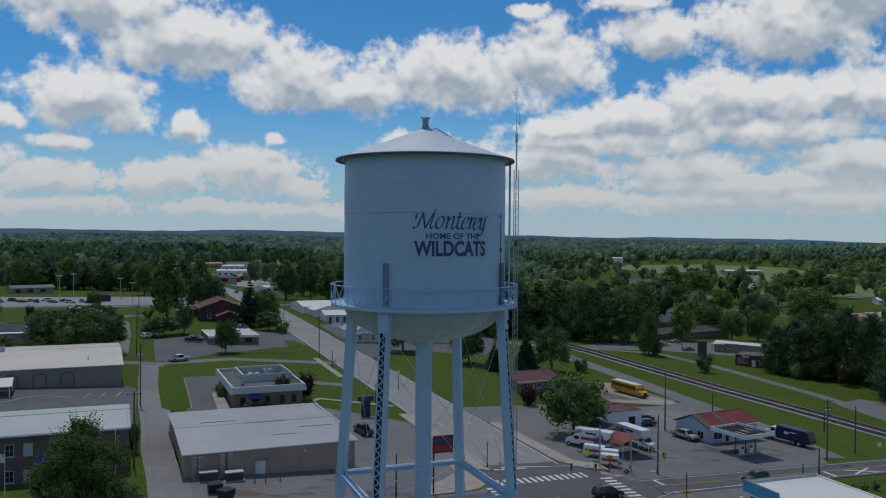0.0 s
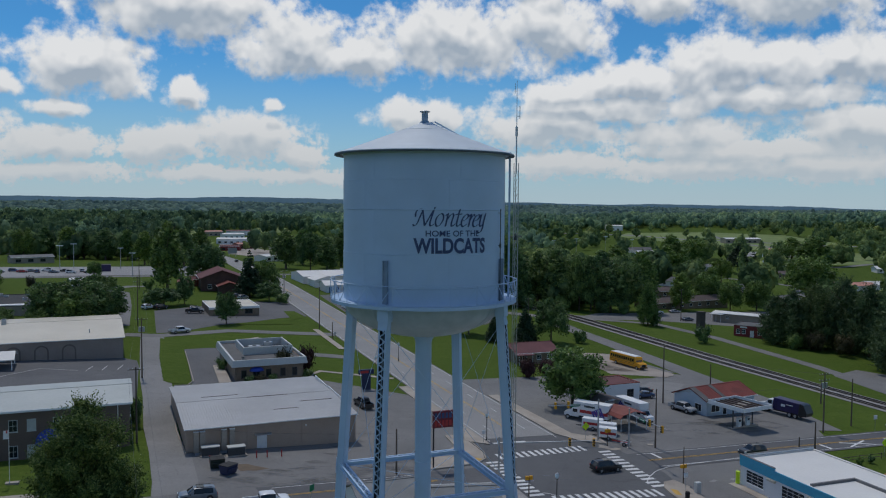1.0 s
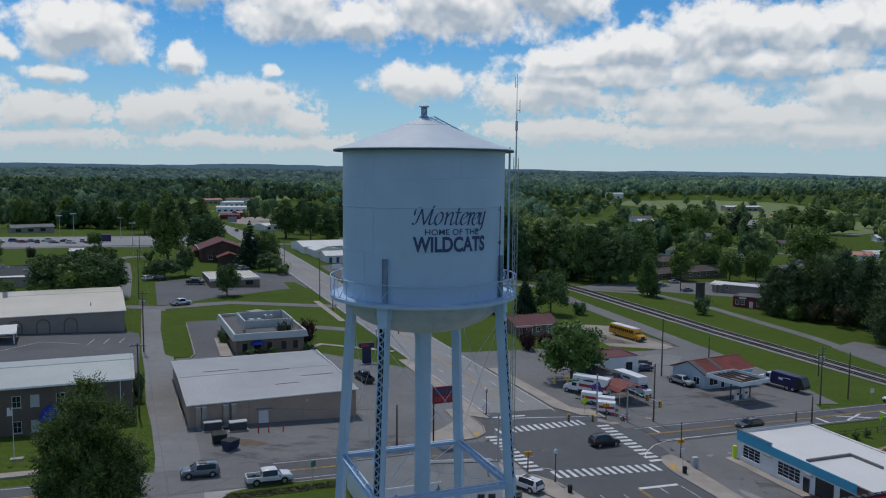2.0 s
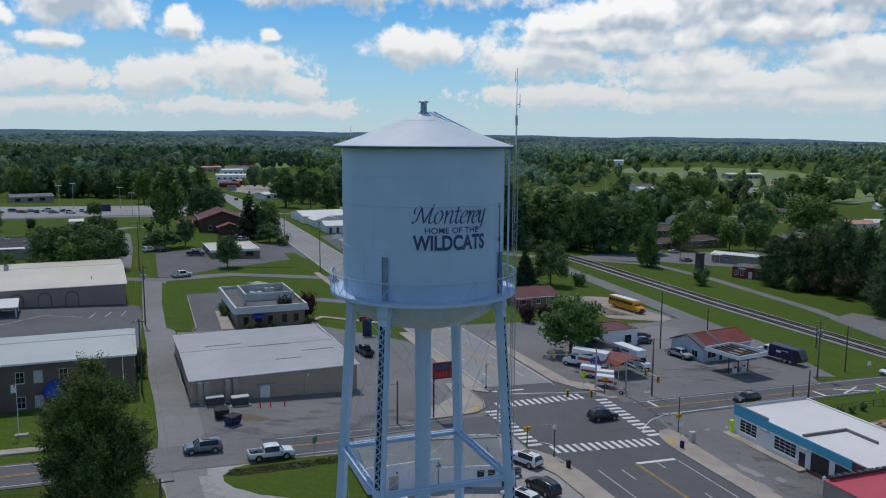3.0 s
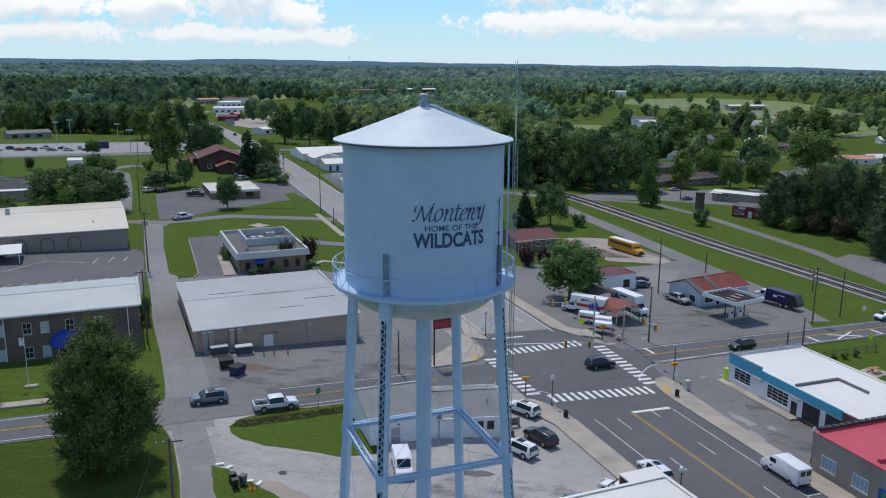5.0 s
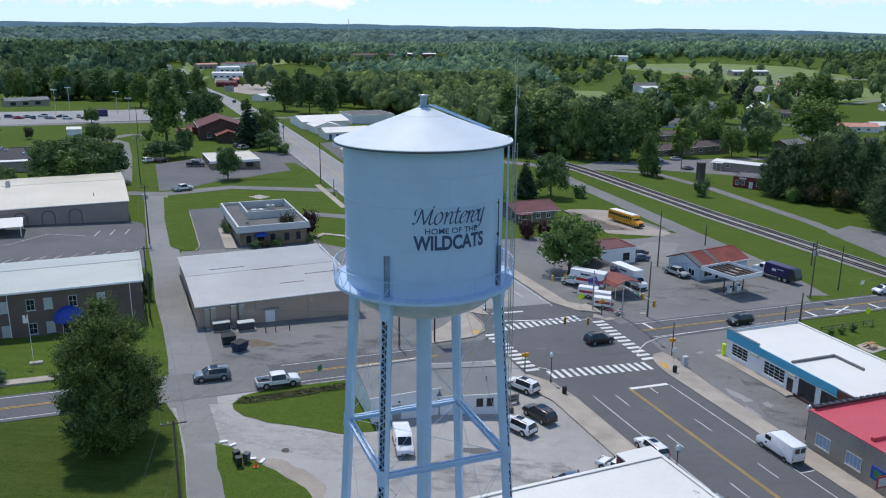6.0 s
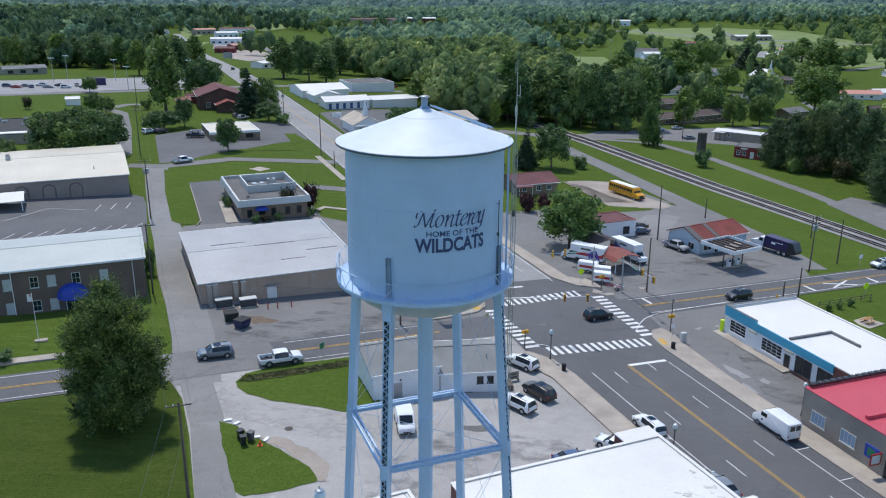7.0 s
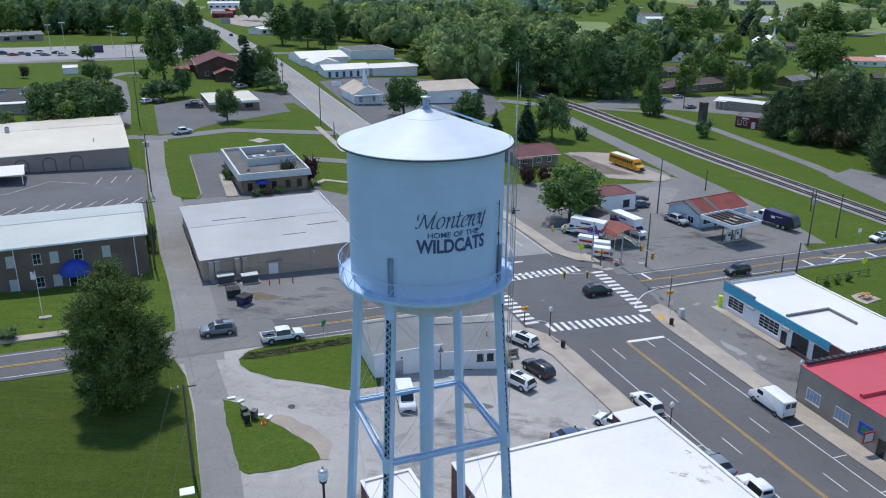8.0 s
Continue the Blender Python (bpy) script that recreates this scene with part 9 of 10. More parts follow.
VEHICLES = [
    ("suv", "white", "white sport utility car with roof rails parked on a lot", 10.8, 101.0, 138), ("suv", "black", "black sport utility car parked on a lot", 12.2, 92.8, 126), ("suv", "white", "white sport utility car parked beside a black one", 9.2, 89.4, 136),
    ("suv", "white", "white sport utility car with sunroof parked at the kerb", 24.3, 85.2, 112), ("sedan", "white", "white and blue car parked behind a shop roof", 19.4, 80.6, 140), ("sedan", "blue", "dark blue car parked on a lot", 14.2, 77.4, 20),
    ("pickup", "white", "white pickup truck parked at the kerb", 31.7, 68.4, 111), ("sedan", "grey", "grey car parked at the kerb beside a shop", 28.9, 73.3, 111), ("van", "white", "white high-roofed delivery van parked at the kerb", 39.7, 86.4, 111),
    ("suv", "grey", "grey sport utility car on the cross street", -30.4, 99.9, 203), ("pickup", "white", "white crew cab pickup truck on the cross street", -21.5, 98.9, 24), ("suv", "black", "black sport utility car crossing the junction", 24.6, 119.6, 24), ("suv", "black", "black hatchback on the cross street", 51.0, 131.6, 204), 
    ("pickup", "black", "dark pickup truck parked beside a store", -14.6, 150.5, 118), ("pickup", "silver", "silver pickup truck parked beside a filling station", 47.8, 159.6, -57), ("sedan", "blue", "blue car parked behind a workshop", 42.6, 169.8, 200), ("sedan", "black", "dark wrecked car parked behind a workshop", 43.2, 173.8, 200),
    ("pickup", "black", "dark pickup truck on an office lot", -79.0, 258.4, 20), ("suv", "silver", "silver car on an office lot", -79.6, 262.5, 20), ("pickup", "white", "white pickup truck on a narrow lane", -71.3, 220.2, 45), ("suv", "white", "white car on the cross street near the railway", 87.2, 153.6, 204),
    ("sedan", "grey", "grey car parked on grass beside a path", 91.6, 301.9, 20), ("sedan", "silver", "silver car parked in front of houses", 93.2, 324.9, 20), ("pickup", "white", "pale pickup parked in front of houses", 84.0, 318.0, 20), ("suv", "silver", "silver car far along the main street", -112.6, 464.6, 111), ("suv", "black", "dark car far along the main street", -128, 505, 111),
    ("suv", "white", "white car far along the main street", -95.0, 405.0, 111), ("sedan", "black", "dark car under trees near a motel", -32, 425, 20), ("sedan", "red", "red car under trees near a motel", -26, 428, 20), ("suv", "silver", "silver car beside a flat-roofed hall", -12, 432, 20),
]
for kind, colour, label, x, y, heading in VEHICLES:
    car(kind, colour, label, x, y, heading)
wagon = car("van", "white", "white full-size van parked before a workshop", -4.4, 84.0, -80)
wagon.matrix_world = wagon.matrix_world @ Matrix.Diagonal((0.88, 0.94, 0.8, 1))
rng = random.Random(5)
for k in range(16):
    c = ("white", "black", "silver", "red", "blue", "grey")[k % 6]
    x, y = -206 + 6.2 * (k % 8) + rng.uniform(-1.5, 1.5), 352 + 9 * (k // 8) + 2.6 * (k % 8) + rng.uniform(-2, 2)
    car("sedan" if k % 2 else "suv", c, c + " car parked in the far car park", x, y, rng.choice((24, 114, 204)), group="cars in the far car park")
for x, y, c in ((-76, 303, "black"), (-73.5, 299, "silver"), (-95, 262, "white"), (-91.5, 263.5, "black"), (-110, 233, "silver")):
    car("suv", c, c + " car half hidden beside trees", x, y, 60)


def set_on_slope(e, heading):
    d = Vector((math.cos(radians(heading)), math.sin(radians(heading)), 0))
    nrm = Vector((-SLOPE, 0, 1)).normalized()
    s = nrm.cross(d).normalized()
    e.matrix_world = Matrix.Translation(e.matrix_world.translation) @ Matrix((s.cross(nrm).normalized(), s, nrm)).transposed().to_4x4()


def school_bus(x, y, heading):
    e = empty("school_bus", x, y, heading, z=gz(x, y) + 0.08, label="yellow school bus with white roof parked on gravel", category="bus")
    set_on_slope(e, heading)
    hw = 1.22
    part("body", rounded(profile_body([(-5.6, 0.6), (-5.6, 2.75), (-5.4, 3.0), (3.4, 3.0), (3.7, 2.7), (3.9, 1.75), (5.2, 1.6), (5.5, 1.35), (5.55, 0.6)], hw), 0.08), M["bus_yellow"], e)
    part("roof", rounded(boxes((-5.3, 3.3, -1.05, 1.05, 2.98, 3.12)), 0.05), M["white_paint"], e)
    for sgn in (-1, 1):
        for k in range(11):
            part("window", boxes((-5.2 + 0.78 * k, -4.6 + 0.78 * k, sgn * (hw + 0.005) - 0.012, sgn * (hw + 0.005) + 0.012, 1.85, 2.55)), M["glass"], e)
        for z in (0.95, 1.35, 1.68):
            part("rub_rail", boxes((-5.5, 3.6, sgn * (hw + 0.01) - 0.02, sgn * (hw + 0.01) + 0.02, z, z + 0.07)), M["black_paint"], e)
        for wx in (-3.2, 4.3):
            wheel(e, wx, sgn * (hw - 0.12), 0.5, 0.3)
        lamp_box(e, "headlight", "lamp_glass", 5.53, sgn * 0.9, 1.1, 0.08, 0.3, 0.22)
    bm = bmesh.new()
    bar(bm, (3.62, 0, 2.72), (3.9, 0, 1.85), 2.1, 0.04, (0, 1, 0))
    part("windscreen", bm, M["glass"], e)
    part("bumper", boxes((5.5, 5.75, -1.15, 1.15, 0.5, 0.8)), M["black_paint"], e)
    part("grille", boxes((5.52, 5.6, -0.6, 0.6, 0.85, 1.4)), M["black_paint"], e)
    part("rear_door", boxes((-5.64, -5.6, -0.5, 0.5, 0.9, 2.6)), M["glass"], e)


def box_truck(x, y, heading, label, box_len=5.6, cab="white"):
    e = empty("box_truck", x, y, heading, z=gz(x, y) + 0.08, label=label, category="truck")
    set_on_slope(e, heading)
    part("cargo_box", rounded(boxes((-4.2, -4.2 + box_len, -1.2, 1.2, 0.95, 3.5)), 0.05), M["white_paint"], e)
    over = part("overcab", rounded(boxes((-4.2 + box_len + 0.01, -3.1 + box_len, -1.18, 1.18, 2.25, 3.5)), 0.06), M["white_paint"], e)
    part("cab", rounded(profile_body([(-4.15 + box_len, 0.6), (-4.15 + box_len, 2.2), (-2.9 + box_len, 2.2), (-2.3 + box_len, 1.45), (-1.4 + box_len, 1.3), (-1.3 + box_len, 0.6)], 1.0), 0.06), car_paint("white", PAINTS["white"]), e)
    bm = bmesh.new()
    bar(bm, (-2.8 + box_len, 0, 2.1), (-2.33 + box_len, 0, 1.5), 1.7, 0.04, (0, 1, 0))
    part("windscreen", bm, M["glass"], e)
    for sgn in (-1, 1):
        part("side_window", boxes((-3.9 + box_len, -3.0 + box_len, sgn * 1.01 - 0.012, sgn * 1.01 + 0.012, 1.45, 2.05)), M["glass"], e)
        part("stripe", boxes((-4.1, -4.4 + box_len, sgn * 1.205 - 0.008, sgn * 1.205 + 0.008, 1.55, 2.1)), M["red_paint"], e, "broad red side stripe")
        bm = bmesh.new()
        for i in range(5):
            bar(bm, (-3.4 + 0.45 * i, sgn * 1.21, 1.15 + 0.1 * (i % 2)), (-2.5 + 0.35 * i, sgn * 1.21, 2.9 - 0.2 * i), 0.02, 0.32, (0, 1, 0))
        part("graphic", bm, M["blue_graphic"], e, "blue and violet side graphic")
        part("lettering_bar", boxes((-1.6, 0.4, sgn * 1.206 - 0.008, sgn * 1.206 + 0.008, 2.65, 3.0)), M["dark_conduit"], e)
        for wx in (-2.8, -2.1 + box_len):
            wheel(e, wx, sgn * 0.9, 0.42, 0.3)
    part("chassis", boxes((-4.1, -2 + box_len, -0.5, 0.5, 0.55, 0.95)), M["black_paint"], e)


def small_trailer(x, y, heading, length=3.0):
    e = empty("cargo_trailer", x, y, heading, z=gz(x, y) + 0.08, label="small white cargo trailer with red stripe", category="trailer", group="parked trailers")
    set_on_slope(e, heading)
    part("box", rounded(boxes((-length / 2, length / 2, -0.85, 0.85, 0.45, 2.0)), 0.08), M["white_paint"], e)
    for sgn in (-1, 1):
        part("stripe", boxes((-length / 2 + 0.1, length / 2 - 0.3, sgn * 0.855 - 0.008, sgn * 0.855 + 0.008, 0.95, 1.4)), M["red_paint"], e)
        wheel(e, -0.2, sgn * 0.92, 0.33, 0.2)
    bm = bmesh.new()
    bar(bm, (length / 2, -0.5, 0.45), (length / 2 + 1.1, 0, 0.45), 0.09, 0.06)
    bar(bm, (length / 2, 0.5, 0.45), (length / 2 + 1.1, 0, 0.45), 0.09, 0.06)
    part("drawbar", bm, M["black_paint"], e)


def tow_dolly(x, y, heading):
    e = empty("tow_dolly", x, y, heading, z=gz(x, y) + 0.08, label="low red and grey car tow dolly", category="trailer", group="parked trailers")
    set_on_slope(e, heading)
    bm = bmesh.new()
    bar(bm, (-0.6, 0, 0.4), (2.0, 0, 0.4), 0.12, 0.12)
    bar(bm, (-0.4, -1, 0.4), (-0.4, 1, 0.4), 0.12, 0.12)
    part("frame", bm, M["red_paint"], e)
    for sgn in (-1, 1):
        wheel(e, -0.4, sgn * 1.0, 0.33, 0.2)
        part("ramp", boxes((-1.1, 0.3, sgn * 0.6 - 0.2, sgn * 0.6 + 0.2, 0.45, 0.52)), M["steel"], e)


def refuse_truck(x, y, heading):
    e = empty("refuse_truck", x, y, heading, z=gz(x, y) + 0.08, label="dark purple refuse truck with white cab", category="truck")
    set_on_slope(e, heading)
    part("cab", rounded(profile_body([(2.2, 0.7), (2.2, 2.75), (3.2, 2.75), (3.6, 1.9), (4.9, 1.75), (5.1, 0.7)], 1.1), 0.08), car_paint("white", PAINTS["white"]), e)
    part("hopper", rounded(profile_body([(-3.3, 1.0), (-3.5, 3.1), (2.0, 3.3), (2.05, 1.0)], 1.25), 0.06), M["purple"], e, "dark purple ribbed refuse body")
    part("tailgate", rounded(profile_body([(-4.9, 0.8), (-5.1, 1.5), (-4.3, 3.0), (-3.52, 3.2), (-3.32, 0.8)], 1.27), 0.05), M["black_paint"], e)
    for sgn in (-1, 1):
        for k in range(5):
            part("rib", boxes((-3.0 + k * 1.1, -2.88 + k * 1.1, sgn * 1.27 - 0.03, sgn * 1.27 + 0.03, 1.0, 3.1)), M["purple"], e)
        part("emblem", boxes((-0.6, 0.3, sgn * 1.3 - 0.008, sgn * 1.3 + 0.008, 1.9, 2.4), (-2.2, -0.8, sgn * 1.3 - 0.008, sgn * 1.3 + 0.008, 2.35, 2.5)), M["white_paint"], e)
        part("side_window", boxes((2.4, 3.2, sgn * 1.11 - 0.012, sgn * 1.11 + 0.012, 1.9, 2.55)), M["glass"], e)
        for wx in (-2.7, -1.5, 4.0):
            wheel(e, wx, sgn * 1.02, 0.52, 0.34)
    bm = bmesh.new()
    bar(bm, (3.24, 0, 2.68), (3.58, 0, 1.98), 1.9, 0.04, (0, 1, 0))
    part("windscreen", bm, M["glass"], e)
    part("chassis", boxes((-4.2, 4.9, -0.5, 0.5, 0.6, 0.99)), M["black_paint"], e)


M["blue_graphic"] = plain("blue_violet_graphic", (0.06, 0.06, 0.3), 0.5)
school_bus(47.2, 204.6, -60)
refuse_truck(68.6, 160.6, 127)
box_truck(27.0, 148.6, 152, "white box truck with red stripe and graphics parked on a corner")
box_truck(36.3, 151.7, -60, "white box truck parked beside a carport")
small_trailer(26.8, 142.6, 160, 3.6)
small_trailer(28.9, 140.0, 165)
small_trailer(28.3, 136.9, 165)
tow_dolly(30.4, 133.9, 150)


# ---------------------------------------------------------------- poles, signals, signs and street things
def utility_pole(x, y, h, arms=1, transformer=False, lean=0.0, turn=20.0, label="weathered wooden utility pole with crossarm"):
    e = empty("utility_pole", x, y, turn, label=label, category="utility pole")
    bm = bmesh.new()
    tube(bm, (0, 0, -0.3), (lean, 0, h), 0.16, 0.1, 10)
    part("pole", bm, M["pole_wood"], e)
    for k in range(arms):
        z = h - 0.4 - 1.1 * k
        bm = bmesh.new()
        bar(bm, (lean - 1.2, 0.1, z), (lean + 1.2, 0.1, z), 0.11, 0.09)
        arm = part("crossarm", bm, M["pole_wood"], e)
        for u in (-1.1, -0.5, 0.5, 1.1):
            bm = bmesh.new()
            tube(bm, (lean + u, 0.1, z + 0.05), (lean + u, 0.1, z + 0.25), 0.05, 0.03, 6)
            part("insulator", bm, M["lamp_glass"], arm)
    if transformer:
        bm = bmesh.new()
        tube(bm, (lean + 0.35, 0, h - 2.9), (lean + 0.35, 0, h - 1.9), 0.26, n=12)
        part("transformer", bm, M["steel"], e)
        bm = bmesh.new()
        tube(bm, (lean - 0.35, 0, h - 2.9), (lean - 0.35, 0, h - 1.9), 0.26, n=12)
        part("transformer", bm, M["steel"], e)
    return e


def wire(a, b, sag=0.6, r=0.012, n=12):
    bm = bmesh.new()
    a, b = Vector(a), Vector(b)
    last = None
    for i in range(n + 1):
        f = i / n
        p = a + (b - a) * f - Vector((0, 0, sag * 4 * f * (1 - f)))
        if last is not None:
            tube(bm, last, p, r, n=4, cap=False)
        last = p
    return tagged(part("overhead_wire", bm, M["dark_conduit"]), "thin dark overhead wire between poles", "wire")


POLES = [(-24.6, 68.3, 10.5, 1, False), (-46.4, 122.5, 11.5, 1, False), (-61.1, 164.6, 12.5, 1, True), (-85.7, 228.1, 14.0, 2, False), (-118.0, 316.0, 12.0, 1, False),
         (-36.4, 240.5, 12.3, 0, False), (-30.1, 222.4, 4.8, 0, False), (-58.5, 300.0, 11.5, 1, True), (70.7, 148.8, 11.2, 2, True), (78.8, 154.6, 9.2, 0, False), (45.6, 165.8, 12.0, 0, False), (35.5, 133.1, 9.9, 0, False),
         (62.2, 133.6, 5.6, 0, False), (59.3, 133.0, 3.1, 0, False), (62.0, 186.0, 5.0, 0, False), (52.0, 189.0, 3.0, 0, False), (81.5, 173.0, 5.0, 0, False), (-6.3, 113.6, 6.5, 0, False), (28.0, 262.0, 10.0, 1, False), (88.5, 300.0, 12.0, 1, False)]
for x, y, h, arms, tr in POLES:
    utility_pole(x, y, h, arms, tr, label="weathered wooden utility pole with crossarm" if arms else "plain dark wooden pole")


def pole_top(i, off=0.0, dz=0.0):
    x, y, h = POLES[i][:3]
    return (x + off * math.cos(radians(20)), y + off * math.sin(radians(20)), gz(x, y) + h - 0.15 + dz)


for i, j in ((0, 1), (1, 2), (2, 3), (3, 4)):
    for off in (-1.1, 1.1):
        wire(pole_top(i, off), pole_top(j, off), 0.7)
wire(pole_top(0, -1.1), (-17.5, 20.0, 10.5), 0.5)
wire(pole_top(0, 1.1), (-15.5, 20.0, 10.5), 0.5)
wire(pole_top(8, -1.1), pole_top(10), 0.8)
wire(pole_top(10), pole_top(18), 0.8)
wire(pole_top(3, 0, -3), (-140.0, 222.0, 11.0), 0.8)
wire(pole_top(11), pole_top(8, 0, -2), 0.8)
wire((-6.3, 113.6, 6.2), (-36.0, 118.5, 5.2), 0.4)


def signal_head(parent, x, y, z):
    bm = rounded(boxes((x - 0.17, x + 0.17, y - 0.15, y + 0.15, z - 0.55, z + 0.55)), 0.03)
    h = part("signal_head", bm, M["signal"], parent, "yellow three-lamp signal head")
    for k in (-0.33, 0.0, 0.33):
        bm = bmesh.new()
        tube(bm, (x, y - 0.15, z + k), (x, y - 0.3, z + k), 0.12, n=10)
        part("visor", bm, M["black_paint"], h)


def signal_mast(x, y, turn, h, arm, heads, sign=None):
    e = empty("traffic_signal", x, y, turn, label="grey steel traffic signal mast with yellow heads", category="traffic signal", group="signals round the junction")
    bm = bmesh.new()
    tube(bm, (0, 0, 0), (0, 0, h), 0.15, 0.11, 10)
    part("mast", bm, M["steel"], e)
    bm = bmesh.new()
    tube(bm, (0, 0, h - 0.9), (arm, 0, h - 0.35), 0.1, 0.05, 8)
    part("arm", bm, M["steel"], e)
    bm = bmesh.new()
    box(bm, -0.3, 0.3, -0.3, 0.3, -0.2, 0.15)
    part("base", bm, M["concrete"], e)
    for u in heads:
        signal_head(e, u, -0.2, h - 0.55)
    if sign is not None:
        part("name_sign", boxes((sign, sign + 1.8, -0.14, -0.1, h - 0.95, h - 0.5)), M["green_paint"], e, "green street name board")
        part("name_bar", boxes((sign + 0.2, sign + 1.6, -0.155, -0.141, h - 0.79, h - 0.66)), M["white_paint"], e)


signal_mast(26.4, 135.3, 200.0, 7.2, 9.5, (8.0, 5.6), 3.4)
signal_mast(30.9, 132.3, -75.0, 6.6, 11.6, (7.0, 10.8), 3.6)
signal_mast(8.0, 110.9, -1.2, 6.9, 13.6, (9.7, 13.0))


def street_lamp(x, y, h=4.5, label="black lamp post with pale globe lantern"):
    e = empty("street_lamp", x, y, 0, label=label, category="street lamp", group="lamp posts along the street")
    bm = bmesh.new()
    tube(bm, (0, 0, 0), (0, 0, 0.6), 0.16, 0.1, 10)
    tube(bm, (0, 0, 0.6), (0, 0, h - 0.6), 0.07, 0.06, 10)
    tube(bm, (0, 0, h - 0.66), (0, 0, h - 0.56), 0.16, 0.2, 12)
    part("post", bm, M["black_paint"], e)
    bm = bmesh.new()
    spun(bm, [(0.13, h - 0.56), (0.26, h - 0.35), (0.27, h - 0.12), (0.2, h + 0.02), (0, h + 0.05)], 16)
    lan = part("lantern", bm, M["lamp_glass"], e, smooth=True)
    bm = bmesh.new()
    spun(bm, [(0.24, h), (0.18, h + 0.08), (0.05, h + 0.14), (0.03, h + 0.28), (0, h + 0.3)], 14)
    part("finial", bm, M["steel"], lan)
    return e


for x, y in ((15.0, 103.5), (25.4, 78.9), (44.6, 90.4), (7.5, 132.5), (-10.5, 195.8), (-14.5, 178.0), (36.8, 76.0 - 40)):
    street_lamp(x, y)


lamp = street_lamp(-10.8, 62.4, 2.95, "large black lamp post with acorn globe lantern")
lamp.matrix_world = lamp.matrix_world @ Matrix.Diagonal((1.9, 1.9, 1.9, 1))


def sign_post(x, y, h, mat, shape="diamond", label="sign", turn=20.0, size=0.75):
    e = empty("road_sign", x, y, turn, label=label, category="road sign")
    bm = bmesh.new()
    tube(bm, (0, 0, -0.1), (0, 0, h), 0.035, n=6)
    part("post", bm, M["steel"], e)
    bm = bmesh.new()
    if shape == "diamond":
        box(bm, -size / 2, size / 2, -0.05, -0.035, -size / 2, size / 2, Matrix.Translation((0, 0, h - size * 0.5)) @ Matrix.Rotation(math.pi / 4, 4, "Y"))
    else:
        box(bm, -size / 2, size / 2, -0.05, -0.035, h - size * 0.9, h)
    part("plate", bm, M[mat], e)


sign_post(24.3, 135.3, 3.0, "lime", "diamond", "lime yellow diamond warning sign on a post", size=1.0)
sign_post(74.3, 134.5, 3.0, "lime", "diamond", "lime yellow diamond warning sign on a post", size=1.0)
sign_post(-16.1, 99.9, 2.8, "green_paint", "plate", "small green road sign beside the street", 60, 0.9)
sign_post(34.2, 112.0, 2.8, "white_paint", "plate", "white street sign on a corner", 20, 0.7)
sign_post(82.0, 152.0, 3.0, "white_paint", "plate", "white railway crossing sign", 20, 0.9)
sign_post(36.5, 268.0, 3.0, "signal", "diamond", "yellow warning sign beside the railway", 20, 1.2)
sign_post(-29.0, 219.0, 2.6, "steel", "plate", "grey back of a road sign", 20, 0.7)
sign_post(6.8, 128.5, 2.8, "white_paint", "plate", "white street sign on a corner", 20, 0.6)


def pedestrian_signal(x, y, h=5.4):
    e = empty("pedestrian_signal", x, y, 20, label="dark post with pedestrian signals on a corner", category="traffic signal")
    bm = bmesh.new()
    tube(bm, (0, 0, 0), (0, 0, h), 0.09, 0.07, 8)
    part("post", bm, M["pole_wood"], e)
    for z, u in ((2.6, 0.25), (2.6, -0.3)):
        part("signal_box", boxes((u - 0.2, u + 0.2, -0.18, 0.14, z - 0.25, z + 0.25)), M["signal"], e)
    bm = bmesh.new()
    bar(bm, (-0.7, 0, h - 0.4), (0.7, 0, h - 0.4), 0.06, 0.06)
    part("bracket", bm, M["steel"], e)


pedestrian_signal(35.0, 115.7)
pedestrian_signal(11.8, 107.2, 2.5)
pedestrian_signal(27.5, 132.8, 3.0)


M["maroon"] = plain("dark_maroon_sign", (0.16, 0.012, 0.022), 0.45)


def store_sign(x, y):
    e = empty("store_sign", x, y, 22, label="red store sign on a tall dark post", category="sign")
    bm = bmesh.new()
    tube(bm, (0, 0, -0.2), (0, 0, 8.2), 0.13, n=8)
    part("post", bm, M["black_paint"], e)
    b = part("sign_box", rounded(boxes((-0.15, 3.0, -0.16, 0.16, 6.0, 8.5)), 0.03), M["maroon"], e, "red sign box")
    for k in range(5):
        part("dark_bar", boxes((0.1 + 0.56 * k, 0.5 + 0.56 * k, -0.175, -0.165, 7.4, 8.2)), M["letter"], b)
    for k in range(5):
        part("red_bar", boxes((0.1 + 0.56 * k, 0.5 + 0.56 * k, -0.175, -0.165, 6.25, 7.1)), M["red_paint"], b)


store_sign(-1.1, 116.7)


def pylon_sign(x, y):
    e = empty("pylon_sign", x, y, 22, label="dark blue pylon sign with a wide head", category="sign")
    part("pylon", boxes((-0.9, 0.9, -0.25, 0.25, -0.2, 3.2)), M["navy"], e)
    h = part("sign_head", rounded(boxes((-1.6, 1.6, -0.3, 0.3, 3.2, 4.2)), 0.04), M["navy"], e)
    part("sign_bar", boxes((-1.3, 0.4, -0.315, -0.301, 3.45, 3.95)), M["red_paint"], h)


M["navy"] = plain("navy_blue_panel", (0.012, 0.022, 0.075), 0.5)
pylon_sign(-15.4, 164.7)


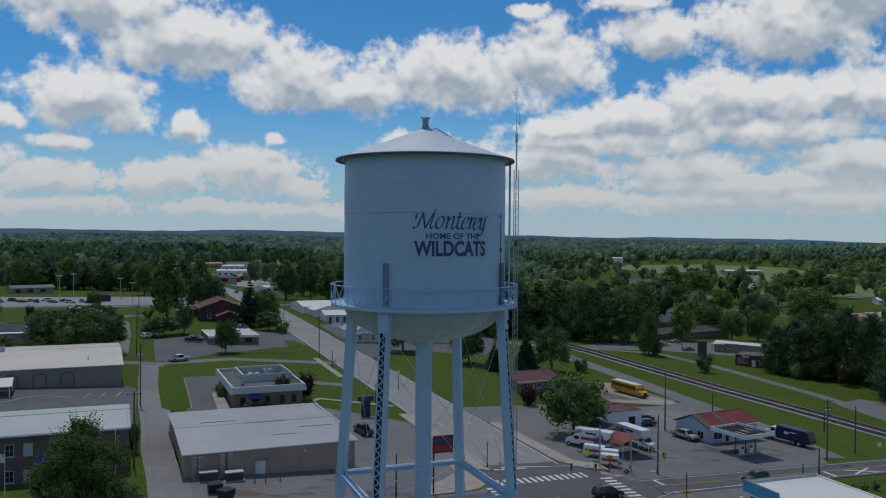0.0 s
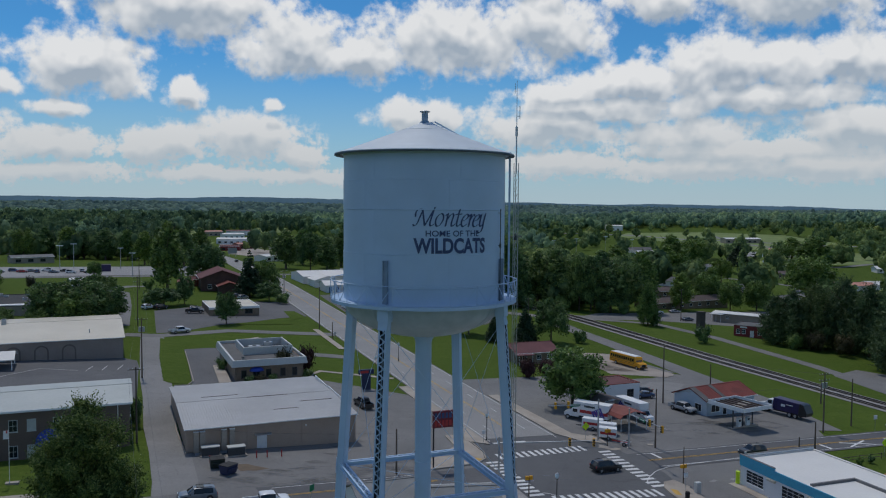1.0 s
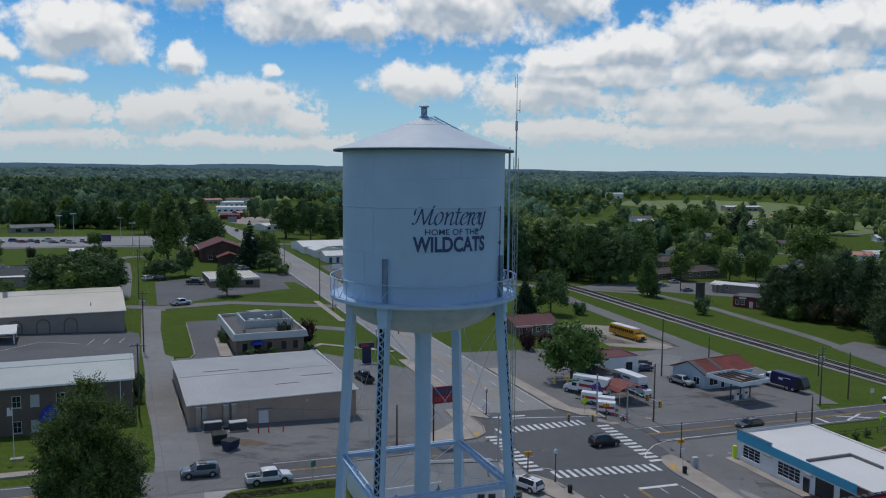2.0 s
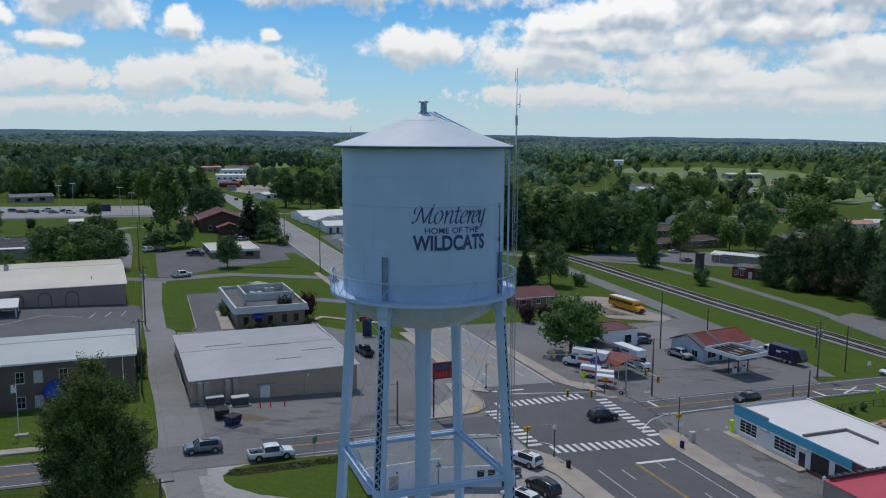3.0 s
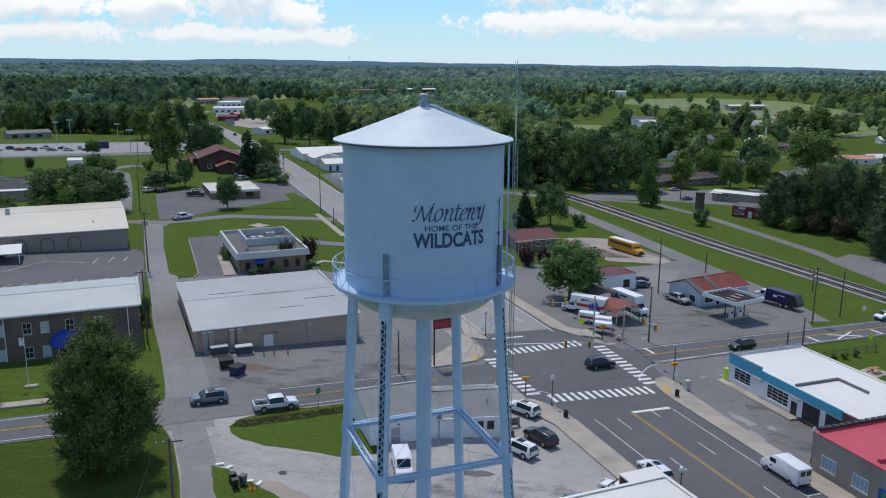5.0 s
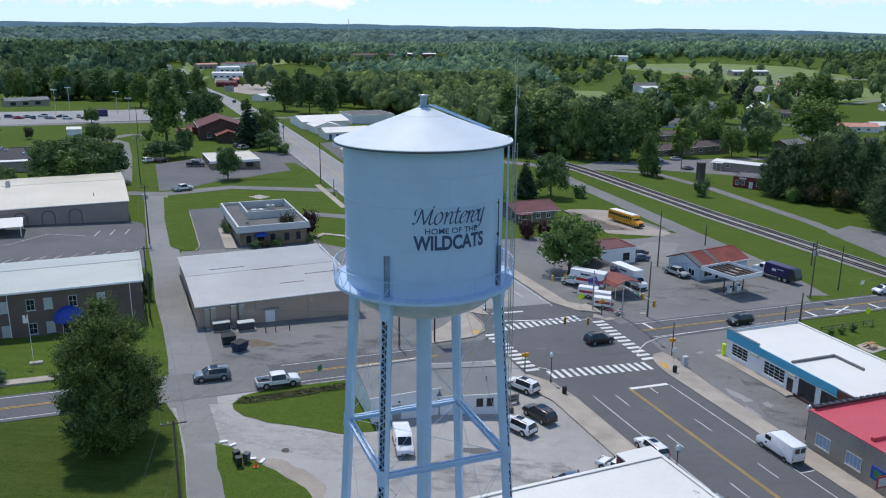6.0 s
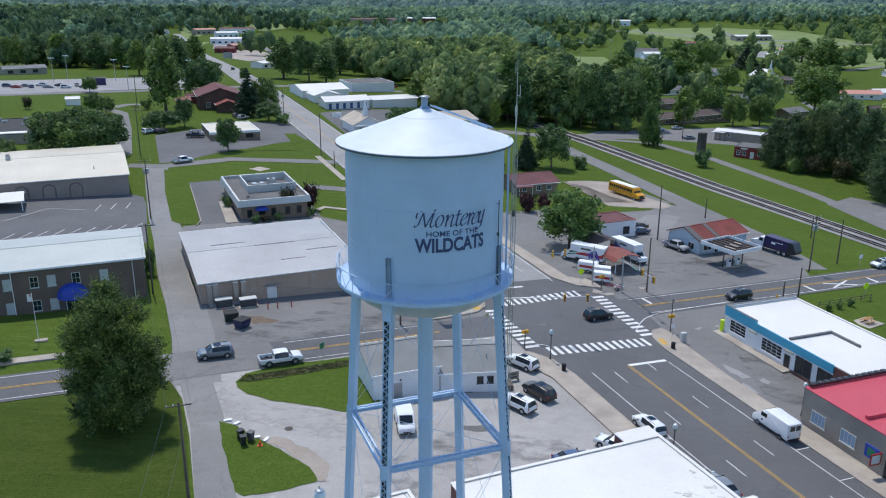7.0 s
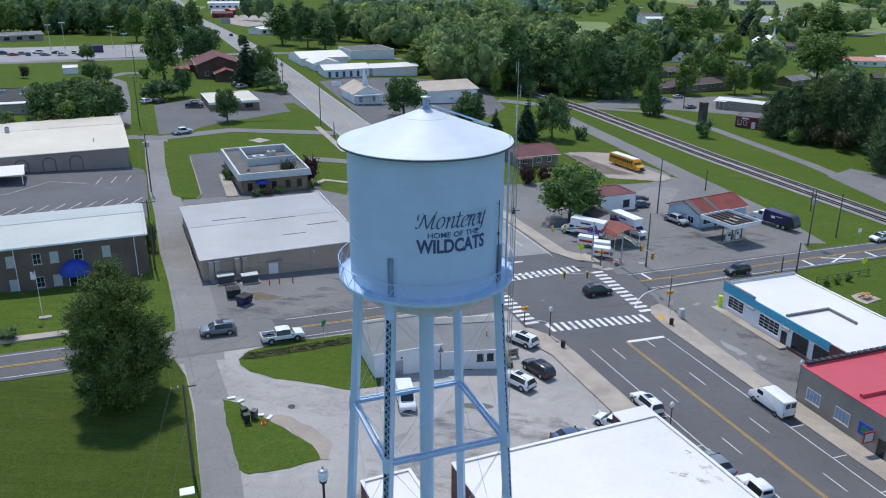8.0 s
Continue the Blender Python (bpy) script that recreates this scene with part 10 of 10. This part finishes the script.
def wheeled_bin(x, y, turn, mat="black_paint", label="black wheeled rubbish bin with lid"):
    e = empty("wheeled_bin", x, y, turn, z=gz(x, y) + 0.14, label=label, category="bin", group="bins")
    bm = bmesh.new()
    frustum(bm, -0.25, 0.25, 0.25, 0.06, -0.33, 0.33, 0.32, 1.0)
    part("body", bm, M[mat], e)
    part("lid", boxes((-0.36, 0.38, -0.35, 0.35, 1.0, 1.07)), M[mat], e)
    for s in (-1, 1):
        bm = bmesh.new()
        tube(bm, (-0.25, s * 0.22, 0.12), (-0.25, s * 0.28, 0.12), 0.12, n=10)
        part("wheel", bm, M["rubber"], e)


wheeled_bin(-22.2, 79.6, 40)
wheeled_bin(-21.6, 78.4, 20)
wheeled_bin(-21.0, 79.3, 70, "grey_bin", "grey wheeled rubbish bin with lid")



def dumpster(x, y, turn, mat, label):
    e = empty("dumpster", x, y, turn, label=label, category="dumpster", group="dumpsters behind the store")
    bm = bmesh.new()
    frustum(bm, -0.9, 0.9, 0.6, 0.15, -1.0, 1.0, 0.85, 1.35)
    part("body", bm, M[mat], e)
    for s in (-0.5, 0.5):
        part("lid", boxes((s - 0.48, s + 0.48, -0.9, 0.9, 1.35, 1.42)), M["rubber"], e)
    for s in (-1, 1):
        part("fork_pocket", boxes((-0.9, 0.9, s * 0.82 - 0.08, s * 0.82 + 0.08, 0.7, 0.9)), M[mat], e)


M["dark_green"] = plain("dark_green_steel", (0.02, 0.035, 0.03), 0.6)
dumpster(-31.4, 112.6, 24, "dark_green", "dark green steel dumpster behind a store")
dumpster(-29.2, 110.2, 60, "navy", "navy blue steel dumpster behind a store")
for k, (x, y) in enumerate(((-34.0, 118.2), (-30.4, 118.9))):
    e = empty("cooling_unit", x, y, 22.5, label="grey cooling unit on a concrete pad by the wall", category="cooling unit", group="units behind the store")
    part("pad", boxes((-1.5, 1.5, -1.3, 0.4, -0.2, 0.15)), M["concrete"], e)
    part("casing", boxes((-1.2, 1.2, -1.0, 0.2, 0.15, 1.3)), M["dark_conduit"], e)
    part("top", boxes((-1.3, 1.3, -1.1, 0.25, 1.3, 1.42)), M["pale_metal"], e)
for k, (x, y) in enumerate(((-33.0, 114.6), (-27.0, 117.6), (-25.6, 118.2), (-23.6, 118.9))):
    e = empty("bollard", x, y, 0, label="red painted steel bollard", category="bollard", group="bollards behind the store")
    bm = bmesh.new()
    tube(bm, (0, 0, -0.1), (0, 0, 1.05), 0.09, n=10)
    part("post", bm, M["red_paint"], e)
for x, y, mat, lab in ((16.4, 100.1, "rubber", "black litter bin on the pavement"), (33.6, 109.0, "rubber", "black litter bin on the pavement")):
    e = empty("litter_bin", x, y, 0, label=lab, category="bin", group="litter bins")
    bm = bmesh.new()
    spun(bm, [(0.24, 0.2), (0.3, 0.3), (0.32, 1.1), (0.26, 1.2), (0.12, 1.24), (0, 1.24)], 14)
    part("body", bm, M[mat], e)
e = empty("control_cabinet", 35.8, 111.6, 20, label="pale steel signal control cabinet", category="cabinet")
part("casing", rounded(boxes((-0.4, 0.4, -0.3, 0.3, 0.2, 1.7)), 0.03), M["pale_metal"], e)
e = empty("guard_post", 43.3, 116.9, 0, label="yellow guard post at a shop corner", category="bollard")
bm = bmesh.new()
tube(bm, (0, 0, 0), (0, 0, 1.9), 0.3, n=14)
part("post", bm, M["lime"], e)
e = empty("traffic_cone", -19.8, 78.3, 0, z=gz(-19.8, 78.3) + 0.14, label="orange traffic cone on grass", category="cone")
bm = bmesh.new()
tube(bm, (0, 0, 0.04), (0, 0, 0.75), 0.2, 0.03, 12)
box(bm, -0.25, 0.25, -0.25, 0.25, 0, 0.05)
part("cone", bm, M["orange"], e)
for x, y, turn, l in ((-24.6, 83.4, 20, 0.9), (-23.4, 82.8, 50, 0.8), (-20.5, 80.0, 10, 0.7), (-19.4, 79.6, 70, 0.9)):
    e = empty("debris", x, y, turn, z=gz(x, y) + 0.1, label="pale broken board lying beside the grass", category="debris")
    part("board", boxes((-l / 2, l / 2, -0.2, 0.2, 0, 0.12)), M["siding"], e)
e = empty("hydrant", 58.0, 132.4, 0, label="yellow fire hydrant beside the road", category="hydrant")
bm = bmesh.new()
spun(bm, [(0.16, 0), (0.16, 0.6), (0.2, 0.62), (0.18, 0.75), (0, 0.86)], 12)
tube(bm, (-0.25, 0, 0.45), (0.25, 0, 0.45), 0.07, n=8)
part("body", bm, M["signal"], e)
e = empty("picnic_table", 69.2, 123.1, 30, label="orange-brown timber picnic table on a concrete pad", category="table")
part("pad", boxes((-2.0, 2.0, -1.7, 1.7, -0.2, 0.08)), M["concrete"], e)
for k in range(4):
    part("top_board", boxes((-0.95, 0.95, -0.38 + 0.2 * k, -0.2 + 0.2 * k, 0.8, 0.85)), M["timber"], e)
for s in (-1, 1):
    part("bench", boxes((-0.95, 0.95, s * 0.75 - 0.14, s * 0.75 + 0.14, 0.48, 0.53)), M["timber"], e)
    bm = bmesh.new()
    bar(bm, (s * 0.7, -0.75, 0.08), (s * 0.7, 0.3, 0.8), 0.1, 0.05)
    bar(bm, (s * 0.7, 0.75, 0.08), (s * 0.7, -0.3, 0.8), 0.1, 0.05)
    part("trestle", bm, M["timber"], e)
f = empty("post_fence", 63.9, 129.2, 0, label="low dark rail fence round a green", category="fence")
base = f.matrix_world.translation
fp = [(63.9, 129.2), (66.2, 130.2), (68.5, 131.3), (70.9, 132.4), (73.2, 133.4), (75.4, 134.4)]
for k, (x, y) in enumerate(fp):
    bm = bmesh.new()
    tube(bm, Vector((x, y, gz(x, y))) - base, Vector((x, y, gz(x, y) + 1.1)) - base, 0.07, n=8)
    part("post", bm, M["pole_wood"], f)
    if k:
        X, Y = fp[k - 1]
        for z in (0.5, 0.95):
            bm = bmesh.new()
            bar(bm, Vector((X, Y, gz(X, Y) + z)) - base, Vector((x, y, gz(x, y) + z)) - base, 0.09, 0.04)
            part("rail", bm, M["pole_wood"], f)
for k, (x, y) in enumerate(((65.0, 128.0), (67.4, 129.2), (70.0, 130.6))):
    plant("shrub", x, y, 1.3, 0.8)
e = empty("flagpole", -55.3, 102.8, 20, label="slim white flagpole with a limp flag", category="flagpole")
bm = bmesh.new()
tube(bm, (0, 0, 0), (0, 0, 7.0), 0.05, 0.03, 8)
part("pole", bm, M["white_paint"], e)
bm = bmesh.new()
for k in range(4):
    bar(bm, (-0.05 - 0.16 * k, 0.05 * (k % 2), 6.8), (-0.08 - 0.16 * k, 0.05 * ((k + 1) % 2), 5.7), 0.17, 0.02)
part("flag", bm, M["white_paint"], e, "limp white and red flag")
bm = bmesh.new()
for k in range(2):
    bar(bm, (-0.06 - 0.16 * k, 0.02, 6.82), (-0.09 - 0.16 * k, 0.05, 6.2), 0.15, 0.03)
part("flag_canton", bm, M["red_paint"], e)
part("footing", boxes((-0.5, 1.1, -0.4, 0.4, -0.2, 0.06)), M["concrete"], e)
e = empty("roadside_board", -39.4, 302.8, 22, label="white notice board on two posts by the road", category="sign")
part("board", boxes((-1.8, 1.8, -0.1, 0.1, 1.9, 3.6)), M["white_paint"], e)
for u in (-1.6, 1.6):
    part("post", boxes((u - 0.08, u + 0.08, -0.08, 0.08, -0.2, 1.9)), M["steel"], e)
# tall floodlights and street lights far off
for x, y, h in ((-186, 395, 11), (-181, 399, 12), (-160, 404, 10.5), (-128, 418, 10.5), (-142, 372, 10), (92, 560, 20), (112, 560, 22), (134, 575, 20), (74, 540, 19)):
    e = empty("floodlight", x, y, 10, label="tall slim floodlight mast among trees", category="floodlight", group="floodlight masts")
    bm = bmesh.new()
    tube(bm, (0, 0, 0), (0, 0, h), 0.16, 0.09, 8)
    part("mast", bm, M["steel"], e)
    part("lamp_bar", boxes((-1.4, 1.4, -0.2, 0.2, h, h + 0.3)), M["lamp_glass"], e)
# small leafless shrub at the lot's edge
rng = random.Random(3)
e = empty("bare_shrub", -13.6, 61.5, 0, label="small leafless shrub beside a lane", category="shrub")
bm = bmesh.new()
for k in range(9):
    a = 0.7 * k
    p = Vector((0, 0, 0))
    q = Vector((0.4 * math.cos(a), 0.4 * math.sin(a), 1.2))
    tube(bm, p, q, 0.03, 0.018, 5)
    for j in range(3):
        tube(bm, q, q + Vector((rng.uniform(-0.5, 0.5), rng.uniform(-0.5, 0.5), rng.uniform(0.4, 1.0))), 0.014, 0.005, 4)
part("twig", bm, M["bark"], e)
e = empty("manhole_cover", -17.4, 82.2, 0, z=gz(-17.4, 82.2) + 0.06, label="round rusty manhole cover in the lane", category="manhole cover")
bm = bmesh.new()
spun(bm, [(0.45, 0), (0.45, 0.04), (0.4, 0.05), (0, 0.05)], 24)
part("cover", bm, M["rail_steel"], e)

e = empty("ground_slab", -24.6, 66.0, 20, label="broken pale concrete slab on the grass", category="debris")
part("slab", rounded(boxes((-0.7, 0.7, -0.6, 0.6, -0.1, 0.14)), 0.05), M["siding"], e)

# worn paint and patches on the paving
for line in ([(13.7, 115.4), (16.6, 116.5)], [(15.1, 113.3), (20.0, 115.8)]):
    strip("worn_line", line, 0.16, 0.125, M["worn_line"], None, "faint worn white line in the junction", "road marking")
strip("edge_line", [(13.8, 108.6), (14.8, 108.4), (15.7, 107.7)], 0.14, 0.14, M["white_line"], side)
for outline in ([(39.2, 117.3), (40.2, 118.1), (40.6, 117.6), (39.8, 116.9)], [(42.7, 118.6), (43.5, 119.4), (43.9, 119.0), (43.1, 118.2)], [(39.5, 104.7), (40.4, 103.6), (41.4, 101.9), (42.1, 100.8), (40.8, 100.1), (39.7, 102.3), (39.3, 103.4)], [(43.0, 100.3), (43.9, 100.7), (44.3, 99.6), (43.5, 98.8), (43.0, 99.5)], [(40.3, 99.2), (41.1, 98.0), (41.4, 96.1), (40.8, 96.3), (40.1, 98.1)]):
    sheet("asphalt_patch", outline, 0.07, M["pale_lot"], "pale worn patch in the shop lot", "patch", wobble=0.25)
for outline in ([(41.1, 108.6), (41.8, 109.0), (41.5, 108.0), (41.0, 107.8)], [(42.6, 106.5), (43.9, 106.6), (43.7, 105.7), (42.7, 105.5)]):
    sheet("asphalt_patch", outline, 0.07, M["oil_dark"], "dark pothole in the shop lot", "patch", wobble=0.2)
for outline in ([(26.0, 133.3), (27.8, 132.1), (29.6, 131.4), (28.1, 130.4), (26.0, 131.4)], [(25.3, 138.8), (26.7, 137.4), (26.8, 133.9), (25.6, 134.7)], [(34.6, 135.0), (35.7, 135.3), (35.3, 134.3), (34.6, 134.2)]):
    sheet("concrete_rubble", outline, 0.13, M["concrete"], "broken pale concrete beside the signal pole", "rubble", wobble=0.3)
e = empty("sandwich_board", 9.3, 96.7, 25, label="low grey notice board beside parked cars", category="sign")
part("board", rounded(boxes((-0.8, 0.8, -0.06, 0.06, 0.25, 1.35)), 0.03), M["stucco"], e)
for k in range(2):
    part("text_bar", boxes((-0.6, 0.55 - 0.1 * k, -0.075, -0.064, 0.5 + 0.42 * k, 0.68 + 0.42 * k)), M["dark_conduit"], e)
for u in (-0.7, 0.7):
    part("foot", boxes((u - 0.05, u + 0.05, -0.3, 0.3, 0, 0.25)), M["dark_conduit"], e)
# slim radio mast on the far ridge
e = empty("radio_mast", -201, 1790, 15, label="slim red and white radio mast on the far ridge", category="radio mast")
for k in range(6):
    bm = bmesh.new()
    z0, z1 = 10.0 * k, 10.0 * k + 9.99
    for j in range(3):
        a = 2 * math.pi * j / 3
        tube(bm, (0.6 * math.cos(a), 0.6 * math.sin(a), z0), (0.6 * math.cos(a), 0.6 * math.sin(a), z1), 0.12, n=5)
        for i in range(4):
            b2 = 2 * math.pi * (j + 1) / 3
            tube(bm, (0.6 * math.cos(a), 0.6 * math.sin(a), z0 + 2.5 * i), (0.6 * math.cos(b2), 0.6 * math.sin(b2), z0 + 2.5 * i + 2.5), 0.07, n=4, cap=False)
    part("mast_section", bm, M["red_paint"] if k % 2 else M["white_paint"], e)
sheet("gravel_lot", [(42.4, 177.7), (48.1, 186.2), (52.5, 187.9), (56.0, 185.9), (50.7, 174.5), (47.8, 166.6), (43.9, 165.3), (45.1, 172.0)], 0.064, M["alley"], "pale worn gravel yard behind the trailers", "gravel", wobble=0.5)
